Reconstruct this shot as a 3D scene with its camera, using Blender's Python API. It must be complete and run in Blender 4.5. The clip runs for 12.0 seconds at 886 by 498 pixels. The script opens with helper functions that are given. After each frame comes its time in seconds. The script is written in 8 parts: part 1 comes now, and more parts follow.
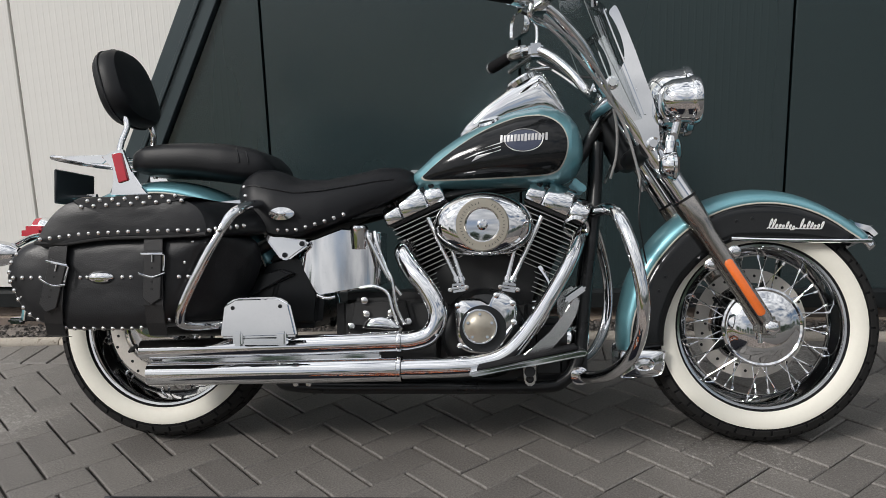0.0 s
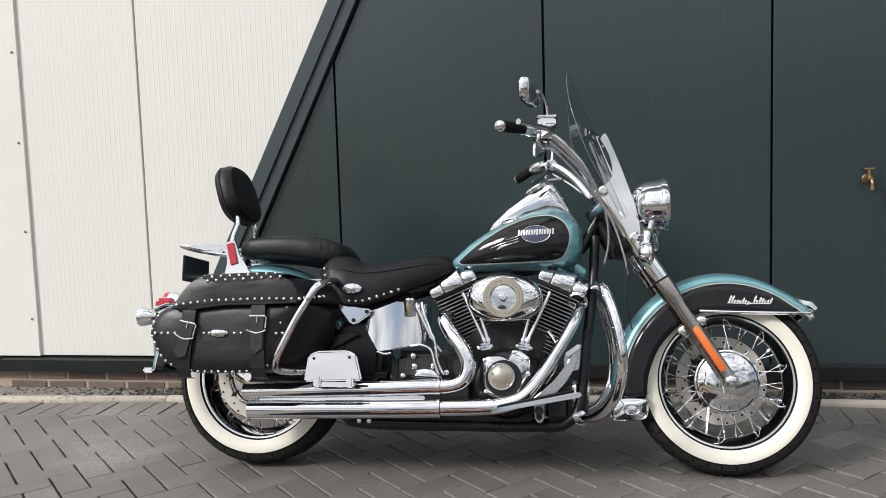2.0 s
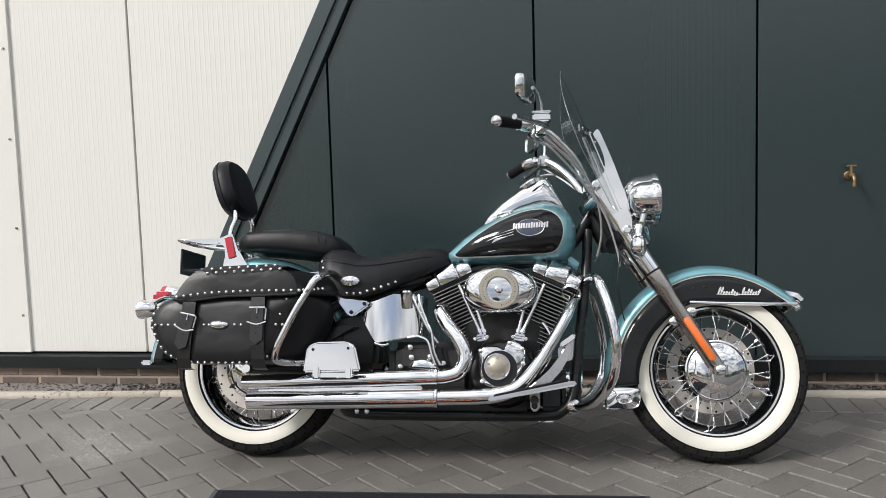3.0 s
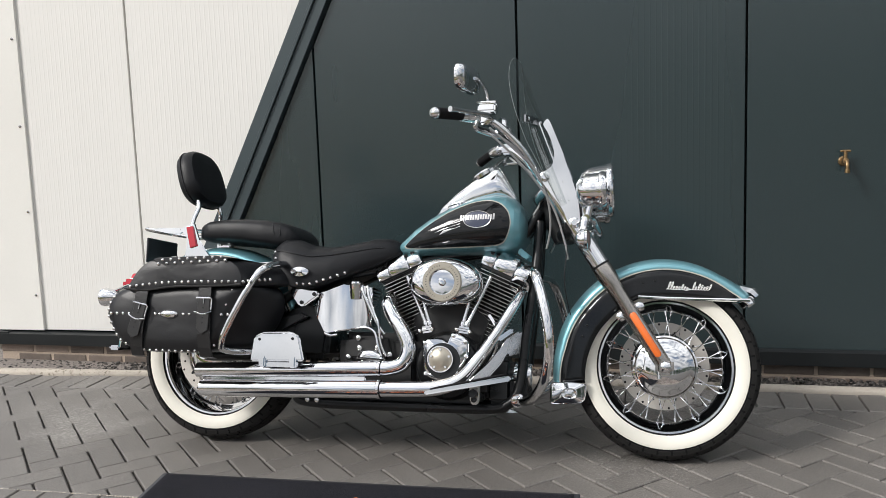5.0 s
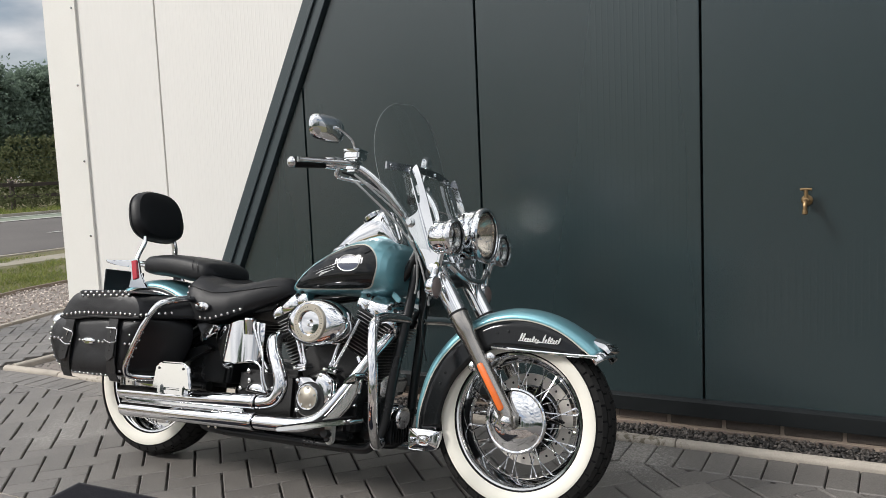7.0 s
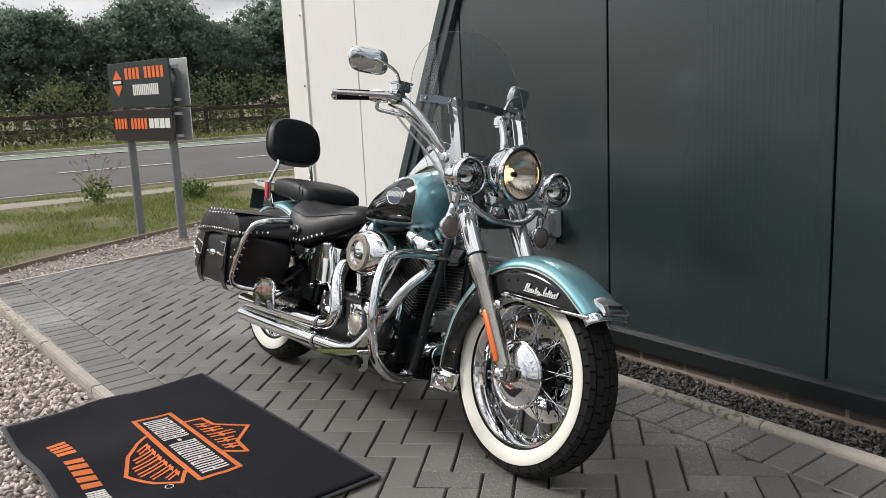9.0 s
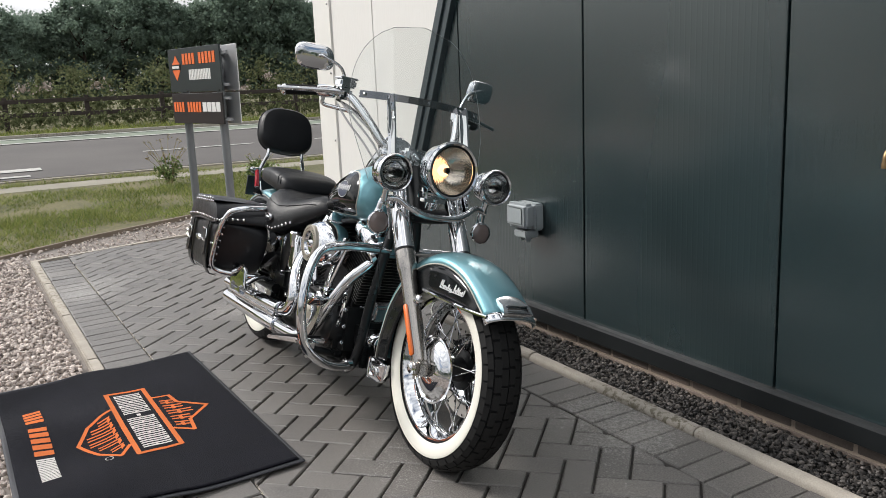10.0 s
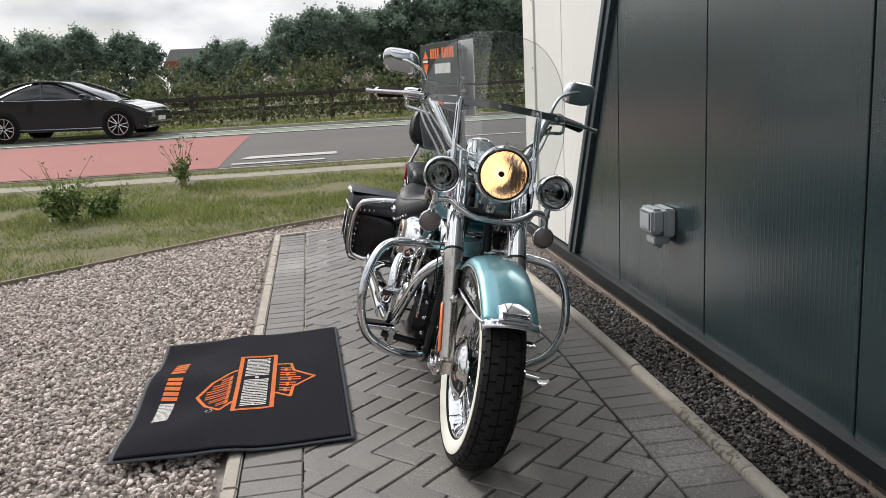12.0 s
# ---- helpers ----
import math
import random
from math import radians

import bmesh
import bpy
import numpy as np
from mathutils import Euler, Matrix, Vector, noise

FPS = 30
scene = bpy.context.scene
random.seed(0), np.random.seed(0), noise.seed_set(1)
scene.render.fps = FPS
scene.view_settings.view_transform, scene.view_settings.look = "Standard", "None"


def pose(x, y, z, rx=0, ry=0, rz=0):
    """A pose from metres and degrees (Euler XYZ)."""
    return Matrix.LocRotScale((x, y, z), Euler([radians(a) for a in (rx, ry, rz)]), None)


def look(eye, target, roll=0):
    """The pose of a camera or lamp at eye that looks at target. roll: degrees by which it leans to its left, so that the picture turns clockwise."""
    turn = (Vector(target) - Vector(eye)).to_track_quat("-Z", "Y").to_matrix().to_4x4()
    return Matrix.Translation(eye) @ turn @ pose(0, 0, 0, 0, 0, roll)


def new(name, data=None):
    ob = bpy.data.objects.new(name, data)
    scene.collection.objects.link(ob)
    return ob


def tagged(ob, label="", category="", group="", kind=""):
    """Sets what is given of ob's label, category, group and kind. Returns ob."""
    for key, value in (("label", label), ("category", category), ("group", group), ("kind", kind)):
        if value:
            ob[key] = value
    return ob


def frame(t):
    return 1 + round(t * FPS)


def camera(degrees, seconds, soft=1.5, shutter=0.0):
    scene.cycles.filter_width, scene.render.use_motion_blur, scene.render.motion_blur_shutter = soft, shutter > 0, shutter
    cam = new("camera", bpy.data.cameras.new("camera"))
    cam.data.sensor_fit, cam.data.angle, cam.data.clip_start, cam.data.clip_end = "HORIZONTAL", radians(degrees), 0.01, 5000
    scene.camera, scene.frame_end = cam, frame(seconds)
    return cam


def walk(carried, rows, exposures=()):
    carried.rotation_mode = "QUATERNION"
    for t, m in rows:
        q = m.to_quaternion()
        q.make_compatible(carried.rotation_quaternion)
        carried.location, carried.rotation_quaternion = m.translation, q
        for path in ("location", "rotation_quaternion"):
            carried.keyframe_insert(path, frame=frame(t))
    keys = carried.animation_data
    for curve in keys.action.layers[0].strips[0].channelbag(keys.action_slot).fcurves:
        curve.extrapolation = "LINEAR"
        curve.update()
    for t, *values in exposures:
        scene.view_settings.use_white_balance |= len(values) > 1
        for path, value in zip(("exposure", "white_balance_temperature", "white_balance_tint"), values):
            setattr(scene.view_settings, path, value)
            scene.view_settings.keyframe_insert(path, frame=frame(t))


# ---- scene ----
cam = camera(56.0, 12.0, soft=0.85)
PATH = [
    (0, (0.614, 0.053, 1.019), (0.409, 1.996, 0.588), -1.7),
    (0.5, (0.679, -0.157, 1.064), (0.372, 1.777, 0.658), -2.1),
    (1, (0.685, -0.365, 1.099), (0.361, 1.583, 0.779), -2.0),
    (1.5, (0.774, -0.522, 1.058), (0.421, 1.434, 0.841), -1.9),
    (2, (0.781, -0.602, 1.046), (0.434, 1.359, 0.86), -1.8),
    (2.5, (0.746, -0.653, 1.043), (0.43, 1.314, 0.857), -1.7),
    (3, (0.736, -0.666, 1.021), (0.435, 1.302, 0.839), -1.7),
    (5, (1.172, -0.566, 1.075), (0.69, 1.36, 0.831), -2.0),
    (5.5, (1.462, -0.61, 1.111), (0.866, 1.285, 0.879), -2.1),
    (6, (1.791, -0.558, 1.141), (1.025, 1.277, 0.923), -2.4),
    (6.5, (2.05, -0.372, 1.166), (1.157, 1.404, 0.947), -2.5),
    (6.7, (2.153, -0.29, 1.16), (1.241, 1.477, 0.948), -2.5),
    (8.3, (2.727, 0.36, 1.185), (1.316, 1.745, 0.884), -2.5),
    (8.5, (2.787, 0.423, 1.167), (1.316, 1.739, 0.842), -2.5),
    (9, (3.031, 0.624, 1.17), (1.443, 1.782, 0.803), -2.6),
    (9.5, (3.202, 0.848, 1.173), (1.562, 1.926, 0.784), -2.6),
    (10, (3.355, 1.06, 1.2), (1.644, 2.014, 0.797), -2.4),
    (10.5, (3.535, 1.295, 1.21), (1.715, 2.018, 0.807), -2.6),
    (11, (3.591, 1.512, 1.207), (1.707, 2.049, 0.804), -2.4),
    (11.5, (3.637, 1.716, 1.229), (1.713, 2.08, 0.826), -2.8),
    (12, (3.681, 1.849, 1.217), (1.737, 2.098, 0.818), -3.0),
]
walk(cam, [(t, look(eye, target, roll)) for t, eye, target, roll in PATH], exposures=[(0.0, -0.24, 6350, 10), (0.5, -0.16, 6350, 10), (1.0, 0.05, 6350, 10), (1.5, 0.15, 6350, 10), (6.0, 0.15, 6350, 10), (9.0, 0.08, 6400, 10), (10.0, 0.19, 6350, 10), (11.0, 0.15, 6350, 10), (12.0, 0.13, 6350, 10)])

# ---- world, sun ----
world = bpy.data.worlds.new("sky")
scene.world = world
world.use_nodes = True
wn, wl = world.node_tree.nodes, world.node_tree.links
sky = wn.new("ShaderNodeTexSky")
sky.sky_type = "NISHITA"
sky.sun_disc = False
sky.sun_elevation, sky.sun_rotation = radians(37), radians(229)
sky.dust_density, sky.air_density = 2.0, 1.0
sky_dim = wn.new("ShaderNodeVectorMath")
sky_dim.operation = "SCALE"
sky_dim.inputs["Scale"].default_value = 0.09
wl.new(sky.outputs["Color"], sky_dim.inputs[0])
wtc = wn.new("ShaderNodeTexCoord")
wmap = wn.new("ShaderNodeMapping")
wmap.inputs["Scale"].default_value = (1.6, 1.6, 4.5)
wl.new(wtc.outputs["Generated"], wmap.inputs["Vector"])
wnoise = wn.new("ShaderNodeTexNoise")
wnoise.inputs["Scale"].default_value, wnoise.inputs["Detail"].default_value = 1.7, 7.0
wl.new(wmap.outputs["Vector"], wnoise.inputs["Vector"])
wramp = wn.new("ShaderNodeValToRGB")
wramp.color_ramp.elements[0].position, wramp.color_ramp.elements[1].position = 0.34, 0.50
wl.new(wnoise.outputs["Fac"], wramp.inputs["Fac"])
cloud_noise = wn.new("ShaderNodeTexNoise")
cloud_noise.inputs["Scale"].default_value, cloud_noise.inputs["Detail"].default_value = 3.1, 6.0
wl.new(wmap.outputs["Vector"], cloud_noise.inputs["Vector"])
cloud = wn.new("ShaderNodeValToRGB")
cloud.color_ramp.elements[0].position, cloud.color_ramp.elements[0].color = 0.33, (0.52, 0.545, 0.585, 1)
cloud.color_ramp.elements[1].position, cloud.color_ramp.elements[1].color = 0.62, (1.27, 1.25, 1.235, 1)
wl.new(cloud_noise.outputs["Fac"], cloud.inputs["Fac"])
# an overcast sky is darker low down and brighter overhead and towards the sun
wsep = wn.new("ShaderNodeSeparateXYZ")
wl.new(wtc.outputs["Generated"], wsep.inputs[0])
lift = wn.new("ShaderNodeMapRange")
lift.inputs["From Min"].default_value, lift.inputs["From Max"].default_value = 0.0, 0.95
lift.inputs["To Min"].default_value, lift.inputs["To Max"].default_value = 0.36, 1.5
wl.new(wsep.outputs["Z"], lift.inputs["Value"])
toward = wn.new("ShaderNodeVectorMath")
toward.operation = "DOT_PRODUCT"
toward.inputs[1].default_value = (-0.90, -0.25, 0.36)
wl.new(wtc.outputs["Generated"], toward.inputs[0])
glow = wn.new("ShaderNodeMapRange")
glow.inputs["From Min"].default_value, glow.inputs["From Max"].default_value = 0.25, 1.0
glow.inputs["To Min"].default_value, glow.inputs["To Max"].default_value = 0.0, 0.46
wl.new(toward.outputs["Value"], glow.inputs["Value"])
shine = wn.new("ShaderNodeMath")
wl.new(lift.outputs["Result"], shine.inputs[0])
wl.new(glow.outputs["Result"], shine.inputs[1])
cloud_lit = wn.new("ShaderNodeVectorMath")
cloud_lit.operation = "SCALE"
wl.new(cloud.outputs["Color"], cloud_lit.inputs[0])
wl.new(shine.outputs[0], cloud_lit.inputs["Scale"])
wmix = wn.new("ShaderNodeMix")
wmix.data_type = "RGBA"
wl.new(wramp.outputs["Color"], wmix.inputs[0])
wl.new(sky_dim.outputs[0], wmix.inputs[6])
wl.new(cloud_lit.outputs[0], wmix.inputs[7])
wl.new(wmix.outputs[2], wn["Background"].inputs["Color"])
wn["Background"].inputs["Strength"].default_value = 0.88

sun_data = bpy.data.lights.new("sun", "SUN")
sun_data.energy, sun_data.angle, sun_data.color = 3.0, radians(15), (1.0, 0.95, 0.89)
sun = new("sun", sun_data)
sun.matrix_world = look((-6.6, -5.8, 6.7), (0, 0, 0))
tagged(sun, kind="structure")


# ---- materials ----
def mat(name, base, rough=0.5, metal=0.0, var=0.12, scale=6.0, fine=0.08, fscale=120.0, bump=0.0, bscale=300.0, coat=0.0,
        rvar=0.08, rnd=0.0, island=0.0, tint=None, spec=0.5, stretch=(1, 1, 1), trans=0.0, ior=1.45, alpha=1.0, sheen=0.0):
    m = bpy.data.materials.new(name)
    m.use_nodes = True
    n, l = m.node_tree.nodes, m.node_tree.links
    b = n["Principled BSDF"]
    b.inputs["Metallic"].default_value = metal
    b.inputs["Coat Weight"].default_value = coat
    b.inputs["Coat Roughness"].default_value = 0.04
    b.inputs["Specular IOR Level"].default_value = spec
    b.inputs["Transmission Weight"].default_value = trans
    b.inputs["IOR"].default_value = ior
    b.inputs["Alpha"].default_value = alpha
    b.inputs["Sheen Weight"].default_value = sheen
    tc = n.new("ShaderNodeTexCoord")
    mp = n.new("ShaderNodeMapping")
    mp.inputs["Scale"].default_value = stretch
    l.new(tc.outputs["Object"], mp.inputs["Vector"])
    a = n.new("ShaderNodeTexNoise")
    a.inputs["Scale"].default_value, a.inputs["Detail"].default_value = scale, 4.0
    f = n.new("ShaderNodeTexNoise")
    f.inputs["Scale"].default_value, f.inputs["Detail"].default_value = fscale, 2.0
    l.new(mp.outputs["Vector"], a.inputs["Vector"])
    l.new(mp.outputs["Vector"], f.inputs["Vector"])

    def add(x, y, op="ADD", k=None):
        q = n.new("ShaderNodeMath")
        q.operation = op
        l.new(x, q.inputs[0])
        if k is None:
            l.new(y, q.inputs[1])
        else:
            q.inputs[1].default_value = k
        return q.outputs[0]

    va = add(a.outputs["Fac"], None, "MULTIPLY", 2 * var)
    vf = add(f.outputs["Fac"], None, "MULTIPLY", 2 * fine)
    v = add(va, vf)
    v = add(v, None, "ADD", 1 - var - fine)
    if rnd:
        oi = n.new("ShaderNodeObjectInfo")
        r = add(oi.outputs["Random"], None, "MULTIPLY", 2 * rnd)
        v = add(v, add(r, None, "ADD", -rnd))
    if island:
        ge = n.new("ShaderNodeNewGeometry")
        r = add(ge.outputs["Random Per Island"], None, "MULTIPLY", 2 * island)
        v = add(v, add(r, None, "ADD", -island))
    sc = n.new("ShaderNodeVectorMath")
    sc.operation = "SCALE"
    if tint:
        mx = n.new("ShaderNodeMix")
        mx.data_type = "RGBA"
        mx.inputs[6].default_value, mx.inputs[7].default_value = (*base, 1), (*tint, 1)
        if island:
            src = n.new("ShaderNodeNewGeometry").outputs["Random Per Island"]
        elif rnd:
            src = n.new("ShaderNodeObjectInfo").outputs["Random"]
        else:
            src = a.outputs["Fac"]
        l.new(src, mx.inputs[0])
        l.new(mx.outputs[2], sc.inputs[0])
    else:
        sc.inputs[0].default_value = base
    l.new(v, sc.inputs["Scale"])
    l.new(sc.outputs[0], b.inputs["Base Color"])
    rr = add(a.outputs["Fac"], None, "MULTIPLY", 2 * rvar)
    rr = add(rr, None, "ADD", rough - rvar)
    l.new(rr, b.inputs["Roughness"])
    if bump:
        bn = n.new("ShaderNodeTexNoise")
        bn.inputs["Scale"].default_value, bn.inputs["Detail"].default_value = bscale, 3.0
        l.new(mp.outputs["Vector"], bn.inputs["Vector"])
        bp = n.new("ShaderNodeBump")
        bp.inputs["Strength"].default_value, bp.inputs["Distance"].default_value = bump, 0.002
        l.new(bn.outputs["Fac"], bp.inputs["Height"])
        l.new(bp.outputs["Normal"], b.inputs["Normal"])
    return m


def specks(m, size, share, colour):
    """Small pale scuffs and flecks on a surface."""
    n, l = m.node_tree.nodes, m.node_tree.links
    b = n["Principled BSDF"]
    old = b.inputs["Base Color"].links[0].from_socket
    geo = n.new("ShaderNodeNewGeometry")
    t = n.new("ShaderNodeTexNoise")
    t.inputs["Scale"].default_value, t.inputs["Detail"].default_value, t.inputs["Roughness"].default_value = size, 5.0, 0.72
    l.new(geo.outputs["Position"], t.inputs["Vector"])
    big = n.new("ShaderNodeTexNoise")
    big.inputs["Scale"].default_value = 1.1
    l.new(geo.outputs["Position"], big.inputs["Vector"])
    s = n.new("ShaderNodeMath")
    s.operation = "MULTIPLY"
    l.new(t.outputs["Fac"], s.inputs[0])
    l.new(big.outputs["Fac"], s.inputs[1])
    r = n.new("ShaderNodeMapRange")
    r.inputs["From Min"].default_value, r.inputs["From Max"].default_value = share, share + 0.06
    l.new(s.outputs[0], r.inputs["Value"])
    k = n.new("ShaderNodeMix")
    k.data_type = "RGBA"
    k.inputs[7].default_value = (*colour, 1)
    l.new(r.outputs["Result"], k.inputs[0])
    l.new(old, k.inputs[6])
    l.new(k.outputs[2], b.inputs["Base Color"])


def creases(m, scale, depth):
    """Broad soft folds under the grain of leather."""
    n, l = m.node_tree.nodes, m.node_tree.links
    fine = next(q for q in n if q.bl_idname == "ShaderNodeBump")
    tc, mp, t, b = n.new("ShaderNodeTexCoord"), n.new("ShaderNodeMapping"), n.new("ShaderNodeTexNoise"), n.new("ShaderNodeBump")
    mp.inputs["Scale"].default_value = (1.0, 1.0, 1.3)
    t.inputs["Scale"].default_value, t.inputs["Detail"].default_value, t.inputs["Distortion"].default_value = scale, 2.0, 0.3
    b.inputs["Strength"].default_value, b.inputs["Distance"].default_value = 0.6, depth
    l.new(tc.outputs["Object"], mp.inputs["Vector"])
    l.new(mp.outputs["Vector"], t.inputs["Vector"])
    l.new(t.outputs["Fac"], b.inputs["Height"])
    l.new(b.outputs["Normal"], fine.inputs["Normal"])


def cladding(name, base, rough, pitch, depth, spec=0.5, dirt=(0.3, 0.25, 0.2)):
    """Painted sheet with fine upright ribs."""
    m = mat(name, base, rough, var=0.05, scale=1.2, fine=0.03, fscale=60.0, rvar=0.05, spec=spec, stretch=(1, 1, 0.15))
    n, l = m.node_tree.nodes, m.node_tree.links
    tc = n.new("ShaderNodeTexCoord")
    sep = n.new("ShaderNodeSeparateXYZ")
    l.new(tc.outputs["Object"], sep.inputs[0])
    w = n.new("ShaderNodeMath")
    w.operation = "MULTIPLY"
    w.inputs[1].default_value = 2 * math.pi / pitch
    l.new(sep.outputs["X"], w.inputs[0])
    s = n.new("ShaderNodeMath")
    s.operation = "SINE"
    l.new(w.outputs[0], s.inputs[0])
    p = n.new("ShaderNodeMath")
    p.operation = "SMOOTH_MAX"
    p.inputs[1].default_value, p.inputs[2].default_value = 0.55, 0.2
    l.new(s.outputs[0], p.inputs[0])
    bp = n.new("ShaderNodeBump")
    bp.inputs["Strength"].default_value, bp.inputs["Distance"].default_value = 1.0, depth
    l.new(p.outputs[0], bp.inputs["Height"])
    l.new(bp.outputs["Normal"], n["Principled BSDF"].inputs["Normal"])
    return m


M_WHITE = cladding("white_cladding", (0.725, 0.715, 0.685), 0.5, 0.026, 0.0008)
M_DARK = cladding("green_grey_cladding", (0.0172, 0.0315, 0.0345), 0.27, 0.026, 0.0007, spec=1.0)
M_DARK.node_tree.nodes["Principled BSDF"].inputs["Coat Weight"].default_value = 0.4
M_DARK.node_tree.nodes["Principled BSDF"].inputs["Coat Roughness"].default_value = 0.22
M_FLASH = mat("dark_flashing", (0.046, 0.063, 0.070), 0.38, spec=0.6, var=0.08, scale=3, fine=0.03)
M_WFLASH = mat("white_flashing", (0.75, 0.74, 0.70), 0.45, var=0.04, scale=3, fine=0.02)
M_GAP = mat("joint_shadow_rubber", (0.006, 0.007, 0.007), 0.8)
M_DRIP = mat("drip_flashing", (0.013, 0.015, 0.016), 0.45, spec=0.3, var=0.25, scale=8, fine=0.1)
M_BRICK = mat("brick", (0.165, 0.135, 0.115), 0.85, var=0.3, scale=25, fine=0.25, fscale=180, bump=0.6, bscale=180, rnd=0.22, tint=(0.235, 0.185, 0.155))
M_MORTAR = mat("mortar", (0.40, 0.325, 0.26), 0.9, fine=0.2, bump=0.5)
M_PAVER = mat("paver", (0.134, 0.124, 0.114), 0.50, spec=0.8, var=0.34, scale=3, fine=0.80, fscale=190, bump=0.7, bscale=420, rnd=0.05, tint=(0.152, 0.141, 0.129))
M_PAVER_I = mat("paver_joined", (0.134, 0.124, 0.114), 0.50, spec=0.8, var=0.34, scale=3, fine=0.80, fscale=190, bump=0.7, bscale=420, island=0.05, tint=(0.152, 0.141, 0.129))
specks(M_PAVER, 62.0, 0.352, (0.35, 0.335, 0.31))
specks(M_PAVER_I, 62.0, 0.352, (0.35, 0.335, 0.31))
specks(M_PAVER, 150.0, 0.322, (0.29, 0.275, 0.255))
specks(M_PAVER_I, 150.0, 0.322, (0.29, 0.275, 0.255))
M_SAND = mat("joint_sand", (0.05, 0.046, 0.041), 0.95, var=0.35, scale=9, fine=0.35, fscale=300, bump=0.8)
M_PALESAND = mat("pale_joint_sand", (0.55, 0.50, 0.42), 0.95, var=0.2, scale=40, island=0.25)
M_KERB = mat("kerb_concrete", (0.375, 0.338, 0.288), 0.85, var=0.30, scale=11, fine=0.28, fscale=220, bump=0.5, rnd=0.08)
specks(M_KERB, 42.0, 0.315, (0.17, 0.15, 0.11))
M_STONE = mat("gravel_stone", (0.38, 0.325, 0.29), 0.8, var=0.15, scale=40, fine=0.2, fscale=300, island=0.30, tint=(0.60, 0.53, 0.48))
M_STONED = mat("dark_chippings", (0.022, 0.021, 0.020), 0.5, var=0.15, scale=40, fine=0.25, fscale=300, island=0.55, tint=(0.095, 0.084, 0.075))
M_BED = mat("gravel_bed", (0.22, 0.195, 0.175), 0.95, var=0.3, scale=30, fine=0.4, fscale=90, bump=1.0, bscale=60)
M_BEDD = mat("dark_bed", (0.04, 0.037, 0.034), 0.95, var=0.3, scale=30, fine=0.4, fscale=90, bump=1.0, bscale=90)
M_EARTH = mat("grassland", (0.075, 0.088, 0.030), 0.95, var=0.5, scale=1.3, fine=0.5, fscale=26, bump=1.0, bscale=60, tint=(0.165, 0.135, 0.075))
M_GRASS = mat("grass_blade", (0.112, 0.172, 0.036), 0.7, spec=0.2, var=0.6, scale=1.6, fine=0.25, fscale=5, island=0.18, tint=(0.255, 0.262, 0.085))
M_ROAD = mat("asphalt", (0.104, 0.096, 0.090), 0.88, var=0.38, scale=0.55, fine=0.2, fscale=60, bump=0.4, bscale=90)
M_ROADRED = mat("red_asphalt", (0.30, 0.112, 0.094), 0.85, var=0.15, scale=1.5, fine=0.15, fscale=60)
M_ROADGREEN = mat("green_lane", (0.185, 0.215, 0.165), 0.85, var=0.2, scale=1.5, fine=0.15, fscale=60)
M_LINE = mat("road_paint", (0.44, 0.43, 0.40), 0.7, var=0.45, scale=7, fine=0.3, fscale=40)
M_PATH = mat("worn_footpath", (0.27, 0.25, 0.20), 0.9, var=0.25, scale=2.5, fine=0.2)
M_TIMBER = mat("weathered_timber", (0.21, 0.17, 0.13), 0.85, var=0.3, scale=12, fine=0.25, fscale=90, stretch=(1, 1, 8))
M_FENCE = mat("dark_fence_timber", (0.050, 0.040, 0.034), 0.85, var=0.3, scale=12, fine=0.2)
# distance haze is mixed into this leaf colour: paler and greyer than the hedge
M_LEAF = mat("hazed_tree_leaf", (0.185, 0.240, 0.190), 0.9, spec=0.05, var=0.35, scale=0.35, fine=0.1, fscale=9, island=0.12, tint=(0.230, 0.300, 0.230))
M_HEDGE = mat("hedge_leaf", (0.100, 0.125, 0.058), 0.9, spec=0.05, var=0.5, scale=0.5, fine=0.1, fscale=9, island=0.15, tint=(0.150, 0.155, 0.085))


def leafy(m, share):
    """Light passes through thin leaves."""
    n, l = m.node_tree.nodes, m.node_tree.links
    b = n["Principled BSDF"]
    tr, mx = n.new("ShaderNodeBsdfTranslucent"), n.new("ShaderNodeMixShader")
    mx.inputs[0].default_value = share
    l.new(b.inputs["Base Color"].links[0].from_socket, tr.inputs["Color"])
    l.new(b.outputs[0], mx.inputs[1])
    l.new(tr.outputs[0], mx.inputs[2])
    l.new(mx.outputs[0], n["Material Output"].inputs["Surface"])


leafy(M_LEAF, 0.5)
leafy(M_HEDGE, 0.5)
leafy(M_GRASS, 0.4)
M_WEED = mat("weed_leaf", (0.10, 0.17, 0.045), 0.6, var=0.2, scale=6, island=0.3, tint=(0.20, 0.25, 0.085))
M_STALK = mat("dry_stalk", (0.30, 0.25, 0.14), 0.8, var=0.2, scale=6, island=0.3)
M_BLOSSOM = mat("pale_seed_heads", (0.42, 0.36, 0.32), 0.8, island=0.2)
M_BARK = mat("bark", (0.06, 0.047, 0.036), 0.9, var=0.3, scale=12, fine=0.3, bump=0.8, bscale=60, stretch=(1, 1, 0.3))
M_MAT = mat("mat_pile", (0.0085, 0.0088, 0.0125), 0.95, var=0.4, scale=14, fine=1.05, fscale=200, bump=1.0, bscale=260, sheen=0.05, spec=0.05)
specks(M_MAT, 230.0, 0.31, (0.040, 0.040, 0.048))
M_MATO = mat("mat_orange_pile", (0.62, 0.17, 0.055), 0.95, var=0.12, scale=30, fine=0.3, fscale=700, bump=0.8, bscale=900, spec=0.1)
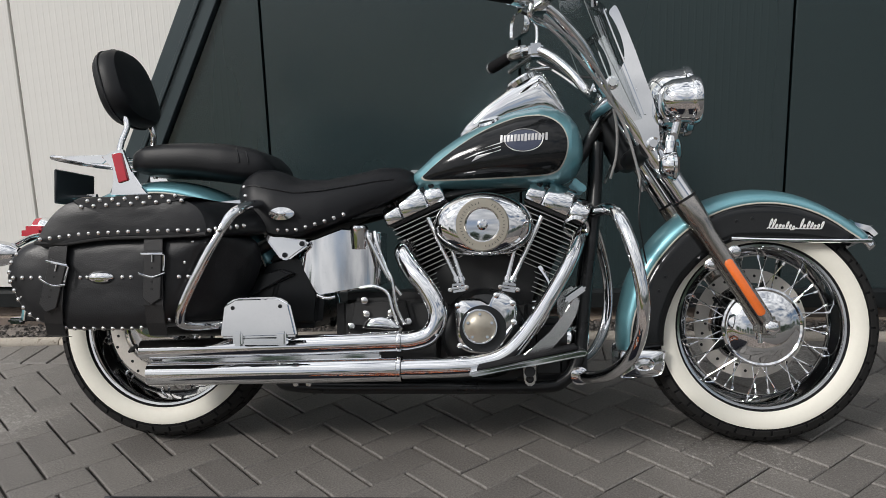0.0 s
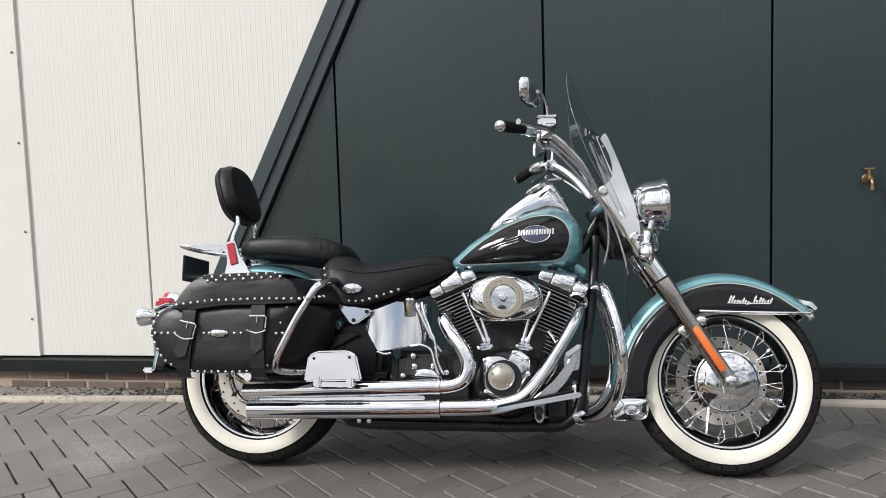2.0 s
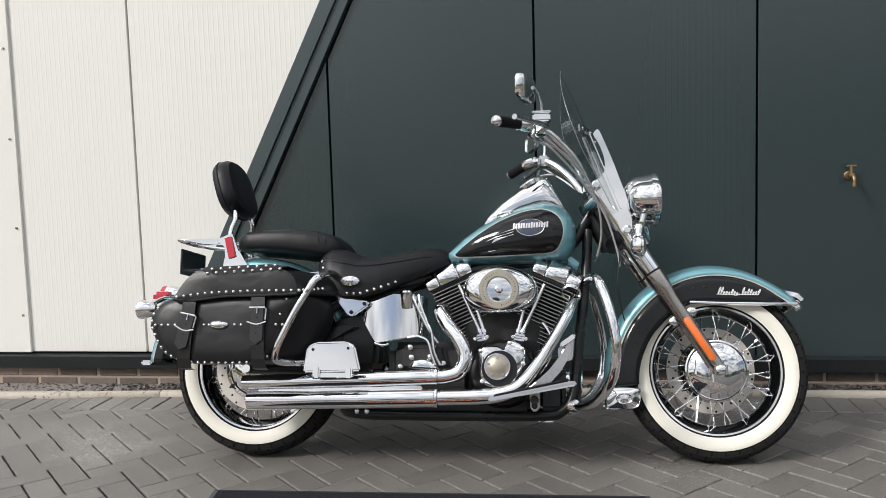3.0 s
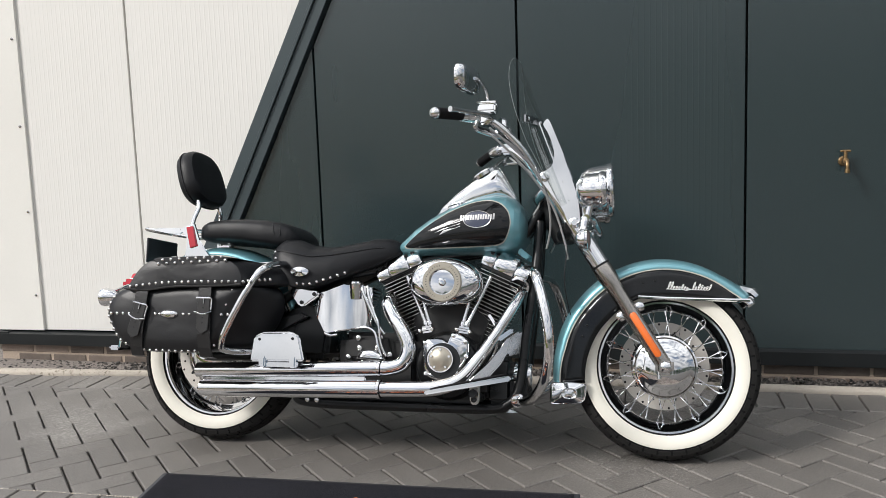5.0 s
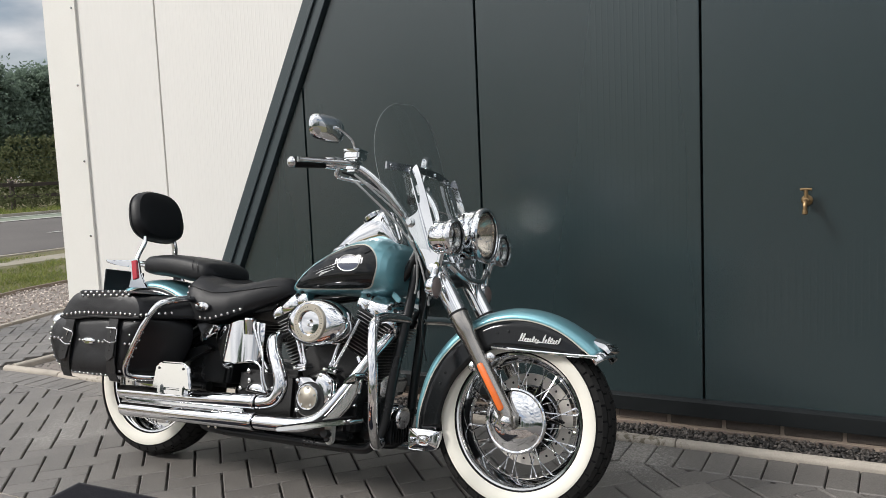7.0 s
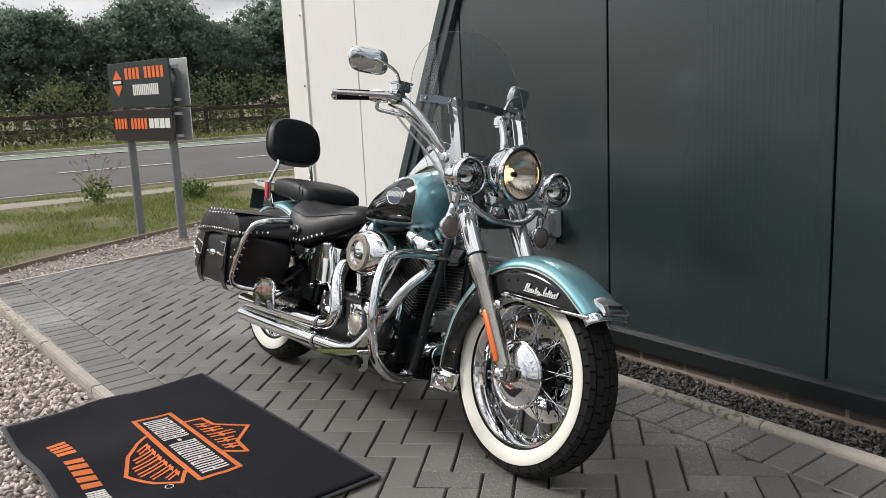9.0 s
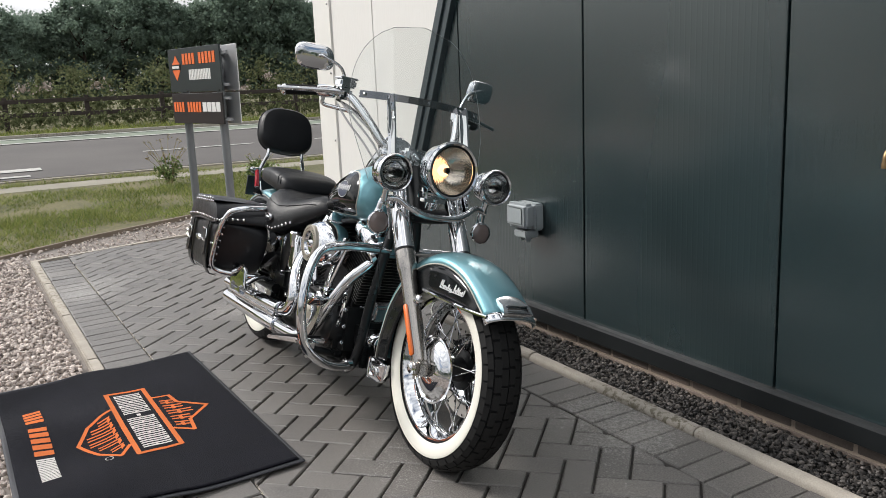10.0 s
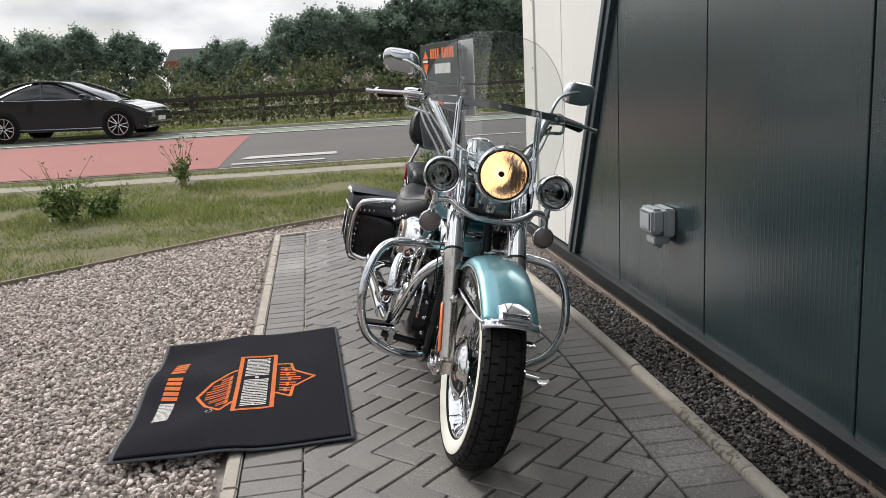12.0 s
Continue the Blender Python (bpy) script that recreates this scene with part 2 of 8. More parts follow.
M_MATW = mat("mat_white_pile", (0.60, 0.58, 0.55), 0.95, var=0.12, scale=30, fine=0.3, fscale=700, bump=0.8, bscale=900, spec=0.1)
M_MATR = mat("mat_rubber_border", (0.05, 0.052, 0.058), 0.8, var=0.15, scale=20, fine=0.2, fscale=400, bump=0.4)
M_GALV = mat("grey_painted_steel", (0.17, 0.18, 0.19), 0.5, var=0.15, scale=5, fine=0.06)
M_SIGND = mat("sign_dark_panel", (0.025, 0.035, 0.037), 0.3, var=0.2, scale=4, fine=0.05)
M_SIGNB = mat("sign_black_panel", (0.014, 0.014, 0.015), 0.35, var=0.2, scale=4)
M_SIGNBACK = mat("sign_aluminium_back", (0.52, 0.53, 0.54), 0.45, metal=0.6, var=0.1, scale=4)
M_ORANGE = mat("orange_vinyl", (0.80, 0.16, 0.035), 0.5, var=0.06)
M_VWHITE = mat("white_vinyl", (0.75, 0.75, 0.73), 0.5, var=0.05)
M_BRASS = mat("brass", (0.34, 0.23, 0.12), 0.42, metal=1.0, var=0.3, scale=40, fine=0.15)
M_GREYPL = mat("grey_plastic", (0.33, 0.36, 0.37), 0.5, var=0.06, scale=9, fine=0.04)
M_ROOFT = mat("red_roof", (0.30, 0.09, 0.06), 0.8)
M_RENDERW = mat("pale_render", (0.55, 0.53, 0.50), 0.8)

# motorcycle
M_TEAL = mat("teal_metallic_paint", (0.165, 0.375, 0.43), 0.38, metal=0.62, var=0.03, scale=3, fine=0.06, fscale=900, coat=1.0, rvar=0.02)
M_BLACK = mat("black_gloss_paint", (0.008, 0.009, 0.010), 0.10, var=0.1, coat=0.0, rvar=0.02, spec=0.42)
M_CREAM = mat("cream_pinstripe", (0.47, 0.455, 0.40), 0.35, coat=0.3, var=0.03)
M_CHROME = mat("chrome", (0.76, 0.77, 0.785), 0.045, metal=1.0, var=0.03, scale=6, fine=0.02, rvar=0.02)
M_ALU = mat("satin_aluminium", (0.50, 0.49, 0.47), 0.32, metal=1.0, var=0.06, scale=30, fine=0.06, stretch=(1, 1, 1))
M_FORK = mat("satin_fork_slider", (0.38, 0.36, 0.335), 0.22, metal=1.0, var=0.08, scale=30, fine=0.06)
M_TAN = mat("tan_satin_insert", (0.40, 0.37, 0.31), 0.36, metal=0.7, var=0.06, scale=30, fine=0.05)
M_STRIP = mat("brushed_screen_strip", (0.40, 0.40, 0.41), 0.20, metal=1.0, var=0.08, scale=30)
M_STRAP = mat("black_strap_leather", (0.015, 0.015, 0.016), 0.38, var=0.25, scale=9, fine=0.15, fscale=260, bump=0.35, bscale=330, rvar=0.1, spec=0.5)
M_POL = mat("polished_aluminium", (0.60, 0.60, 0.60), 0.17, metal=1.0, var=0.05, scale=20)
M_CAST = mat("bright_cast_alloy", (0.62, 0.61, 0.58), 0.42, metal=0.45, var=0.08, scale=30, fine=0.06)
M_STEEL = mat("brake_disc_steel", (0.56, 0.53, 0.49), 0.42, metal=0.35, var=0.08, scale=30, fine=0.1, fscale=300)
M_LEATHER = mat("black_leather", (0.0072, 0.0078, 0.0096), 0.40, var=0.25, scale=7, fine=0.15, fscale=260, bump=0.24, bscale=330, rvar=0.1, spec=0.5)
M_VINYL = mat("black_seat_vinyl", (0.0058, 0.0065, 0.0082), 0.46, var=0.2, scale=7, fine=0.1, fscale=260, bump=0.22, bscale=420, rvar=0.06, spec=0.35)
creases(M_LEATHER, 8.0, 0.007)
creases(M_VINYL, 7.0, 0.005)
# block tops coloured paler than the tyre, so the grooves between look shaded
M_TREAD = mat("lit_tread_rubber", (0.018, 0.0176, 0.0172), 0.75, spec=0.25, var=0.25, scale=14, fine=0.2, bump=0.25, rvar=0.08)
M_RUBBER = mat("tyre_rubber", (0.010, 0.010, 0.011), 0.85, spec=0.16, var=0.25, scale=14, fine=0.2, bump=0.25, rvar=0.08)
M_WWALL = mat("whitewall_rubber", (0.74, 0.72, 0.64), 0.55, var=0.05, scale=7, fine=0.03)
M_SATIN = mat("black_satin_metal", (0.008, 0.009, 0.010), 0.30, var=0.25, scale=12, fine=0.15, fscale=160, rvar=0.1)
M_CRINKLE = mat("black_crinkle_finish", (0.009, 0.0095, 0.010), 0.5, var=0.25, scale=12, fine=0.3, fscale=400, bump=0.5, bscale=600)
M_ORLENS = mat("orange_reflector", (0.75, 0.16, 0.03), 0.25, coat=0.5, var=0.05, fine=0.12, fscale=400)
M_REDLENS = mat("red_reflector", (0.42, 0.015, 0.03), 0.2, coat=0.6, var=0.06, fine=0.15, fscale=400)
M_SMOKE = mat("smoked_lens", (0.19, 0.15, 0.14), 0.16, coat=0.7, var=0.1, fine=0.15, fscale=260)
M_EMBLEM = mat("grey_emblem_print", (0.50, 0.50, 0.51), 0.35, metal=0.3, var=0.06)
M_SILV = mat("silver_emblem", (0.62, 0.62, 0.62), 0.3, metal=0.7, var=0.04)
M_SCRIPT = mat("bright_script_emblem", (0.78, 0.78, 0.77), 0.35, metal=0.2, var=0.04)
M_BLUE = mat("blue_emblem_enamel", (0.045, 0.055, 0.09), 0.3)
M_REFL = mat("lamp_reflector", (0.84, 0.77, 0.68), 0.15, metal=1.0, var=0.04, scale=30, bump=0.45, bscale=16, stretch=(1, 9, 1))
M_REFLD = mat("patterned_lamp_reflector", (0.70, 0.71, 0.72), 0.07, metal=1.0, var=0.05, scale=60, bump=0.35, bscale=26, rvar=0.02)
M_CABLE = mat("braided_cable", (0.42, 0.42, 0.42), 0.4, metal=0.7, fine=0.2, fscale=600)
M_PLATEB = mat("dark_plate", (0.02, 0.022, 0.026), 0.3)


def glass_mat(name, tint, rough=0.0, floor=0.03):
    m = bpy.data.materials.new(name)
    m.use_nodes = True
    n, l = m.node_tree.nodes, m.node_tree.links
    n.remove(n["Principled BSDF"])
    tr, gl, mx, fr = n.new("ShaderNodeBsdfTransparent"), n.new("ShaderNodeBsdfGlossy"), n.new("ShaderNodeMixShader"), n.new("ShaderNodeLayerWeight")
    pw, ad = n.new("ShaderNodeMath"), n.new("ShaderNodeMath")
    pw.operation, ad.operation = "POWER", "MULTIPLY_ADD"
    pw.inputs[1].default_value, ad.inputs[1].default_value, ad.inputs[2].default_value = 4.0, 0.8, floor
    tr.inputs["Color"].default_value = (*tint, 1)
    gl.inputs["Roughness"].default_value = rough
    l.new(fr.outputs["Facing"], pw.inputs[0])
    l.new(pw.outputs[0], ad.inputs[0])
    l.new(ad.outputs[0], mx.inputs[0])
    l.new(tr.outputs[0], mx.inputs[1])
    l.new(gl.outputs[0], mx.inputs[2])
    l.new(mx.outputs[0], n["Material Output"].inputs["Surface"])
    return m


M_SHIELD = glass_mat("clear_acrylic", (0.90, 0.92, 0.91), 0.02, 0.075)
M_LENS = glass_mat("clear_lens", (0.93, 0.93, 0.92), 0.02)
M_EDGE = mat("acrylic_edge", (0.20, 0.22, 0.22), 0.2, var=0.05, spec=0.6)
M_CARGLASS = mat("dark_car_glass", (0.012, 0.013, 0.015), 0.06, coat=0.5)
M_CARPAINT = mat("dark_car_paint", (0.009, 0.010, 0.014), 0.16, coat=1.0)


# ---- mesh helpers ----
def mesh_of(name, bm, m, smooth=True, mats=()):
    me = bpy.data.meshes.new(name)
    bmesh.ops.recalc_face_normals(bm, faces=bm.faces)
    for f in bm.faces:
        f.smooth = smooth
    bm.to_mesh(me)
    bm.free()
    me.materials.append(m)
    for q in mats:
        me.materials.append(q)
    if smooth:
        me.set_sharp_from_angle(angle=radians(38))
    return me


def part(name, bm, m, parent=None, label="", smooth=True, mats=()):
    ob = new(name, mesh_of(name, bm, m, smooth, mats))
    ob.parent = parent
    if label:
        ob["label"] = label
    return ob


def thing(name, label, category, group="", m=None):
    ob = new(name)
    ob.empty_display_size = 0.1
    if m is not None:
        ob.matrix_world = m
    return tagged(ob, label, category, group)


def np_mesh(name, verts, faces, m, smooth=False):
    me = bpy.data.meshes.new(name)
    me.from_pydata(verts.tolist(), [], faces.tolist())
    me.materials.append(m)
    if smooth:
        me.shade_smooth()
    me.update()
    return me


def prism(pts, y0, y1, bevel=0.0, segs=2, bm=None):
    """A polygon in x, z drawn out from y0 to y1."""
    bm = bm or bmesh.new()
    a = [bm.verts.new((x, y0, z)) for x, z in pts]
    b = [bm.verts.new((x, y1, z)) for x, z in pts]
    fs = [bm.faces.new(a), bm.faces.new(b[::-1])]
    k = len(pts)
    for i in range(k):
        fs.append(bm.faces.new((a[i], b[i], b[(i + 1) % k], a[(i + 1) % k])))
    if bevel:
        es = {e for f in fs for e in f.edges}
        bmesh.ops.bevel(bm, geom=list(es), offset=bevel, segments=segs, affect="EDGES", clamp_overlap=True)
    return bm


def box(x0, x1, y0, y1, z0, z1, bevel=0.0, segs=2, bm=None):
    return prism([(x0, z0), (x1, z0), (x1, z1), (x0, z1)], y0, y1, bevel, segs, bm)


def slab(pts, z0, z1, bevel=0.0, bm=None):
    """A polygon in x, y drawn out from z0 to z1."""
    bm = bm or bmesh.new()
    a = [bm.verts.new((x, y, z0)) for x, y in pts]
    b = [bm.verts.new((x, y, z1)) for x, y in pts]
    bm.faces.new(a), bm.faces.new(b)
    k = len(pts)
    for i in range(k):
        bm.faces.new((a[i], b[i], b[(i + 1) % k], a[(i + 1) % k]))
    if bevel:
        bmesh.ops.bevel(bm, geom=list(bm.edges), offset=bevel, segments=2, affect="EDGES", clamp_overlap=True)
    return bm


def smooth_path(pts, n=8):
    """A round curve through the points."""
    p = [Vector(q) for q in pts]
    out = []
    for i in range(len(p) - 1):
        a, b, c, d = p[max(i - 1, 0)], p[i], p[i + 1], p[min(i + 2, len(p) - 1)]
        for j in range(n):
            t = j / n
            out.append(0.5 * (2 * b + (c - a) * t + (2 * a - 5 * b + 4 * c - d) * t * t + (3 * b - a - 3 * c + d) * t ** 3))
    return out + [p[-1]]


def tube(pts, r, segs=12, n=8, bm=None, radii=None, straight=False):
    bm = bm or bmesh.new()
    path = [Vector(p) for p in pts] if straight else smooth_path(pts, n)
    k = len(path)
    up = Vector((0.123, 0.31, 0.94)).normalized()
    prev, first = None, None
    for i, p in enumerate(path):
        d = (path[min(i + 1, k - 1)] - path[max(i - 1, 0)]).normalized()
        u = (up - d * up.dot(d)).normalized()
        v = d.cross(u)
        up = u
        rr = r if radii is None else np.interp(i / (k - 1), np.linspace(0, 1, len(radii)), radii)
        ring = [bm.verts.new(p + (u * math.cos(2 * math.pi * s / segs) + v * math.sin(2 * math.pi * s / segs)) * rr) for s in range(segs)]
        if prev:
            for s in range(segs):
                bm.faces.new((prev[s], prev[(s + 1) % segs], ring[(s + 1) % segs], ring[s]))
        else:
            bm.faces.new(ring[::-1])
        prev = ring
    bm.faces.new(prev)
    return bm


def lathe(profile, segs=32, centre=(0, 0, 0), axis=(0, -1, 0), bm=None, close=False):
    """A profile of (radius, way along the axis) turned about the axis."""
    bm = bm or bmesh.new()
    c, ax = Vector(centre), Vector(axis).normalized()
    u = ax.orthogonal().normalized()
    v = ax.cross(u)
    rings = []
    for r, h in profile:
        if r < 1e-5:
            rings.append([bm.verts.new(c + ax * h)])
        else:
            rings.append([bm.verts.new(c + ax * h + (u * math.cos(2 * math.pi * s / segs) + v * math.sin(2 * math.pi * s / segs)) * r) for s in range(segs)])
    pairs = list(zip(rings, rings[1:]))
    if close:
        pairs.append((rings[-1], rings[0]))
    for a, b in pairs:
        for s in range(segs):
            q = (s + 1) % segs
            if len(a) == 1 and len(b) > 1:
                bm.faces.new((a[0], b[s], b[q]))
            elif len(b) == 1 and len(a) > 1:
                bm.faces.new((a[s], a[q], b[0]))
            elif len(a) > 1:
                bm.faces.new((a[s], a[q], b[q], b[s]))
    return bm


def rod(a, b, r, segs=10, bm=None):
    return tube([a, b], r, segs, bm=bm, straight=True)


def loft(rings, bm=None, caps=True, closed=True):
    bm = bm or bmesh.new()
    vs = [[bm.verts.new(p) for p in r] for r in rings]
    k = len(vs[0])
    for a, b in zip(vs, vs[1:]):
        for i in range(k if closed else k - 1):
            bm.faces.new((a[i], a[(i + 1) % k], b[(i + 1) % k], b[i]))
    if caps and closed:
        bm.faces.new(vs[0][::-1]), bm.faces.new(vs[-1])
    return bm


def pillow(outline, steps, bm=None):
    """Outline in x, z; steps of (y, scale about the middle, drop): a rounded, stuffed shape."""
    cx = sum(p[0] for p in outline) / len(outline)
    cz = sum(p[1] for p in outline) / len(outline)
    rings = [[(cx + (x - cx) * s, y, cz + (z - cz) * s) for x, z in outline] for y, s in steps]
    return loft(rings, bm)


def round_outline(pts, n=5):
    q = smooth_path([(x, 0, z) for x, z in pts] + [(pts[0][0], 0, pts[0][1])], n)
    return [(p.x, p.z) for p in q[:-1]]


def stones(name, spots, size, m, seed):
    """Loose stones lying at the given spots, one joined mesh."""
    rng = np.random.default_rng(seed)
    g = (1 + 5 ** 0.5) / 2
    base = np.array([(-1, g, 0), (1, g, 0), (-1, -g, 0), (1, -g, 0), (0, -1, g), (0, 1, g), (0, -1, -g), (0, 1, -g), (g, 0, -1), (g, 0, 1), (-g, 0, -1), (-g, 0, 1)]) / 1.9
    tri = np.array([(0, 11, 5), (0, 5, 1), (0, 1, 7), (0, 7, 10), (0, 10, 11), (1, 5, 9), (5, 11, 4), (11, 10, 2), (10, 7, 6), (7, 1, 8), (3, 9, 4), (3, 4, 2), (3, 2, 6), (3, 6, 8), (3, 8, 9), (4, 9, 5), (2, 4, 11), (6, 2, 10), (8, 6, 7), (9, 8, 1)])
    k = len(spots)
    v = base[None] * rng.uniform(0.75, 1.15, (k, 12, 1))
    v = v * np.stack([rng.uniform(0.8, 1.4, k), rng.uniform(0.6, 1.0, k), rng.uniform(0.5, 0.85, k)], 1)[:, None] * (size * rng.uniform(0.55, 1.25, k))[:, None, None]
    a, b = rng.uniform(0, 6.28, k), rng.uniform(-0.7, 0.7, k)
    x = v[..., 0] * np.cos(b)[:, None] - v[..., 2] * np.sin(b)[:, None]
    z = v[..., 0] * np.sin(b)[:, None] + v[..., 2] * np.cos(b)[:, None]
    v = np.stack([x * np.cos(a)[:, None] - v[..., 1] * np.sin(a)[:, None], x * np.sin(a)[:, None] + v[..., 1] * np.cos(a)[:, None], z], 2)
    v = v + spots[:, None]
    f = (tri[None] + 12 * np.arange(k)[:, None, None]).reshape(-1, 3)
    return new(name, np_mesh(name, v.reshape(-1, 3), f, m))


# ---- ground ----
def rise(x):
    """The land climbs a little towards the road."""
    return min(0.28, 0.026 * max(0.0, -6.0 - x))


def fall(y):
    """The paving falls from the building to the gravel."""
    return 0.02 * (min(max(y, 1.4), 3.0) - 1.4)


def dip(x, y):
    """The paving also sinks a little towards the far corner of the wall."""
    return 0.045 * min(1.0, max(0.0, (0.3 - x) / 2.2)) * min(1.0, max(0.0, (y - 1.9) / 0.9))


def left_kerb(x):
    return 1.405 + 0.0215 * x


gx = [-900, -300, -120, -60, -40, -30, -24, -20, -16.77, -14, -11, -8, -6, -3, 0, 3, 8, 20, 80, 300, 900]
gy = [-900, -200, -60, -20, -8, -2, 2, 6, 12, 20, 60, 200, 900]
bm = bmesh.new()
grid = [[bm.verts.new((x, y, rise(x) - 0.05)) for x in gx] for y in gy]
for r0, r1 in zip(grid, grid[1:]):
    for i in range(len(gx) - 1):
        bm.faces.new((r0[i], r0[i + 1], r1[i + 1], r1[i]))
tagged(part("ground", bm, M_EARTH), "rough green and straw-coloured grassland", "ground", kind="structure")


def sheet(name, pts, lift, m, label, category, parts=24):
    """A flat area that lies on the rising land."""
    bm = bmesh.new()
    (x0, y0), (x1, y1), (x2, y2), (x3, y3) = pts
    rows = []
    for i in range(parts + 1):
        t = i / parts
        a = (x0 + (x1 - x0) * t, y0 + (y1 - y0) * t)
        b = (x3 + (x2 - x3) * t, y3 + (y2 - y3) * t)
        rows.append([bm.verts.new((x, y, rise(x) + lift)) for x, y in (a, b)])
    for a, b in zip(rows, rows[1:]):
        bm.faces.new((a[0], b[0], b[1], a[1]))
    return tagged(part(name, bm, m), label, category, kind="structure")


def timber_x(y):
    return float(np.interp(y, [-6, -0.45, 0.32, 1.32, 2.02, 3.21, 5.18, 6.9, 9.0], [0.8, -2.2, -2.97, -3.81, -4.28, -4.95, -5.88, -6.2, -6.5]))


# gravel bed between the paving and the grass
bm = bmesh.new()
ys = np.linspace(-6, 9, 46)
rows = [[bm.verts.new((x, y, -0.028)) for x in np.linspace(timber_x(y), 9.0, 12)] for y in ys]
for a, b in zip(rows, rows[1:]):
    for i in range(11):
        bm.faces.new((a[i], a[i + 1], b[i + 1], b[i]))
tagged(part("gravel_bed", bm, M_BED), "bed of fine pinkish-grey gravel", "gravel", kind="structure")

rng = np.random.default_rng(5)


def scatter(n, x0, x1, y0, y1, keep, z0, z1):
    x, y = rng.uniform(x0, x1, n), rng.uniform(y0, y1, n)
    ok = np.array([keep(a, b) for a, b in zip(x, y)])
    x, y = x[ok], y[ok]
    return np.stack([x, y, rng.uniform(z0, z1, len(x))], 1)


near = scatter(62000, -4.1, 1.9, -1.6, 1.42, lambda x, y: timber_x(y) + 0.02 < x and y < left_kerb(x) - 0.03 and (x < 0.9 or y > 0.2), -0.026, -0.006)
wide = scatter(16000, -2.4, 1.7, -2.6, 1.4, lambda x, y: timber_x(y) + 0.02 < x and y < left_kerb(x) - 0.03 and not ((x < 0.9 and y > -1.6) or (x < 1.9 and y > 0.2)), -0.026, -0.006)
far = scatter(9000, -6.3, -3.2, 1.3, 7.5, lambda x, y: timber_x(y) + 0.02 < x < -3.36 - 0.29 * (y - 1.4), -0.026, -0.004)
tagged(stones("gravel", np.concatenate([near, wide, far]), 0.0122, M_STONE, 1), "loose pale pinkish-grey gravel beside the paving", "gravel", kind="stuff")

# the timber edging of the gravel
ys = list(np.linspace(-5.5, 8.8, 30))
bm = bmesh.new()
for a, b in zip(ys, ys[1:]):
    xa, xb = timber_x(a), timber_x(b)
    slab([(xa - 0.02, a), (xa + 0.015, a), (xb + 0.015, b), (xb - 0.02, b)], -0.06, 0.012, bm=bm)
tagged(part("timber_edging", bm, M_TIMBER, smooth=False), "low weathered timber edging between gravel and grass", "edging", kind="structure")

# the yard behind the gravel
sheet("yard", [(-1.2, -2.7), (34, -2.7), (34, -38), (-1.2, -38)], 0.012, M_ROAD, "dark asphalt yard in front of the building", "yard", 4)
sheet("yard", [(1.75, -2.7), (34, -2.7), (34, 1.38), (1.75, 1.38)], 0.012, M_ROAD, "dark asphalt yard in front of the building", "yard", 4)
# footpath, road, cycle lane and far verge
sheet("footpath", [(-8.05, -30), (-8.6, 40), (-9.0, 40), (-8.70, -30)], -0.046, M_PATH, "narrow pale footpath half overgrown with grass", "path")
sheet("road", [(-9.1, -40), (-9.9, 60), (-15.6, 60), (-15.9, -40)], -0.026, M_ROAD, "grey worn asphalt road with a slight rise", "road")
sheet("road_red_surface", [(-9.15, -40), (-9.35, 0.12), (-15.25, 0.12), (-15.6, -40)], -0.020, M_ROADRED, "red-surfaced stretch of asphalt road", "road")
sheet("cycle_lane", [(-15.9, -40), (-15.6, 60), (-17.1, 60), (-17.6, -40)], -0.018, M_ROADGREEN, "faded green cycle lane along the road", "road")
for name, pts in (("road_line", [(-15.75, -40), (-15.45, 60), (-15.6, 60), (-15.9, -40)]), ("road_line", [(-17.0, -40), (-16.7, 60), (-16.85, 60), (-17.15, -40)])):
    sheet(name, pts, -0.012, M_LINE, "worn white line painted on the road", "road marking")
for y in np.arange(2.2, 34, 3.2):
    sheet("road_line", [(-12.05 + 0.01 * y, y + 1.5), (-12.05 + 0.01 * y, y + 3.5), (-12.16 + 0.01 * y, y + 3.5), (-12.16 + 0.01 * y, y + 1.5)], -0.014, M_LINE, "worn white dashed line on the road", "road marking", 2)
sheet("road_line", [(-10.35, 0.35), (-10.35, 1.95), (-10.72, 1.95), (-10.72, 0.5)], -0.014, M_LINE, "worn white line painted on the road", "road marking", 2)
sheet("road_line", [(-9.62, 0.3), (-9.62, 1.75), (-9.80, 1.75), (-9.80, 0.3)], -0.014, M_LINE, "worn white line painted on the road", "road marking", 2)
for x0, x1, nm in ((-9.0, -9.12, "kerb"), (-17.6, -17.75, "kerb")):
    bm = bmesh.new()
    for a, b in zip(range(-40, 58, 2), range(-38, 60, 2)):
        xs = x0 - (0.008 * (a + 40) if x0 > -10 else -0.005 * (a + 40))
        z = rise(xs)
        slab([(xs, a), (xs, b), (xs - 0.12, b), (xs - 0.12, a)], z - 0.1, z + (-0.03 if x0 > -10 else 0.05), bm=bm)
    tagged(part(nm, bm, M_KERB, smooth=False), "low pale concrete roadside kerb", "kerb", kind="structure")


# ---- the building ----
J = [-0.412, 0.585, 1.580, 2.578, 3.575, 4.57, 5.57, 6.57, 7.57, 8.57]
TOP, WALL_Y, SHEET_BOTTOM = 4.2, 3.30, 0.132


def diag_left(z):
    return -1.010 + (z - 0.70) / 1.985


def diag_right(z):
    return -0.862 + (z - 0.68) / 2.0


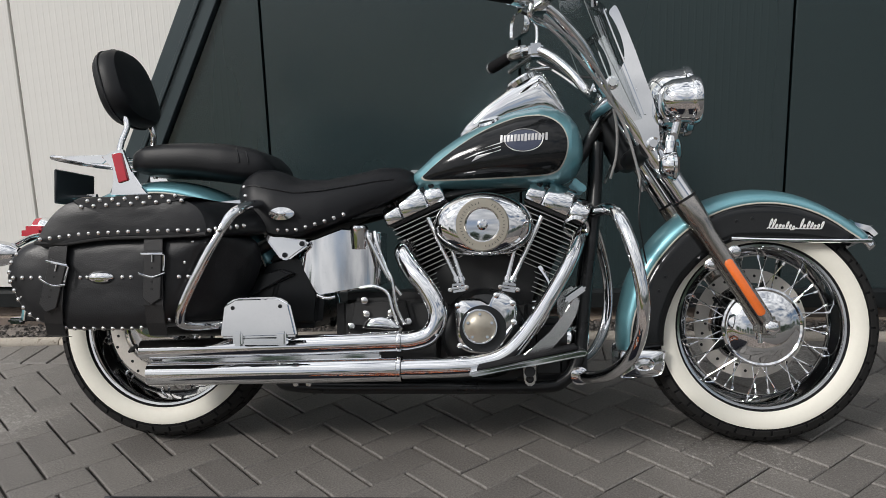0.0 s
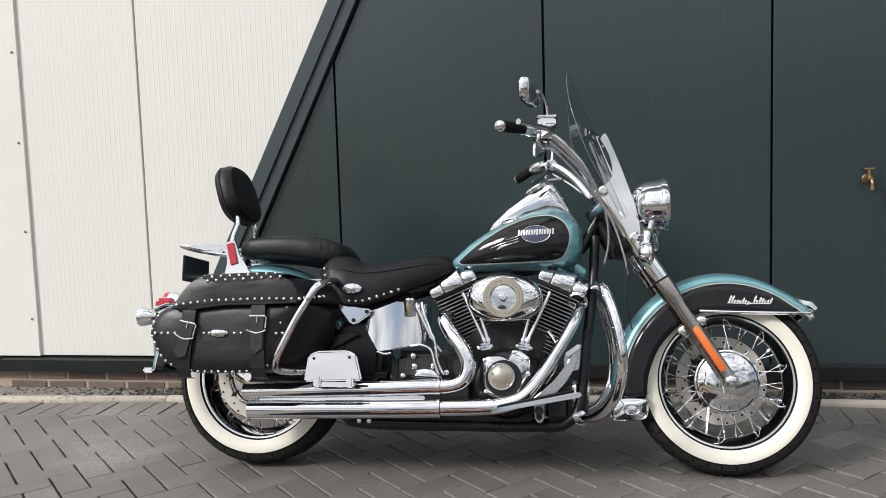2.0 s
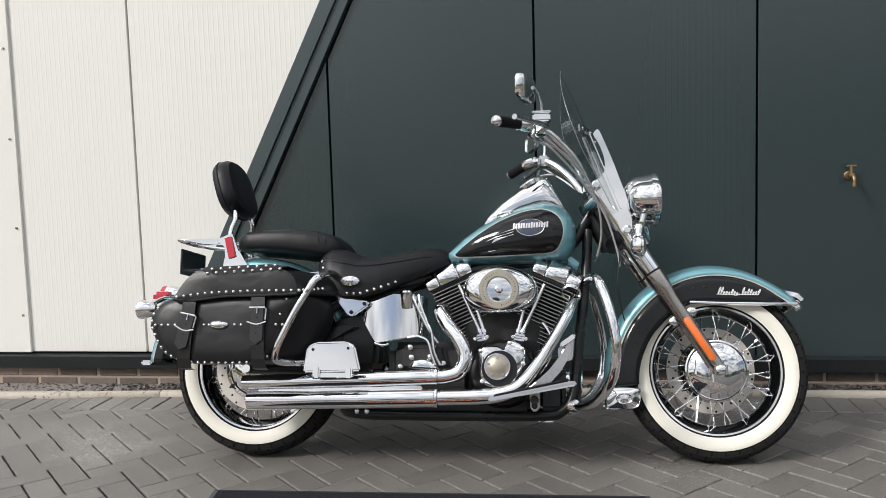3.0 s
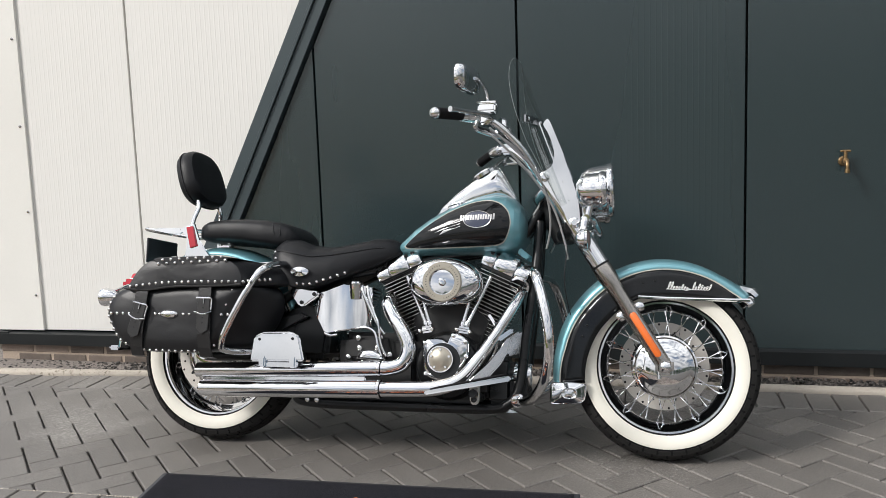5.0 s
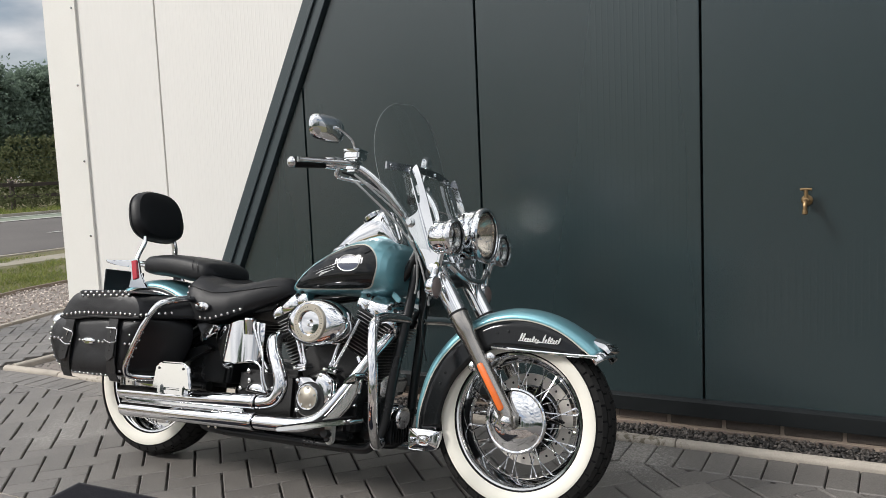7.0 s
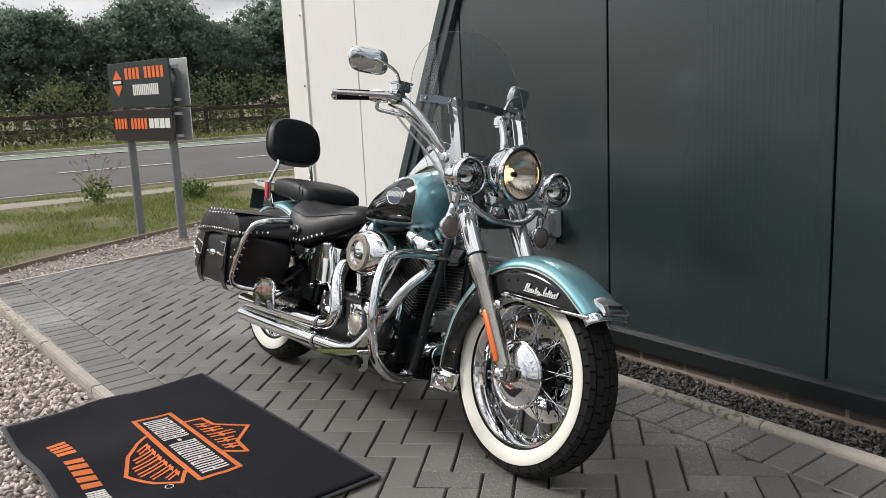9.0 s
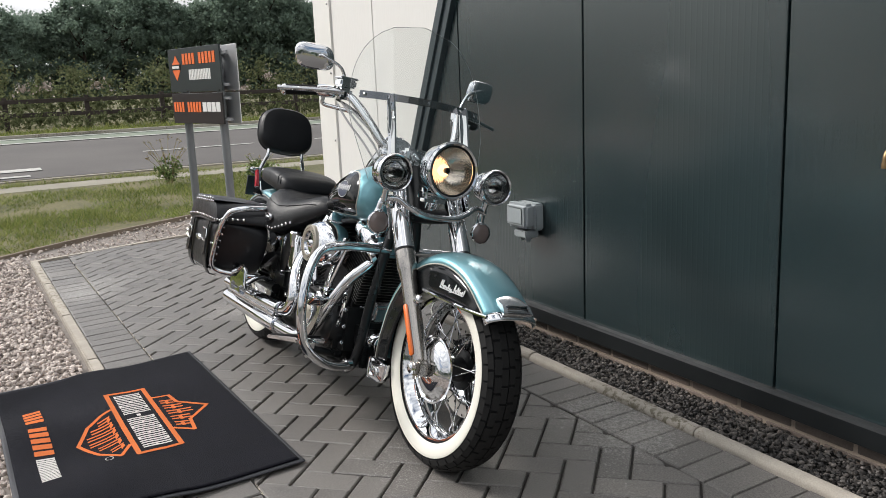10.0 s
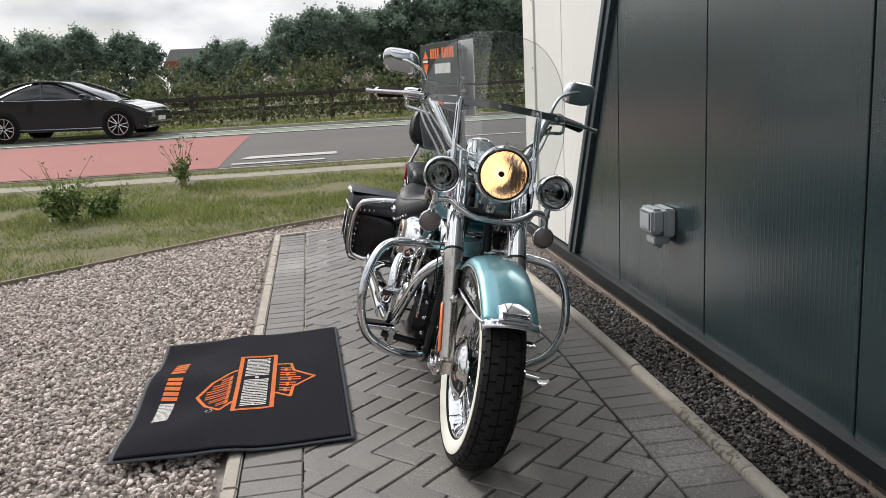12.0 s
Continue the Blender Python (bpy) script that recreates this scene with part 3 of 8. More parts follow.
core = part("wall_south", box(-2.33, 9.0, 3.335, 3.5, 0.12, TOP), M_GAP, smooth=False)
tagged(core, "long wall clad in dark green-grey and white ribbed sheet", "wall", kind="structure")
g = 0.005
zj = 0.68 + (J[0] + 0.862) * 2.0
part("panel", prism([(diag_right(SHEET_BOTTOM), SHEET_BOTTOM), (J[0] - g, SHEET_BOTTOM), (J[0] - g, zj - 0.01)], 3.30, 3.336), M_DARK, core, smooth=False)
part("panel", prism([(J[0] + g, SHEET_BOTTOM), (J[1] - g, SHEET_BOTTOM), (J[1] - g, 0.68 + (J[1] + 0.862) * 2.0), (J[0] + g, zj)], 3.30, 3.336, 0.002, 1), M_DARK, core, smooth=False)
zt = min(TOP, 0.68 + (J[2] + 0.862) * 2.0)
part("panel", prism([(J[1] + g, SHEET_BOTTOM), (J[2] - g, SHEET_BOTTOM), (J[2] - g, TOP), (diag_right(TOP), TOP), (J[1] + g, 0.68 + (J[1] + 0.862) * 2.0)], 3.30, 3.336, 0.002, 1), M_DARK, core, smooth=False)
for a, b in zip(J[2:], J[3:]):
    part("panel", box(a + g, b - g, 3.30, 3.336, SHEET_BOTTOM, TOP, 0.002, 1), M_DARK, core, smooth=False)
W0, W1 = -2.083, -1.432
part("panel", box(W0, W1 - g, 3.302, 3.336, SHEET_BOTTOM + 0.012, TOP, 0.002, 1), M_WHITE, core, "white ribbed sheet panel", smooth=False)
part("panel", prism([(W1 + g, SHEET_BOTTOM + 0.012), (diag_left(SHEET_BOTTOM) + 0.02, SHEET_BOTTOM + 0.012), (diag_left(TOP), TOP), (W1 + g, TOP)], 3.302, 3.336, 0.002, 1), M_WHITE, core, "white ribbed sheet panel", smooth=False)
# raking flashing: three folds of dark sheet
zb = SHEET_BOTTOM


def rake(a, b, y0, name="flashing"):
    pts = [(diag_left(zb) + a * 0.145, zb), (diag_left(zb) + b * 0.145, zb), (diag_left(TOP) + b * 0.145, TOP), (diag_left(TOP) + a * 0.145, TOP)]
    return part(name, prism(pts, y0, 3.334, 0.002, 1), M_FLASH, core, "dark raking metal flashing", smooth=False)


rake(0.0, 0.42, 3.272)
rake(0.43, 0.56, 3.262)
rake(0.57, 0.99, 3.274)
part("corner_flashing", prism([(-2.375, zb + 0.01), (W0 + 0.002, zb + 0.01), (W0 + 0.002, TOP), (-2.375, TOP)], 3.288, 3.335, 0.002, 1), M_WFLASH, core, "white corner flashing with screws", smooth=False)
screw = mesh_of("screw", lathe([(0.0001, 0.0), (0.007, 0.001), (0.0085, 0.004), (0.006, 0.008), (0, 0.009)][::-1], 10), M_POL)
for z in (0.34, 0.80, 1.26, 1.72, 2.18, 2.64, 3.1):
    o = new("screw", screw)
    o.parent = core
    o.location = (W0 - 0.028, 3.290, z)
tagged(part("wall_west", box(-2.375, -2.20, 3.337, 14.0, zb + 0.01, TOP), M_WHITE, smooth=False), "white ribbed sheet wall round the corner", "wall", kind="structure")
tagged(part("roof", box(-2.40, 9.1, 3.24, 14.1, TOP, TOP + 0.25), M_FLASH, smooth=False), "dark flat roof edge of the building", "roof", kind="structure")
tagged(part("wall_east", box(9.0, 9.15, 3.30, 14.0, 0.0, TOP), M_DARK, smooth=False), "dark ribbed sheet wall", "wall", kind="structure")
tagged(part("wall_north", box(-2.36, 9.15, 14.0, 14.15, 0.0, TOP), M_DARK, smooth=False), "dark ribbed sheet wall", "wall", kind="structure")
# drip flashing under the sheets and the brick plinth
drip = prism([(3.262, 0.066), (3.262, 0.126), (3.278, 0.132), (3.34, 0.138), (3.34, 0.066)], -2.415, 9.0)
bmesh.ops.transform(drip, matrix=Matrix(((0, 1, 0, 0), (1, 0, 0, 0), (0, 0, 1, 0), (0, 0, 0, 1))), verts=drip.verts)
tagged(part("drip_flashing", drip, M_DRIP, smooth=False), "black metal drip flashing at the foot of the wall", "flashing", kind="structure")
drip2 = box(-2.42, -2.30, 3.264, 14.0, 0.066, 0.136)
tagged(part("drip_flashing", drip2, M_DRIP, smooth=False), "black metal drip flashing at the foot of the wall", "flashing", kind="structure")
plinth = tagged(part("plinth", box(-2.385, 9.0, 3.306, 3.42, -0.25, 0.088), M_MORTAR, smooth=False), "low brown brick plinth under the cladding", "wall", kind="structure")
tagged(part("plinth", box(-2.385, -2.2, 3.42, 14.0, -0.25, 0.088), M_BRICK, smooth=False), "low brown brick plinth under the cladding", "wall", kind="structure")
brick = mesh_of("brick", box(-0.105, 0.105, 0, 0.1, -0.0325, 0.0325, 0.004, 1), M_BRICK, smooth=False)
for row, z in enumerate((0.048, -0.027, -0.102)):
    for i in range(40):
        o = new("brick", brick)
        o.parent = plinth
        o.location = (-2.280 + 0.225 * i + 0.11 * row, 3.302, z)

# dark chippings strip between the plinth and its kerb
strip = slab([(0.3, 3.02), (9, 3.02), (9, 3.32), (0.3, 3.32)], -0.12, -0.004)
slab([(-2.62, 3.02), (-1.9, 3.02), (0.3, 3.02), (0.3, 3.32), (-1.9, 3.32), (-2.375, 3.32), (-2.375, 14), (-2.62, 14)], -0.12, -0.004, bm=strip)
for q in strip.verts:
    q.co.z -= 0.014 + 0.7 * dip(q.co.x, 3.0)
tagged(part("chippings_bed", strip, M_BEDD, smooth=False), "bed of dark chippings along the wall", "gravel", kind="structure")
spots = np.concatenate([scatter(19000, -2.58, 3.2, 3.03, 3.30, lambda x, y: True, -0.004, 0.016), scatter(2500, -2.58, -2.39, 3.03, 7.0, lambda x, y: True, -0.004, 0.014)])
spots[:, 2] -= np.array([0.014 + 0.7 * dip(q[0], 3.0) for q in spots])
tagged(stones("chippings", spots, 0.0088, M_STONED, 2), "dark grey chippings between wall and kerb", "gravel", kind="stuff")


# ---- tap and switch box on the wall ----
tap = thing("tap", "brass garden tap mounted on the dark cladding", "tap", m=pose(1.972, 3.30, 0.955) @ Matrix.Scale(0.78, 4))
part("back_plate", lathe([(0.0, 0.012), (0.022, 0.010), (0.027, 0.004), (0.027, -0.002)], 20), M_BRASS, tap)
part("body", lathe([(0.011, 0.0), (0.011, 0.03), (0.016, 0.034), (0.018, 0.05), (0.016, 0.066), (0.0, 0.07)], 16), M_BRASS, tap)
part("spout", tube([(0, -0.055, 0), (0, -0.085, -0.002), (0, -0.10, -0.018), (0, -0.102, -0.045)], 0.010, 12), M_BRASS, tap)
part("nozzle", lathe([(0.012, 0), (0.013, 0.006), (0.013, 0.02), (0.010, 0.022)], 14, (0, -0.102, -0.04), (0, 0, -1)), M_BRASS, tap)
part("spindle", rod((0, -0.05, 0.01), (0, -0.05, 0.054), 0.010), M_BRASS, tap)
part("handle", tube([(-0.026, -0.05, 0.054), (-0.015, -0.05, 0.056), (0.015, -0.05, 0.056), (0.026, -0.05, 0.054)], 0.0065), M_BRASS, tap)

sbox = thing("switch_box", "grey weatherproof switched socket box on the dark wall", "electrical box", m=pose(0.225, 3.30, 0.565))
part("body", box(-0.075, 0.075, -0.05, 0.0, -0.07, 0.055, 0.008), M_GREYPL, sbox)
part("cover", box(-0.079, 0.079, -0.108, -0.052, -0.055, 0.058, 0.013, 3), M_GREYPL, sbox)
part("cover_panel", box(-0.055, 0.055, -0.113, -0.106, -0.035, 0.04, 0.004), M_GREYPL, sbox)
part("cable_entry", box(-0.05, 0.05, -0.085, -0.012, -0.105, -0.068, 0.006), M_GREYPL, sbox)
for x in (-0.03, 0.02):
    part("gland", lathe([(0.012, 0), (0.012, 0.016), (0.008, 0.02), (0, 0.02)], 12, (x, -0.05, -0.104), (0, 0, -1)), M_GREYPL, sbox)


# ---- the motorcycle: x ahead, y to its left, z up from the ground under it ----
bike = thing("motorcycle", "teal and black touring motorcycle leaning on its side stand", "motorcycle",
             m=Matrix.Translation((0, 2.174, fall(2.17))) @ pose(0, 0, 0, 0, 0, 0.8) @ pose(0, 0, 0, -13.0))
FX, FZ, RX, RZ = 1.219, 0.307, -0.398, 0.312


def bp(name, bm, m, label="", parent=None, smooth=True, mats=()):
    return part(name, bm, m, parent or bike, label, smooth, mats)


def mirrored(pts, s):
    """The points on the right side (s = -1) or the left (s = 1); y is given as a positive way out."""
    return [(x, s * y, z) for x, y, z in pts]


def lug(name, mesh, parent, m):
    o = new(name, mesh)
    o.parent = parent
    o.matrix_local = m
    return o


def bolts(name, profile, segs, spots, axis, m, parent=None):
    """Equal small pieces, each an object of its own on one mesh."""
    me = mesh_of(name, lathe(profile, segs, (0, 0, 0), axis), m)
    return [lug(name, me, parent or bike, Matrix.Translation(q)) for q in spots]


# -- wheels --
def tyre_profile(rad, half):
    k, h = rad / 0.306, half / 0.065
    right = [(0.214 * k, 0.044 * h), (0.221 * k, 0.056 * h), (0.238 * k, 0.0635 * h), (0.260 * k, 0.065 * h), (0.277 * k, 0.061 * h),
             (0.290 * k, 0.050 * h), (0.2975 * k, 0.032 * h), (0.301 * k, 0.012 * h)]
    return right


def wheel(cx, cz, rad, half, front):
    c = (cx, 0, cz)
    k, h = rad / 0.306, half / 0.065
    rim = [(0.2175, 0.040), (0.2195, 0.0455), (0.215, 0.050), (0.209, 0.0495), (0.205, 0.045), (0.1985, 0.034), (0.190, 0.021), (0.184, 0.010), (0.183, 0.0)]
    rim = [(r * k, y * h) for r, y in rim]
    inner = [(0.213 * k, -0.036 * h), (0.198 * k, -0.018 * h), (0.190 * k, 0), (0.198 * k, 0.018 * h), (0.213 * k, 0.036 * h)]
    w = bp("wheel", lathe(rim + [(r, -y) for r, y in rim[-2::-1]] + inner, 72, c, close=True), M_CHROME, "chrome laced spoke wheel with whitewall tyre")
    right = tyre_profile(rad, half)
    full = right + [(rad - 0.005, 0.0)] + [(r, -y) for r, y in right[::-1]]
    bp("tyre", lathe(full + [(0.2065 * k, -0.028 * h), (0.2065 * k, 0.028 * h)], 72, c, close=True), M_RUBBER, "black tyre with block tread", w)
    ww = [(0.2205, 0.0562), (0.229, 0.0615), (0.239, 0.0652), (0.250, 0.0664), (0.2605, 0.0668), (0.2640, 0.0655)]
    for s in (1, -1):
        strip = [(r * k, s * y * h) for r, y in ww] + [(r * k, s * (y - 0.004) * h) for r, y in ww[::-1]]
        bp("whitewall", lathe(strip, 72, c, close=True), M_WWALL, "broad cream-white whitewall", w)
    # tread blocks
    prof = [(-y, r) for r, y in right] + [(0, rad - 0.005)] + [(y, r) for r, y in right[::-1]]
    arc = np.cumsum([0] + [math.dist(a, b) for a, b in zip(prof, prof[1:])])
    arc = 2 * arc / arc[-1] - 1

    def on(theta, s, lift):
        y, r = np.interp(s, arc, [p[0] for p in prof]), np.interp(s, arc, [p[1] for p in prof])
        e = 0.02
        ty, tr = np.interp(s + e, arc, [p[0] for p in prof]) - np.interp(s - e, arc, [p[0] for p in prof]), np.interp(s + e, arc, [p[1] for p in prof]) - np.interp(s - e, arc, [p[1] for p in prof])
        q = math.hypot(ty, tr)
        y, r = y - tr / q * lift, r + ty / q * lift
        return (cx + r * math.cos(theta), y, cz + r * math.sin(theta))

    bm = bmesh.new()
    n = 38
    dt = 2 * math.pi / n
    lanes = [(-0.54, -0.33, -0.34, 0.0), (-0.30, -0.015, 0.42, 0.35), (0.015, 0.30, 0.42, 0.85), (0.33, 0.54, -0.34, 0.5)]
    for i in range(n):
        for s0, s1, step, off in lanes:
            sm = (s0 + s1) / 2
            for a, b, d in ((s0, sm, 0.0), (sm, s1, step)):
                t0, t1 = (i + off + d) * dt, (i + off + d + 0.86) * dt
                pts = [(t0, a), (t0, b), (t1, b), (t1, a)]
                lo = [bm.verts.new(on(t, q, -0.003)) for t, q in pts]
                hi = [bm.verts.new(on(t, q, 0.0042)) for t, q in pts]
                for e in range(4):
                    bm.faces.new((lo[e], lo[(e + 1) % 4], hi[(e + 1) % 4], hi[e]))
                bm.faces.new(hi)
    bp("tread", bm, M_TREAD, "", w, smooth=False)["kind"] = "stuff"
    # hub, spokes
    bp("hub", lathe([(0.0, 0.062), (0.028, 0.062), (0.030, 0.048), (0.062, 0.046), (0.064, 0.040), (0.040, 0.034), (0.036, 0), (0.040, -0.034), (0.064, -0.040), (0.062, -0.046), (0.030, -0.048), (0.028, -0.062), (0.0, -0.062)], 32, c), M_SATIN, "", w)
    for side in (1, -1):
        for turn in (1, -1):
            a1 = turn * radians(26)
            y0, y1 = side * (0.043 - 0.004 * turn), side * 0.010
            sp = rod((0.058, y0, 0), (0.188 * k * math.cos(a1), y1, 0.188 * k * math.sin(a1)), 0.0018, 6)
            rod((0.176 * k * math.cos(a1 * 0.97), y1 + 0.08 * (y0 - y1), 0.176 * k * math.sin(a1 * 0.97)), (0.19 * k * math.cos(a1), y1, 0.19 * k * math.sin(a1)), 0.0042, 6, sp)
            me = mesh_of("spoke", sp, M_CHROME)
            for i in range(10):
                ang = 360 / 10 * i + (9 if turn > 0 else 0) + (18 if side > 0 else 0)
                lug("spoke", me, w, pose(cx, 0, cz, 0, ang, 0))
    # brake disc with drilled holes, on the right
    y = 0.064 if front else -0.060
    disc = lathe([(0.112, -y), (0.150, -y), (0.150, -y + 0.005), (0.112, -y + 0.005)], 64, c, close=True)
    bp("brake_disc", disc, M_STEEL, "drilled steel brake disc", w)
    spots = [(cx + r * math.cos(2 * math.pi * i / 30), y - 0.0055, cz + r * math.sin(2 * math.pi * i / 30)) for i, r in ((i, (0.119, 0.131, 0.143)[i % 3]) for i in range(30))]
    bolts("disc_hole", [(0, 0), (0.0042, 0), (0.0042, -0.004)], 8, spots, (0, -1, 0), M_GAP, w)
    for i in range(5):
        a = 2 * math.pi * i / 5
        bp("disc_carrier", rod((cx + 0.04 * math.cos(a), y, cz + 0.04 * math.sin(a)), (cx + 0.116 * math.cos(a), y, cz + 0.116 * math.sin(a)), 0.009, 8), M_SATIN, "", w)
    for s in ((1, -1) if front else (-1,)):
        cap = [(0.101, 0.056), (0.105, 0.060), (0.104, 0.066), (0.099, 0.068), (0.094, 0.065), (0.091, 0.066), (0.080, 0.075), (0.062, 0.083), (0.040, 0.088), (0.018, 0.090), (0.0, 0.0905)]
        bp("hub_cap", lathe(cap, 48, c, (0, s, 0)), M_CHROME, "domed chrome hub cap", w)
    return w


wheel(FX, FZ, 0.308, 0.065, True)
wheel(RX, RZ, 0.313, 0.072, False)


# -- fenders --
def fender(cx, cz, a0, a1, crown_r, split, low, half, steps, name="fender"):
    """Angles in degrees from straight ahead, upwards. crown_r, split, low: radii as functions of the angle."""
    f = None
    T = [radians(a0 + (a1 - a0) * i / steps) for i in range(steps + 1)]

    def at(t, r, y):
        return (cx + r * math.cos(t), y, cz + r * math.sin(t))

    def shell(rows, name, m, label="", parent=None, thick=0.003):
        bm = bmesh.new()
        g = [[bm.verts.new(p) for p in row] for row in rows]
        for a, b in zip(g, g[1:]):
            for i in range(len(a) - 1):
                bm.faces.new((a[i], a[i + 1], b[i + 1], b[i]))
        bmesh.ops.recalc_face_normals(bm, faces=bm.faces)
        ob = bp(name, bm, m, label, parent)
        md = ob.modifiers.new("thickness", "SOLIDIFY")
        md.thickness, md.offset = thick, 0
        return ob

    rows = []
    for t in T:
        R, S, row = crown_r(t), split(t), []
        for j in range(17):
            b = math.pi * (j / 16 - 0.5)
            y, q = math.sin(b), abs(math.cos(b)) ** 0.75
            row.append(at(t, S + (R - S) * q, half * y * (1.0 if abs(y) > 0.98 else 1.0)))
        rows.append(row)
    f = shell(rows, name, M_TEAL, "teal metallic fender with black side panels")
    for s in (-1, 1):
        shell([[at(t, split(t) + d, s * (half + 0.0022)) for d in (0.0, 0.002, 0.0042)] for t in T], "pinstripe", M_CREAM, "cream pinstripe", f, 0.0015)
        shell([[at(t, split(t) + 0.0005 + (low(t) - split(t)) * q, s * (half + 0.001 + 0.003 * q)) for q in (0, 0.25, 0.5, 0.75, 1)] for t in T if low(t) < split(t) - 0.004], "side_panel", M_BLACK, "black painted fender side panel", f)
    return f


def f_low(t):
    a = math.degrees(t)
    # the front skirt ends on a level line, the rear one follows the wheel
    level = (0.531 - FZ) / max(math.sin(t), 0.05)
    back = float(np.interp(a, [105, 118, 140, 165, 191], [0.238, 0.236, 0.236, 0.246, 0.262]))
    return float(np.interp(a, [100, 112], [level, back])) if a < 112 else back


front_fender = fender(FX, FZ, 41, 190, lambda t: float(np.interp(math.degrees(t), [41, 60, 95, 140, 170, 190], [0.366, 0.357, 0.363, 0.362, 0.366, 0.374])),
                      lambda t: float(np.interp(math.degrees(t), [41, 50, 95, 140, 170, 190], [0.330, 0.322, 0.320, 0.318, 0.326, 0.345])), f_low, 0.082, 60)
for s in (-1, 1):
    bp("trim_strip", tube(mirrored([(1.135, 0.090, 0.537), (1.25, 0.091, 0.532), (1.40, 0.091, 0.529), (1.485, 0.084, 0.529)], s), 0.0055, 8), M_CHROME, "chrome strip along the fender edge", front_fender)
    tip_o = round_outline([(0.850, 0.250), (0.905, 0.253), (0.962, 0.250), (0.966, 0.238), (0.961, 0.198), (0.948, 0.182), (0.905, 0.177), (0.852, 0.176), (0.846, 0.186), (0.845, 0.240)], 3)
    bp("mud_guard_tip", pillow(tip_o, [(s * 0.074, 0.99), (s * 0.082, 1.0), (s * 0.090, 0.985), (s * 0.093, 0.94), (s * 0.091, 0.88), (s * 0.092, 0.80), (s * 0.098, 0.45), (s * 0.100, 0.12)]), M_CHROME, "chrome plate at the fender's lower end", front_fender)
    bp("mud_guard_tip_boss", pillow(round_outline([(0.880, 0.214), (0.892, 0.230), (0.925, 0.231), (0.937, 0.214), (0.925, 0.198), (0.892, 0.198)], 2), [(s * 0.092, 1.0), (s * 0.102, 1.0), (s * 0.105, 0.9), (s * 0.103, 0.75), (s * 0.105, 0.3)]), M_CHROME, "", front_fender)
    bolts("fender_bolt", [(0.0045, 0), (0.0035, 0.003), (0, 0.0035)], 8, [(FX + 0.285 * math.cos(radians(a)), s * 0.086, FZ + 0.285 * math.sin(radians(a))) for a in (104, 96, 152, 160)], (0, s, 0), M_SATIN, front_fender)
# chrome lip and visor at the fender's nose
rows = []
for a in (37, 38.5, 40, 41.5):
    t = radians(a)
    R = 0.372 if a < 41 else 0.369
    rows.append([(FX + (0.328 + (R - 0.328) * abs(math.cos(b)) ** 0.75) * math.cos(t), 0.0855 * math.sin(b), FZ + (0.328 + (R - 0.328) * abs(math.cos(b)) ** 0.75) * math.sin(t)) for b in np.linspace(-math.pi / 2, math.pi / 2, 17)])
lip = bp("nose_trim", loft(rows, closed=False), M_CHROME, "chrome nose trim of the front fender", front_fender)
lip.modifiers.new("thickness", "SOLIDIFY").thickness = 0.004
bp("nose_visor", loft([[(1.460, y * 0.044, 0.578 + 0.010 * (1 - y * y)) for y in np.linspace(-1, 1, 9)] + [(1.464, y * 0.046, 0.566) for y in np.linspace(1, -1, 9)],
                       [(1.498, y * 0.047, 0.568 + 0.008 * (1 - y * y)) for y in np.linspace(-1, 1, 9)] + [(1.494, y * 0.048, 0.552) for y in np.linspace(1, -1, 9)],
                       [(1.516, y * 0.050, 0.548 + 0.006 * (1 - y * y)) for y in np.linspace(-1, 1, 9)] + [(1.507, y * 0.048, 0.540) for y in np.linspace(1, -1, 9)]]), M_CHROME, "chrome visor on the fender nose", front_fender)
for i in range(4):
    k = i / 3
    bp("visor_slat", box(1.498 + 0.010 * k, 1.5085 + 0.0095 * k, -0.038, 0.038, 0.5680 - 0.0066 * i, 0.5698 - 0.0066 * i), M_STRIP, "", front_fender, smooth=False)
# script on the fender sides: a plain looping line and short bars
for s in (-1, 1):
    pts = []
    heights = (0.0125, 0.0125, 0.0050, 0.0055, 0.0045, 0.0090, 0.0050, 0.0050, 0.0, 0.0130, 0.0050, 0.0100, 0.0085, 0.0050, 0.0060, 0.0095)
    for i in range(len(heights) * 14):
        u, w_ = i / (len(heights) * 14 - 1), 2 * math.pi * i / 14
        h = float(np.interp(i / 14, np.arange(len(heights)) + 0.5, heights))
        dz = h * (1 - math.cos(w_)) - (0.006 if heights[i // 14] == 0.0050 and i // 14 == 7 else 0.003)
        pts.append((1.226 + 0.138 * u + 0.0040 * math.sin(w_) + 0.42 * dz, s * 0.0900, 0.5660 - 0.003 * u + dz))
    if s > 0:
        pts = pts[::-1]
    bp("script_line", tube(pts, 0.0015, 5, 1), M_SCRIPT, "silver looping script emblem", front_fender)

rear_fender = fender(RX, RZ, 28, 177, lambda t: float(np.interp(math.degrees(t), [28, 50, 90, 120, 150, 186], [0.396, 0.404, 0.406, 0.407, 0.404, 0.410])),
                     lambda t: float(np.interp(math.degrees(t), [28, 50, 90, 130, 150, 186], [0.346, 0.360, 0.366, 0.367, 0.366, 0.378])),
                     lambda t: float(np.interp(math.degrees(t), [28, 90, 186], [0.27, 0.285, 0.345])), 0.108, 54)
bp("rear_tip", box(-0.822, -0.780, -0.114, 0.114, 0.322, 0.340, 0.006), M_CHROME, "chrome trim at the rear fender's end", rear_fender)

# -- fork --
DX, DZ = 0.405, -0.648
fd = Vector((DX, 0, DZ)).normalized()


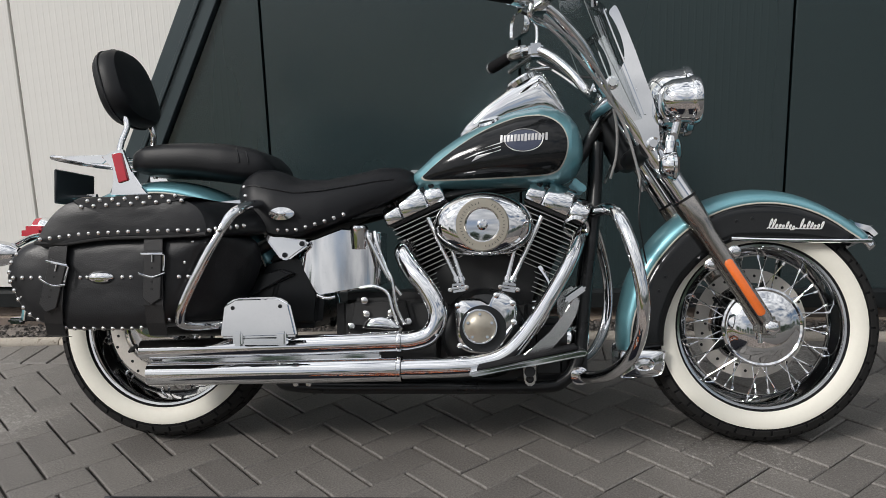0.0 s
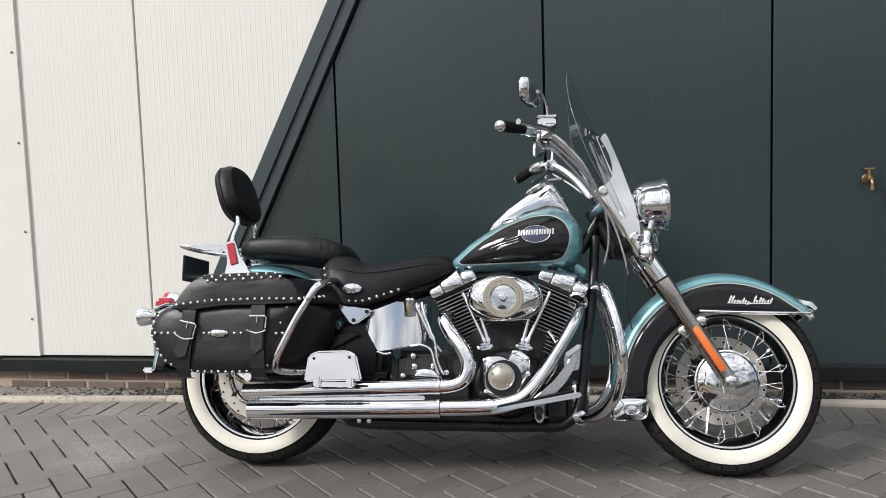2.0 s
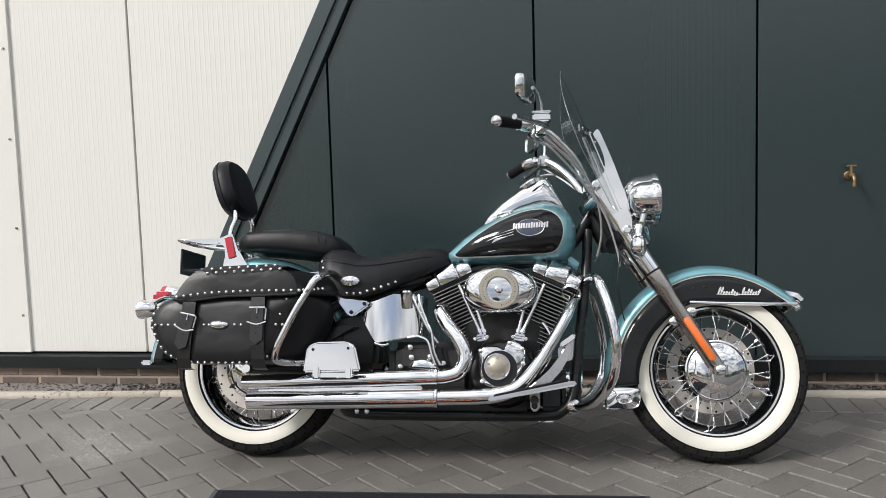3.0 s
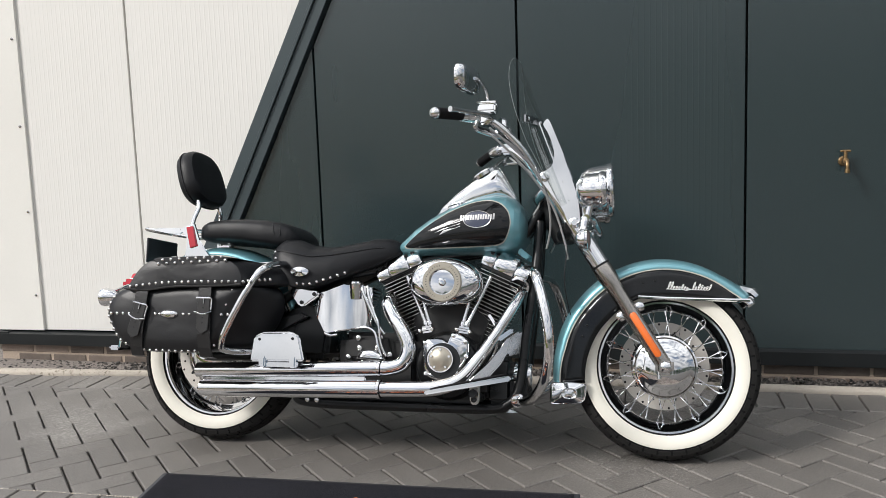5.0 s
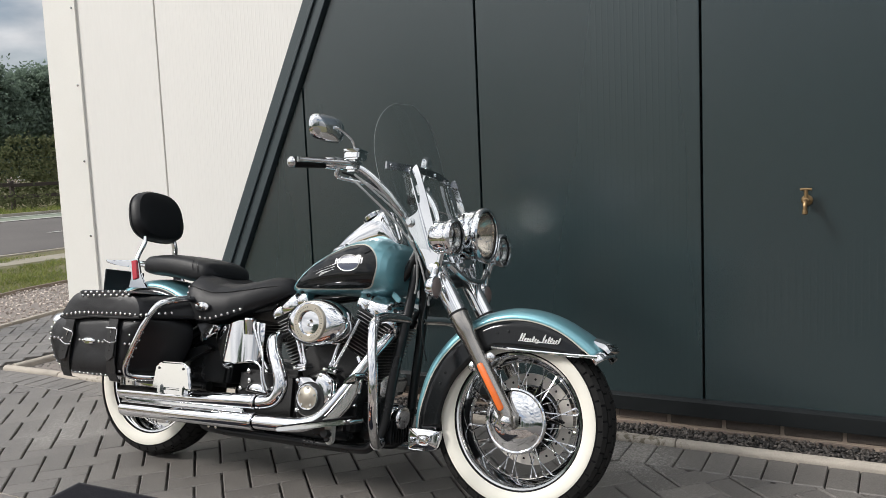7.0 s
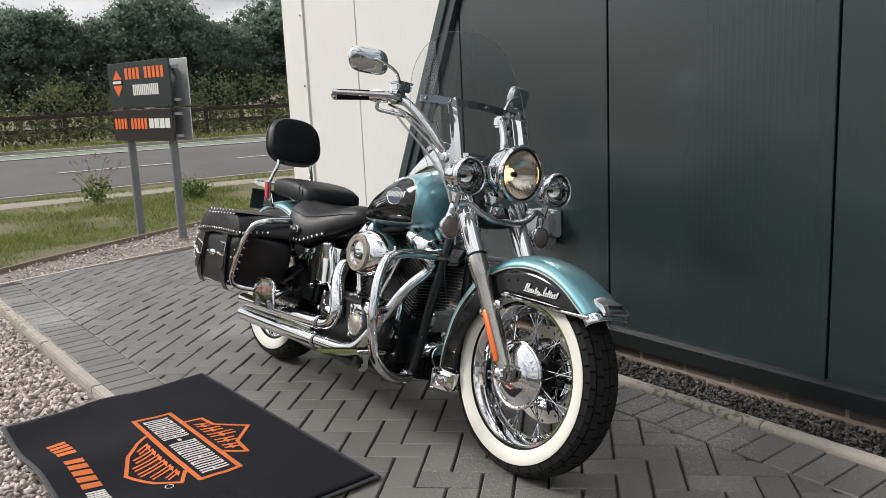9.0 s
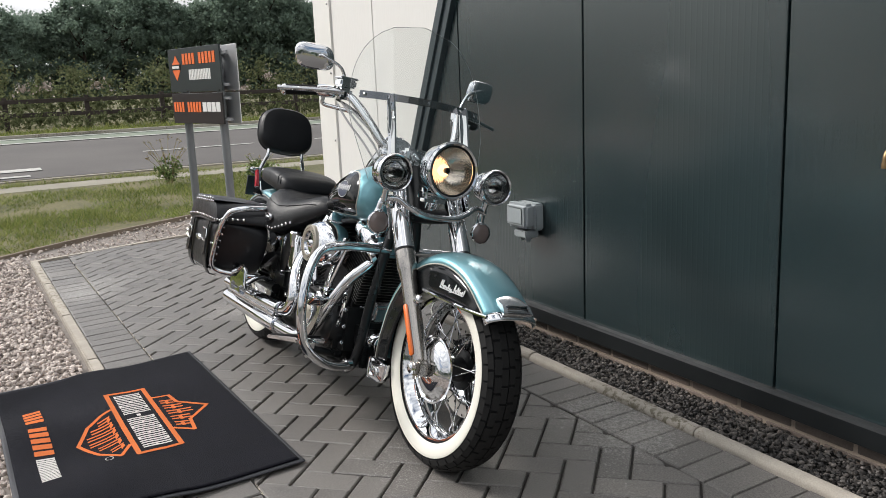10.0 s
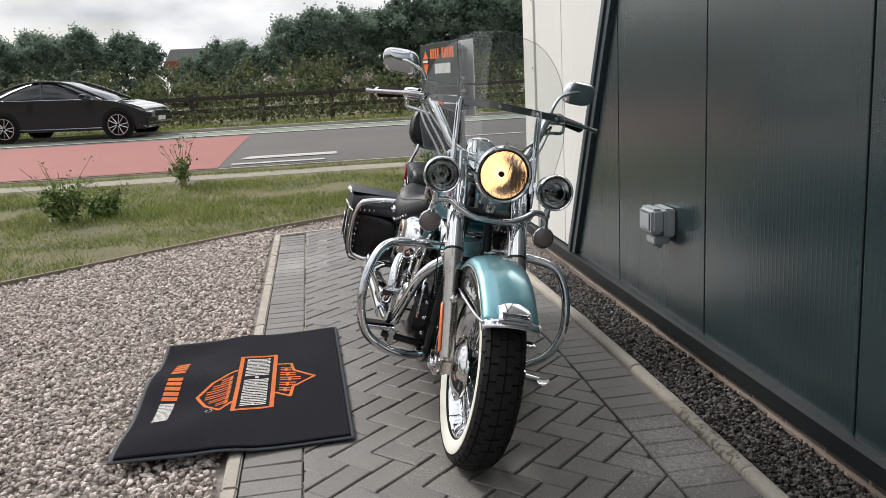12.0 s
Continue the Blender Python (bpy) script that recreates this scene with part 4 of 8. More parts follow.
def on_fork(d, y, off=0.0):
    """A point d metres down the fork from its top, off metres ahead of its line."""
    q = Vector((0.822, y, 0.945)) + fd * d + Vector((-fd.z, 0, fd.x)) * off
    return (q.x, q.y, q.z)


for s in (-1, 1):
    leg = bp("fork_leg", tube([on_fork(0.358, s * 0.108), on_fork(0.368, s * 0.108), on_fork(0.424, s * 0.108), on_fork(0.438, s * 0.108), on_fork(0.466, s * 0.108), on_fork(0.715, s * 0.108), on_fork(0.748, s * 0.108)], 0.03, 24, straight=True,
                              radii=[0.030, 0.0325, 0.0325, 0.030, 0.0265, 0.0262, 0.0245]), M_FORK, "satin silver fork slider with chrome upper cover")
    bp("fork_cover", tube([on_fork(0.0, s * 0.108), on_fork(0.32, s * 0.108), on_fork(0.360, s * 0.108)], 0.0315, 24, straight=True), M_CHROME, "chrome fork cover", leg)
    bp("fork_seal", lathe([(0.028, 0), (0.0335, 0.002), (0.0335, 0.008), (0.028, 0.010)], 24, on_fork(0.355, s * 0.108), fd), M_SATIN, "", leg)
    bp("axle_clamp", box(FX - 0.032, FX + 0.026, s * 0.085, s * 0.137, FZ - 0.022, FZ + 0.032, 0.012, 3), M_FORK, "", leg)
    bp("axle_nut", lathe([(0.018, 0), (0.018, 0.012), (0.012, 0.016), (0, 0.017)], 6, (FX, s * 0.134, FZ + 0.004), (0, s, 0)), M_CHROME, "", leg)
    bp("clamp_bolt", rod((FX - 0.02, s * 0.112, FZ - 0.036), (FX - 0.02, s * 0.112, FZ + 0.02), 0.007), M_CHROME, "", leg)
    bm = tube([on_fork(0.546, s * 0.1345, 0.002), on_fork(0.552, s * 0.1345, 0.002), on_fork(0.704, s * 0.1345, 0.002), on_fork(0.710, s * 0.1345, 0.002)], 0.0115, 14, straight=True, radii=[0.006, 0.0115, 0.0115, 0.006])
    bmesh.ops.scale(bm, vec=(1, 0.45, 1), space=Matrix.Translation((0, -s * 0.1345, 0)), verts=bm.verts)
    bp("reflector", bm, M_ORLENS, "long orange side reflector", leg)
    bolts("fender_boss", [(0.016, -0.012), (0.016, 0.0), (0.012, 0.003), (0.007, 0.004), (0.006, 0.008), (0, 0.009)], 16, [(1.138, s * 0.110, 0.504), (1.079, s * 0.110, 0.471)], (0, s, 0), M_CHROME, leg)
    bp("brake_caliper_lug", box(1.095, 1.125, s * 0.07, s * 0.118, 0.478, 0.505, 0.006), M_ALU, "", leg)
bp("axle", rod((FX, -0.14, FZ), (FX, 0.14, FZ), 0.011, 16), M_CHROME)
for d in (0.05, 0.20):
    bp("triple_clamp", tube([on_fork(d, -0.125, -0.01), on_fork(d, -0.06, -0.045), on_fork(d, 0.06, -0.045), on_fork(d, 0.125, -0.01)], 0.026, 14), M_SATIN if d > 0.1 else M_CHROME, "")
bp("steering_head", rod((0.800, 0, 0.900), (0.882, 0, 0.735), 0.034, 20), M_SATIN)
bp("front_brake_line", tube([(0.905, -0.12, 0.70), (0.895, -0.135, 0.60), (0.905, -0.13, 0.52), (0.915, -0.12, 0.475)], 0.0022, 6), M_SATIN)

# -- lamps --
ax = Vector((1, 0, 0.02)).normalized()


def lamp(name, c, r, depth, label, bulb_glow):
    body = [(0.0, -depth), (0.45 * r, -0.97 * depth), (0.75 * r, -0.82 * depth), (0.93 * r, -0.55 * depth), (0.985 * r, -0.2 * depth), (r, 0.0), (1.01 * r, 0.001), (1.05 * r, 0.003), (1.075 * r, 0.010), (1.06 * r, 0.019), (1.0 * r, 0.024), (0.93 * r, 0.022), (0.90 * r, 0.014), (0.90 * r, 0.006)]
    o = bp(name, lathe(body, 48, c, ax), M_CHROME, label)
    refl = [(0.925 * r, 0.006), (0.82 * r, -0.14 * depth), (0.62 * r, -0.34 * depth), (0.38 * r, -0.52 * depth), (0.16 * r, -0.60 * depth), (0.0, -0.60 * depth)]
    bp("reflector_bowl", lathe(refl, 48, c, ax), M_REFL if bulb_glow else M_REFLD, "", o)
    bp("lens_gasket", lathe([(0.905 * r, 0.0145), (0.895 * r, 0.0185), (0.865 * r, 0.0175), (0.865 * r, 0.0140)], 48, c, ax, close=True), M_SATIN, "", o)
    if not bulb_glow:
        bp("inner_ring", lathe([(0.66 * r, -0.10 * depth), (0.70 * r, -0.02 * depth), (0.62 * r, -0.02 * depth), (0.58 * r, -0.10 * depth)], 40, c, ax, close=True), M_CHROME, "", o)
    lens = [(0.925 * r, 0.010), (0.75 * r, 0.017), (0.45 * r, 0.023), (0.0, 0.026), (0.0, 0.023), (0.45 * r, 0.020), (0.75 * r, 0.014), (0.925 * r, 0.006)]
    lo = bp("lens", lathe(lens, 48, c, ax), M_LENS, "clear glass lens", o)
    lo.visible_shadow = False
    bp("bulb_shield", lathe([(0.10 * r, -0.30 * depth), (0.115 * r, -0.16 * depth), (0.08 * r, -0.12 * depth), (0, -0.11 * depth)], 16, c, ax), M_SATIN, "", o)
    if bulb_glow:
        bulb = bp("bulb", lathe([(0.12 * r, -0.6 * depth), (0.21 * r, -0.52 * depth), (0.23 * r, -0.40 * depth), (0.16 * r, -0.32 * depth), (0.0, -0.30 * depth)], 20, c, ax), bulb_glow, "warm glowing bulb", o)
    else:
        bp("bulb", lathe([(0.10 * r, -0.6 * depth), (0.14 * r, -0.45 * depth), (0.12 * r, -0.36 * depth), (0.0, -0.34 * depth)], 16, c, ax), M_POL, "", o)
    return o


M_BULB = bpy.data.materials.new("bulb_glow")
M_BULB.use_nodes = True
M_BULB.node_tree.nodes["Principled BSDF"].inputs["Emission Color"].default_value = (1.0, 0.58, 0.28, 1)
M_BULB.node_tree.nodes["Principled BSDF"].inputs["Emission Strength"].default_value = 2.6
head_lamp = lamp("headlight", (1.030, 0.004, 0.912), 0.089, 0.10, "chrome headlight with a warm lit bulb", M_BULB)
bp("headlight_block", box(0.925, 0.985, -0.05, 0.05, 0.80, 0.845, 0.012), M_CHROME, "", head_lamp)
bp("headlight_mount", rod((0.965, 0, 0.84), (0.945, 0, 0.78), 0.02), M_CHROME, "", head_lamp)
for s in (-1, 1):
    a = lamp("spot_lamp", (1.012, s * 0.192, 0.880), 0.057, 0.075, "chrome auxiliary spot lamp", None)
    bp("lamp_stem", rod((0.985, s * 0.192, 0.832), (0.975, s * 0.190, 0.790), 0.011), M_CHROME, "", a)
    sg = bp("turn_signal", lathe([(0.0, -0.030), (0.014, -0.029), (0.025, -0.023), (0.032, -0.010), (0.034, 0.0), (0.037, 0.002), (0.037, 0.009), (0.034, 0.011)], 28, (0.966, s * 0.197, 0.718), ax), M_CHROME, "chrome bullet turn signal with a smoked lens")
    bp("lens", lathe([(0.034, 0.008), (0.028, 0.015), (0.016, 0.019), (0.0, 0.020)], 28, (0.966, s * 0.197, 0.718), ax), M_SMOKE, "smoked amber lens", sg)
    bp("stem", tube([(0.962, s * 0.196, 0.748), (0.963, s * 0.195, 0.760), (0.966, s * 0.192, 0.778), (0.968, s * 0.191, 0.792)], 0.013, 12, radii=[0.016, 0.012, 0.013, 0.010]), M_CHROME, "", sg)
bp("lamp_bar", tube([(0.972, -0.200, 0.790), (0.985, -0.150, 0.800), (1.00, -0.105, 0.775), (1.01, -0.05, 0.757), (1.01, 0.05, 0.757), (1.00, 0.105, 0.775), (0.985, 0.150, 0.800), (0.972, 0.200, 0.790)], 0.0105, 12), M_CHROME, "chrome bar that carries the spot lamps")

# -- windscreen --
rows_f, rows_b = [], []
for i in range(25):
    v = i / 24
    z = 0.845 + 0.545 * v
    wd = 0.80 + 0.2 * min(1, v / 0.35) if v < 0.42 else (max(0.0, 1 - ((v - 0.42) / 0.58) ** 2.3)) ** (1 / 2.3)
    rows_f.append([(0.928 - 0.375 * (z - 0.845) - 0.075 * (u * max(wd, 0.03)) ** 2, 0.262 * u * max(wd, 0.03), z) for u in np.linspace(-1, 1, 21)])
bm = bmesh.new()
gf = [[bm.verts.new(p) for p in r] for r in rows_f]
for a, b in zip(gf, gf[1:]):
    for i in range(20):
        mid = abs(i - 9.5) < 5
        if mid and a[i].co.z < 0.90:
            continue
        bm.faces.new((a[i], a[i + 1], b[i + 1], b[i]))
screen = bp("windscreen", bm, M_SHIELD, "clear acrylic windscreen with chrome brackets")
screen.visible_shadow = False


edge = [r[0] for r in rows_f] + rows_f[-1][1:-1] + [r[-1] for r in rows_f[::-1]]
bp("screen_edge", tube([Vector(p) for p in edge], 0.0009, 6, 1), M_EDGE, "polished edge of the windscreen", screen)


def screen_x(y, z):
    return 0.928 - 0.375 * (z - 0.845) - 0.075 * (y / 0.262) ** 2


bar = [(screen_x(y, 1.128 - 0.15 * y * y) + 0.006, y, 1.128 - 0.15 * y * y) for y in np.linspace(-0.235, 0.235, 13)]
rings = [[(x, y, z - 0.012), (x + 0.006, y, z - 0.012), (x + 0.006, y, z + 0.012), (x, y, z + 0.012)] for x, y, z in bar]
bp("cross_strip", loft(rings), M_STRIP, "brushed steel strip across the windscreen", screen, smooth=False)
bolts("strip_bolt", [(0.007, 0), (0.006, 0.004), (0, 0.005)], 10, [(screen_x(y, 1.128 - 0.15 * y * y) + 0.012, y, 1.128 - 0.15 * y * y) for y in (-0.22, -0.14, 0.0, 0.14, 0.22)], (1, 0, 0), M_CHROME, screen)
for s in (-1, 1):
    out = round_outline([(0.822, 1.118), (0.836, 1.138), (0.847, 1.126), (0.866, 1.080), (0.889, 1.020), (0.911, 0.955), (0.930, 0.900), (0.942, 0.850), (0.947, 0.800), (0.946, 0.772), (0.928, 0.762), (0.910, 0.778), (0.890, 0.825), (0.856, 0.873), (0.828, 0.910), (0.814, 0.932), (0.820, 0.954), (0.846, 0.966), (0.861, 1.000), (0.856, 1.045), (0.840, 1.088)], 4)
    br = bp("bracket", prism(out, s * 0.1395, s * 0.146, 0.002, 1), M_CHROME, "chrome windscreen side bracket", screen)
    strip = [(screen_x(0.143, z) + 0.007, z) for z in (1.128, 1.06, 0.98, 0.90, 0.855)]
    bp("upright_strip", loft([[(x, s * 0.135, z), (x + 0.004, s * 0.135, z), (x + 0.004, s * 0.151, z), (x, s * 0.151, z)] for x, z in strip]), M_CHROME, "chrome upright strip", screen, smooth=False)
    bolts("strip_bolt", [(0.006, 0), (0.005, 0.003), (0, 0.004)], 10, [(screen_x(0.143, z) + 0.011, s * 0.143, z) for z in (1.0, 0.92)], (1, 0, 0), M_CHROME, screen)
    for x, z in ((0.830, 0.938), (0.930, 0.780)):
        bm = lathe([(0.017, 0), (0.017, 0.006), (0.011, 0.008), (0.010, 0.012), (0, 0.012)], 20, (x, s * 0.146, z), (0, s, 0))
        bp("bracket_grommet", bm, M_CHROME, "", screen)
    bolts("rubber_bush", [(0.008, 0.0005), (0.008, 0.009), (0.004, 0.010), (0, 0.010)], 12, [(0.830, s * 0.147, 0.938), (0.930, s * 0.147, 0.780)], (0, s, 0), M_SATIN, screen)

# -- handlebar, controls, mirrors --
GR = [(0.512, 0.392, 1.107), (0.552, 0.332, 1.116), (0.600, 0.268, 1.122), (0.652, 0.228, 1.118), (0.702, 0.200, 1.084), (0.752, 0.170, 1.030), (0.790, 0.135, 0.972), (0.806, 0.090, 0.945), (0.812, 0.05, 0.940), (0.812, 0, 0.940)]
pts = mirrored(GR, -1) + mirrored(GR[-2::-1], 1)
hb = bp("handlebar", tube(pts, 0.0152, 16), M_CHROME, "tall chrome handlebar with black grips")
bp("bar_clamp", box(0.79, 0.84, -0.06, 0.06, 0.925, 0.968, 0.010), M_CHROME, "", hb)
for s in (-1, 1):
    g0, g1 = Vector((0.505, s * 0.400, 1.106)), Vector((0.572, s * 0.300, 1.121))
    gd = (g1 - g0).normalized()
    grip = bp("grip", tube([g0, g0.lerp(g1, 0.05), g0.lerp(g1, 0.95), g1], 0.018, 16, straight=True, radii=[0.016, 0.0185, 0.0175, 0.0175]), M_RUBBER, "black rubber grip with a chrome end", hb)
    bp("grip_end", lathe([(0.0, -0.012), (0.012, -0.010), (0.0185, -0.003), (0.0195, 0.004), (0.018, 0.010)], 18, g0, gd), M_CHROME, "", hb)
    sw = tube([g1, g1.lerp(Vector((0.608, s * 0.262, 1.123)), 0.5), (0.612, s * 0.256, 1.123)], 0.022, 16, straight=True, radii=[0.020, 0.0235, 0.021])
    bp("switch_housing", sw, M_CHROME, "chrome switch housing", hb)
    bp("lever_clamp", box(0.622, 0.668, s * 0.262, s * 0.212, 1.098, 1.140, 0.008), M_CHROME, "", hb)
    bp("lever", tube(mirrored([(0.665, 0.245, 1.122), (0.655, 0.285, 1.121), (0.615, 0.355, 1.114), (0.578, 0.425, 1.106), (0.567, 0.445, 1.104)], s), 0.008, 10, radii=[0.011, 0.010, 0.008, 0.0075, 0.0095]), M_POL, "polished hand lever", hb)
    bp("switch_bracket", tube(mirrored([(0.625, 0.30, 1.100), (0.620, 0.295, 1.075), (0.645, 0.255, 1.068), (0.690, 0.215, 1.062)], s), 0.007, 10), M_CHROME, "", hb)
    mirror_bm = loft([[(x, s * (0.344 + a * 0.067 * k + 0.006 * b), 1.228 + b * 0.0435 * k) for a, b in [(math.copysign(abs(math.cos(q)) ** 0.55, math.cos(q)), math.copysign(abs(math.sin(q)) ** 0.7, math.sin(q))) for q in np.linspace(0, 2 * math.pi, 33)[:-1]]]
                               for x, k in ((0.594, 0.95), (0.589, 1.0), (0.598, 1.0), (0.607, 0.965), (0.613, 0.88), (0.6165, 0.6), (0.618, 0.15))])
    bmesh.ops.rotate(mirror_bm, cent=(0.605, s * 0.344, 1.228), matrix=Matrix.Rotation(s * radians(20), 3, "Z") @ Matrix.Rotation(radians(6), 3, "Y"), verts=mirror_bm.verts)
    mi = bp("mirror", mirror_bm, M_CHROME, "chrome rear-view mirror")
    bp("stem", tube(mirrored([(0.648, 0.235, 1.135), (0.650, 0.240, 1.165), (0.648, 0.262, 1.205), (0.634, 0.318, 1.230), (0.624, 0.335, 1.232)], s), 0.0055, 10), M_CHROME, "", mi)
bp("reservoir", box(0.618, 0.678, -0.265, -0.205, 1.140, 1.168, 0.006), M_CHROME, "chrome brake fluid reservoir", hb)
bp("reservoir_lid", box(0.615, 0.681, -0.268, -0.202, 1.167, 1.175, 0.003), M_CHROME, "", hb)
cables = [
    [(0.655, -0.245, 1.09), (0.72, -0.215, 1.035), (0.80, -0.165, 0.955), (0.838, -0.125, 0.86), (0.845, -0.10, 0.77), (0.83, -0.08, 0.70)],
    [(0.640, -0.250, 1.08), (0.70, -0.235, 1.03), (0.785, -0.18, 0.94), (0.855, -0.14, 0.84), (0.895, -0.12, 0.72), (0.905, -0.115, 0.66)],
    [(0.650, 0.245, 1.09), (0.74, 0.20, 1.02), (0.83, 0.14, 0.92), (0.86, 0.09, 0.80), (0.83, 0.07, 0.70)],
    [(0.655, -0.228, 1.085), (0.735, -0.190, 1.03), (0.80, -0.12, 0.955), (0.81, -0.06, 0.88), (0.78, -0.045, 0.82)],
]
for c in cables:
    bp("cable", tube(c, 0.0038, 8), M_CABLE, "braided steel control cable")
for c in ([(0.66, 0.24, 1.09), (0.75, 0.17, 1.03), (0.86, 0.10, 0.99), (0.90, 0.06, 0.93)], [(0.60, -0.24, 1.1), (0.70, -0.20, 1.06), (0.80, -0.13, 0.97), (0.84, -0.06, 0.90)]):
    bp("cable", tube(c, 0.004, 8), M_SATIN, "black control cable")

# -- tank --
TX = [0.283, 0.300, 0.325, 0.365, 0.42, 0.50, 0.58, 0.65, 0.695, 0.725, 0.745, 0.757, 0.762]
TT = [0.703, 0.722, 0.743, 0.780, 0.818, 0.860, 0.888, 0.900, 0.893, 0.876, 0.851, 0.820, 0.790]
TB = [0.690, 0.684, 0.681, 0.679, 0.678, 0.678, 0.679, 0.681, 0.687, 0.697, 0.712, 0.735, 0.765]
TW = [0.045, 0.075, 0.097, 0.120, 0.140, 0.157, 0.167, 0.170, 0.166, 0.155, 0.138, 0.105, 0.05]


def tank_y(x, z):
    t, b, w = (float(np.interp(x, TX, q)) for q in (TT, TB, TW))
    c, h = b + 0.42 * (t - b), t - b
    q = (z - c) / (0.58 * h if z > c else 0.42 * h)
    return w * max(0.0, 1 - abs(q) ** 2.5) ** (1 / 2.5)


rings = []
for x in sorted(set(TX + list(np.linspace(0.29, 0.755, 34)))):
    t, b, w = (float(np.interp(x, TX, q)) for q in (TT, TB, TW))
    c, h = b + 0.42 * (t - b), t - b
    ring = []
    for q in np.linspace(0, 2 * math.pi, 49)[:-1]:
        cy, cz_ = math.cos(q), math.sin(q)
        y = w * math.copysign(abs(cy) ** 0.8, cy)
        z = c + (0.58 if cz_ > 0 else 0.42) * h * math.copysign(abs(cz_) ** 0.8, cz_)
        ring.append((x, y, z))
    rings.append(ring)
tank = bp("fuel_tank", loft(rings), M_TEAL, "teal teardrop fuel tank with black side panels and cream pinstripe")


def tank_patch(outline, lift, s, n=7):
    """A thin skin lying on the tank inside an outline in x, z."""
    cx = sum(p[0] for p in outline) / len(outline)
    cz = sum(p[1] for p in outline) / len(outline)
    bm = bmesh.new()
    rings = [[bm.verts.new((cx + (x - cx) * k, s * (tank_y(cx + (x - cx) * k, cz + (z - cz) * k) + lift), cz + (z - cz) * k)) for x, z in outline] for k in np.linspace(1, 0.08, n)]
    for a, b in zip(rings, rings[1:]):
        for i in range(len(a)):
            j = (i + 1) % len(a)
            bm.faces.new((a[i], a[j], b[j], b[i]))
    bm.faces.new(rings[-1])
    return bm


PANEL = round_outline([(0.336, 0.712), (0.401, 0.763), (0.480, 0.814), (0.558, 0.848), (0.616, 0.860), (0.663, 0.855), (0.700, 0.828), (0.714, 0.786), (0.704, 0.740), (0.676, 0.712), (0.595, 0.705), (0.45, 0.701), (0.352, 0.702)], 4)
for s in (-1, 1):
    cx, cz = 0.55, 0.775
    grown = [(cx + (x - cx) * 1.02, cz + (z - cz) * 1.045) for x, z in PANEL]
    bp("tank_pinstripe", tank_patch(grown, 0.0010, s), M_CREAM, "cream pinstripe", tank)
    bp("tank_panel", tank_patch(PANEL, 0.0022, s, 9), M_BLACK, "black gloss tank panel", tank)
    # emblem: silver ring, plain bar and sweep, no lettering
    ring = [(0.603 + 0.048 * math.cos(a), 0.794 + 0.029 * math.sin(a)) for a in np.linspace(0, 2 * math.pi, 25)[:-1]]
    bp("emblem_ring", tube([(x, s * (tank_y(x, z) + 0.003), z) for x, z in ring + ring[:1]], 0.0011, 6, 2), M_SILV, "silver oval tank emblem", tank)
    bp("emblem_field", tank_patch([(0.603 + 0.046 * math.cos(a), 0.794 + 0.027 * math.sin(a)) for a in np.linspace(0, 2 * math.pi, 21)[:-1]], 0.0028, s, 4), M_BLUE, "", tank)
    for i in range(14):
        x0, h = 0.543 + 0.0088 * i, (0.021, 0.017, 0.018, 0.017, 0.018, 0.017, 0.017, 0.021, 0.017, 0.018, 0.017, 0.018, 0.017, 0.021)[i]
        zc = 0.799 + 0.03 * (x0 - 0.55)
        bp("emblem_bar", tank_patch([(x0, zc - h / 2), (x0 + 0.0060, zc - h / 2), (x0 + 0.0074, zc + h / 2), (x0 + 0.0014, zc + h / 2)], 0.0040, s, 2), M_EMBLEM, "", tank)
    for k in range(3):
        z0 = 0.790 - 0.009 * k
        sweep = [(0.425 + 0.022 * k, 0.755 - 0.006 * k), (0.545, z0), (0.545, z0 - 0.0025), (0.482, z0 - 0.0185 + 0.002 * k)]
        bp("emblem_sweep", tank_patch(sweep, 0.0036, s, 3), M_EMBLEM, "", tank)
# dash console
rings = []
for x, zt_, zb_, w in ((0.432, 0.838, 0.82, 0.018), (0.450, 0.862, 0.82, 0.034), (0.50, 0.908, 0.84, 0.042), (0.56, 0.952, 0.86, 0.048), (0.61, 0.982, 0.87, 0.052), (0.642, 0.997, 0.875, 0.055), (0.655, 0.998, 0.875, 0.055), (0.672, 0.975, 0.875, 0.054), (0.70, 0.925, 0.87, 0.05), (0.722, 0.885, 0.85, 0.04)):
    ring = []
    for q in np.linspace(0, 2 * math.pi, 25)[:-1]:
        c0, s0 = math.cos(q), math.sin(q)
        ring.append((x, w * math.copysign(abs(c0) ** 0.6, c0), (zt_ + zb_) / 2 + (zt_ - zb_) / 2 * math.copysign(abs(s0) ** 0.6, s0)))
    rings.append(ring)
dash = bp("dash_console", loft(rings), M_CHROME, "chrome dash console on the tank")
bp("speedometer", lathe([(0.050, 0), (0.052, 0.012), (0.048, 0.018), (0.044, 0.014), (0, 0.014)], 32, (0.605, 0, 0.968), (-0.5, 0, 0.87)), M_CHROME, "", dash)
bp("dial_face", lathe([(0.043, 0.0155), (0, 0.0155)], 28, (0.605, 0, 0.968), (-0.5, 0, 0.87)), M_PLATEB, "dark speedometer dial", dash)
for s in (-1, 1):
    bp("fuel_cap", lathe([(0.032, -0.02), (0.032, 0.010), (0.027, 0.016), (0, 0.018)], 28, (0.515, s * 0.082, 0.846), (-0.30, s * 0.35, 0.9)), M_CHROME, "chrome fuel cap", tank)
    bp("tank_bracket", prism([(0.738, 0.705), (0.770, 0.680), (0.766, 0.667), (0.753, 0.667), (0.728, 0.688)], s * 0.060, s * 0.072, 0.003), M_TEAL, "", tank)

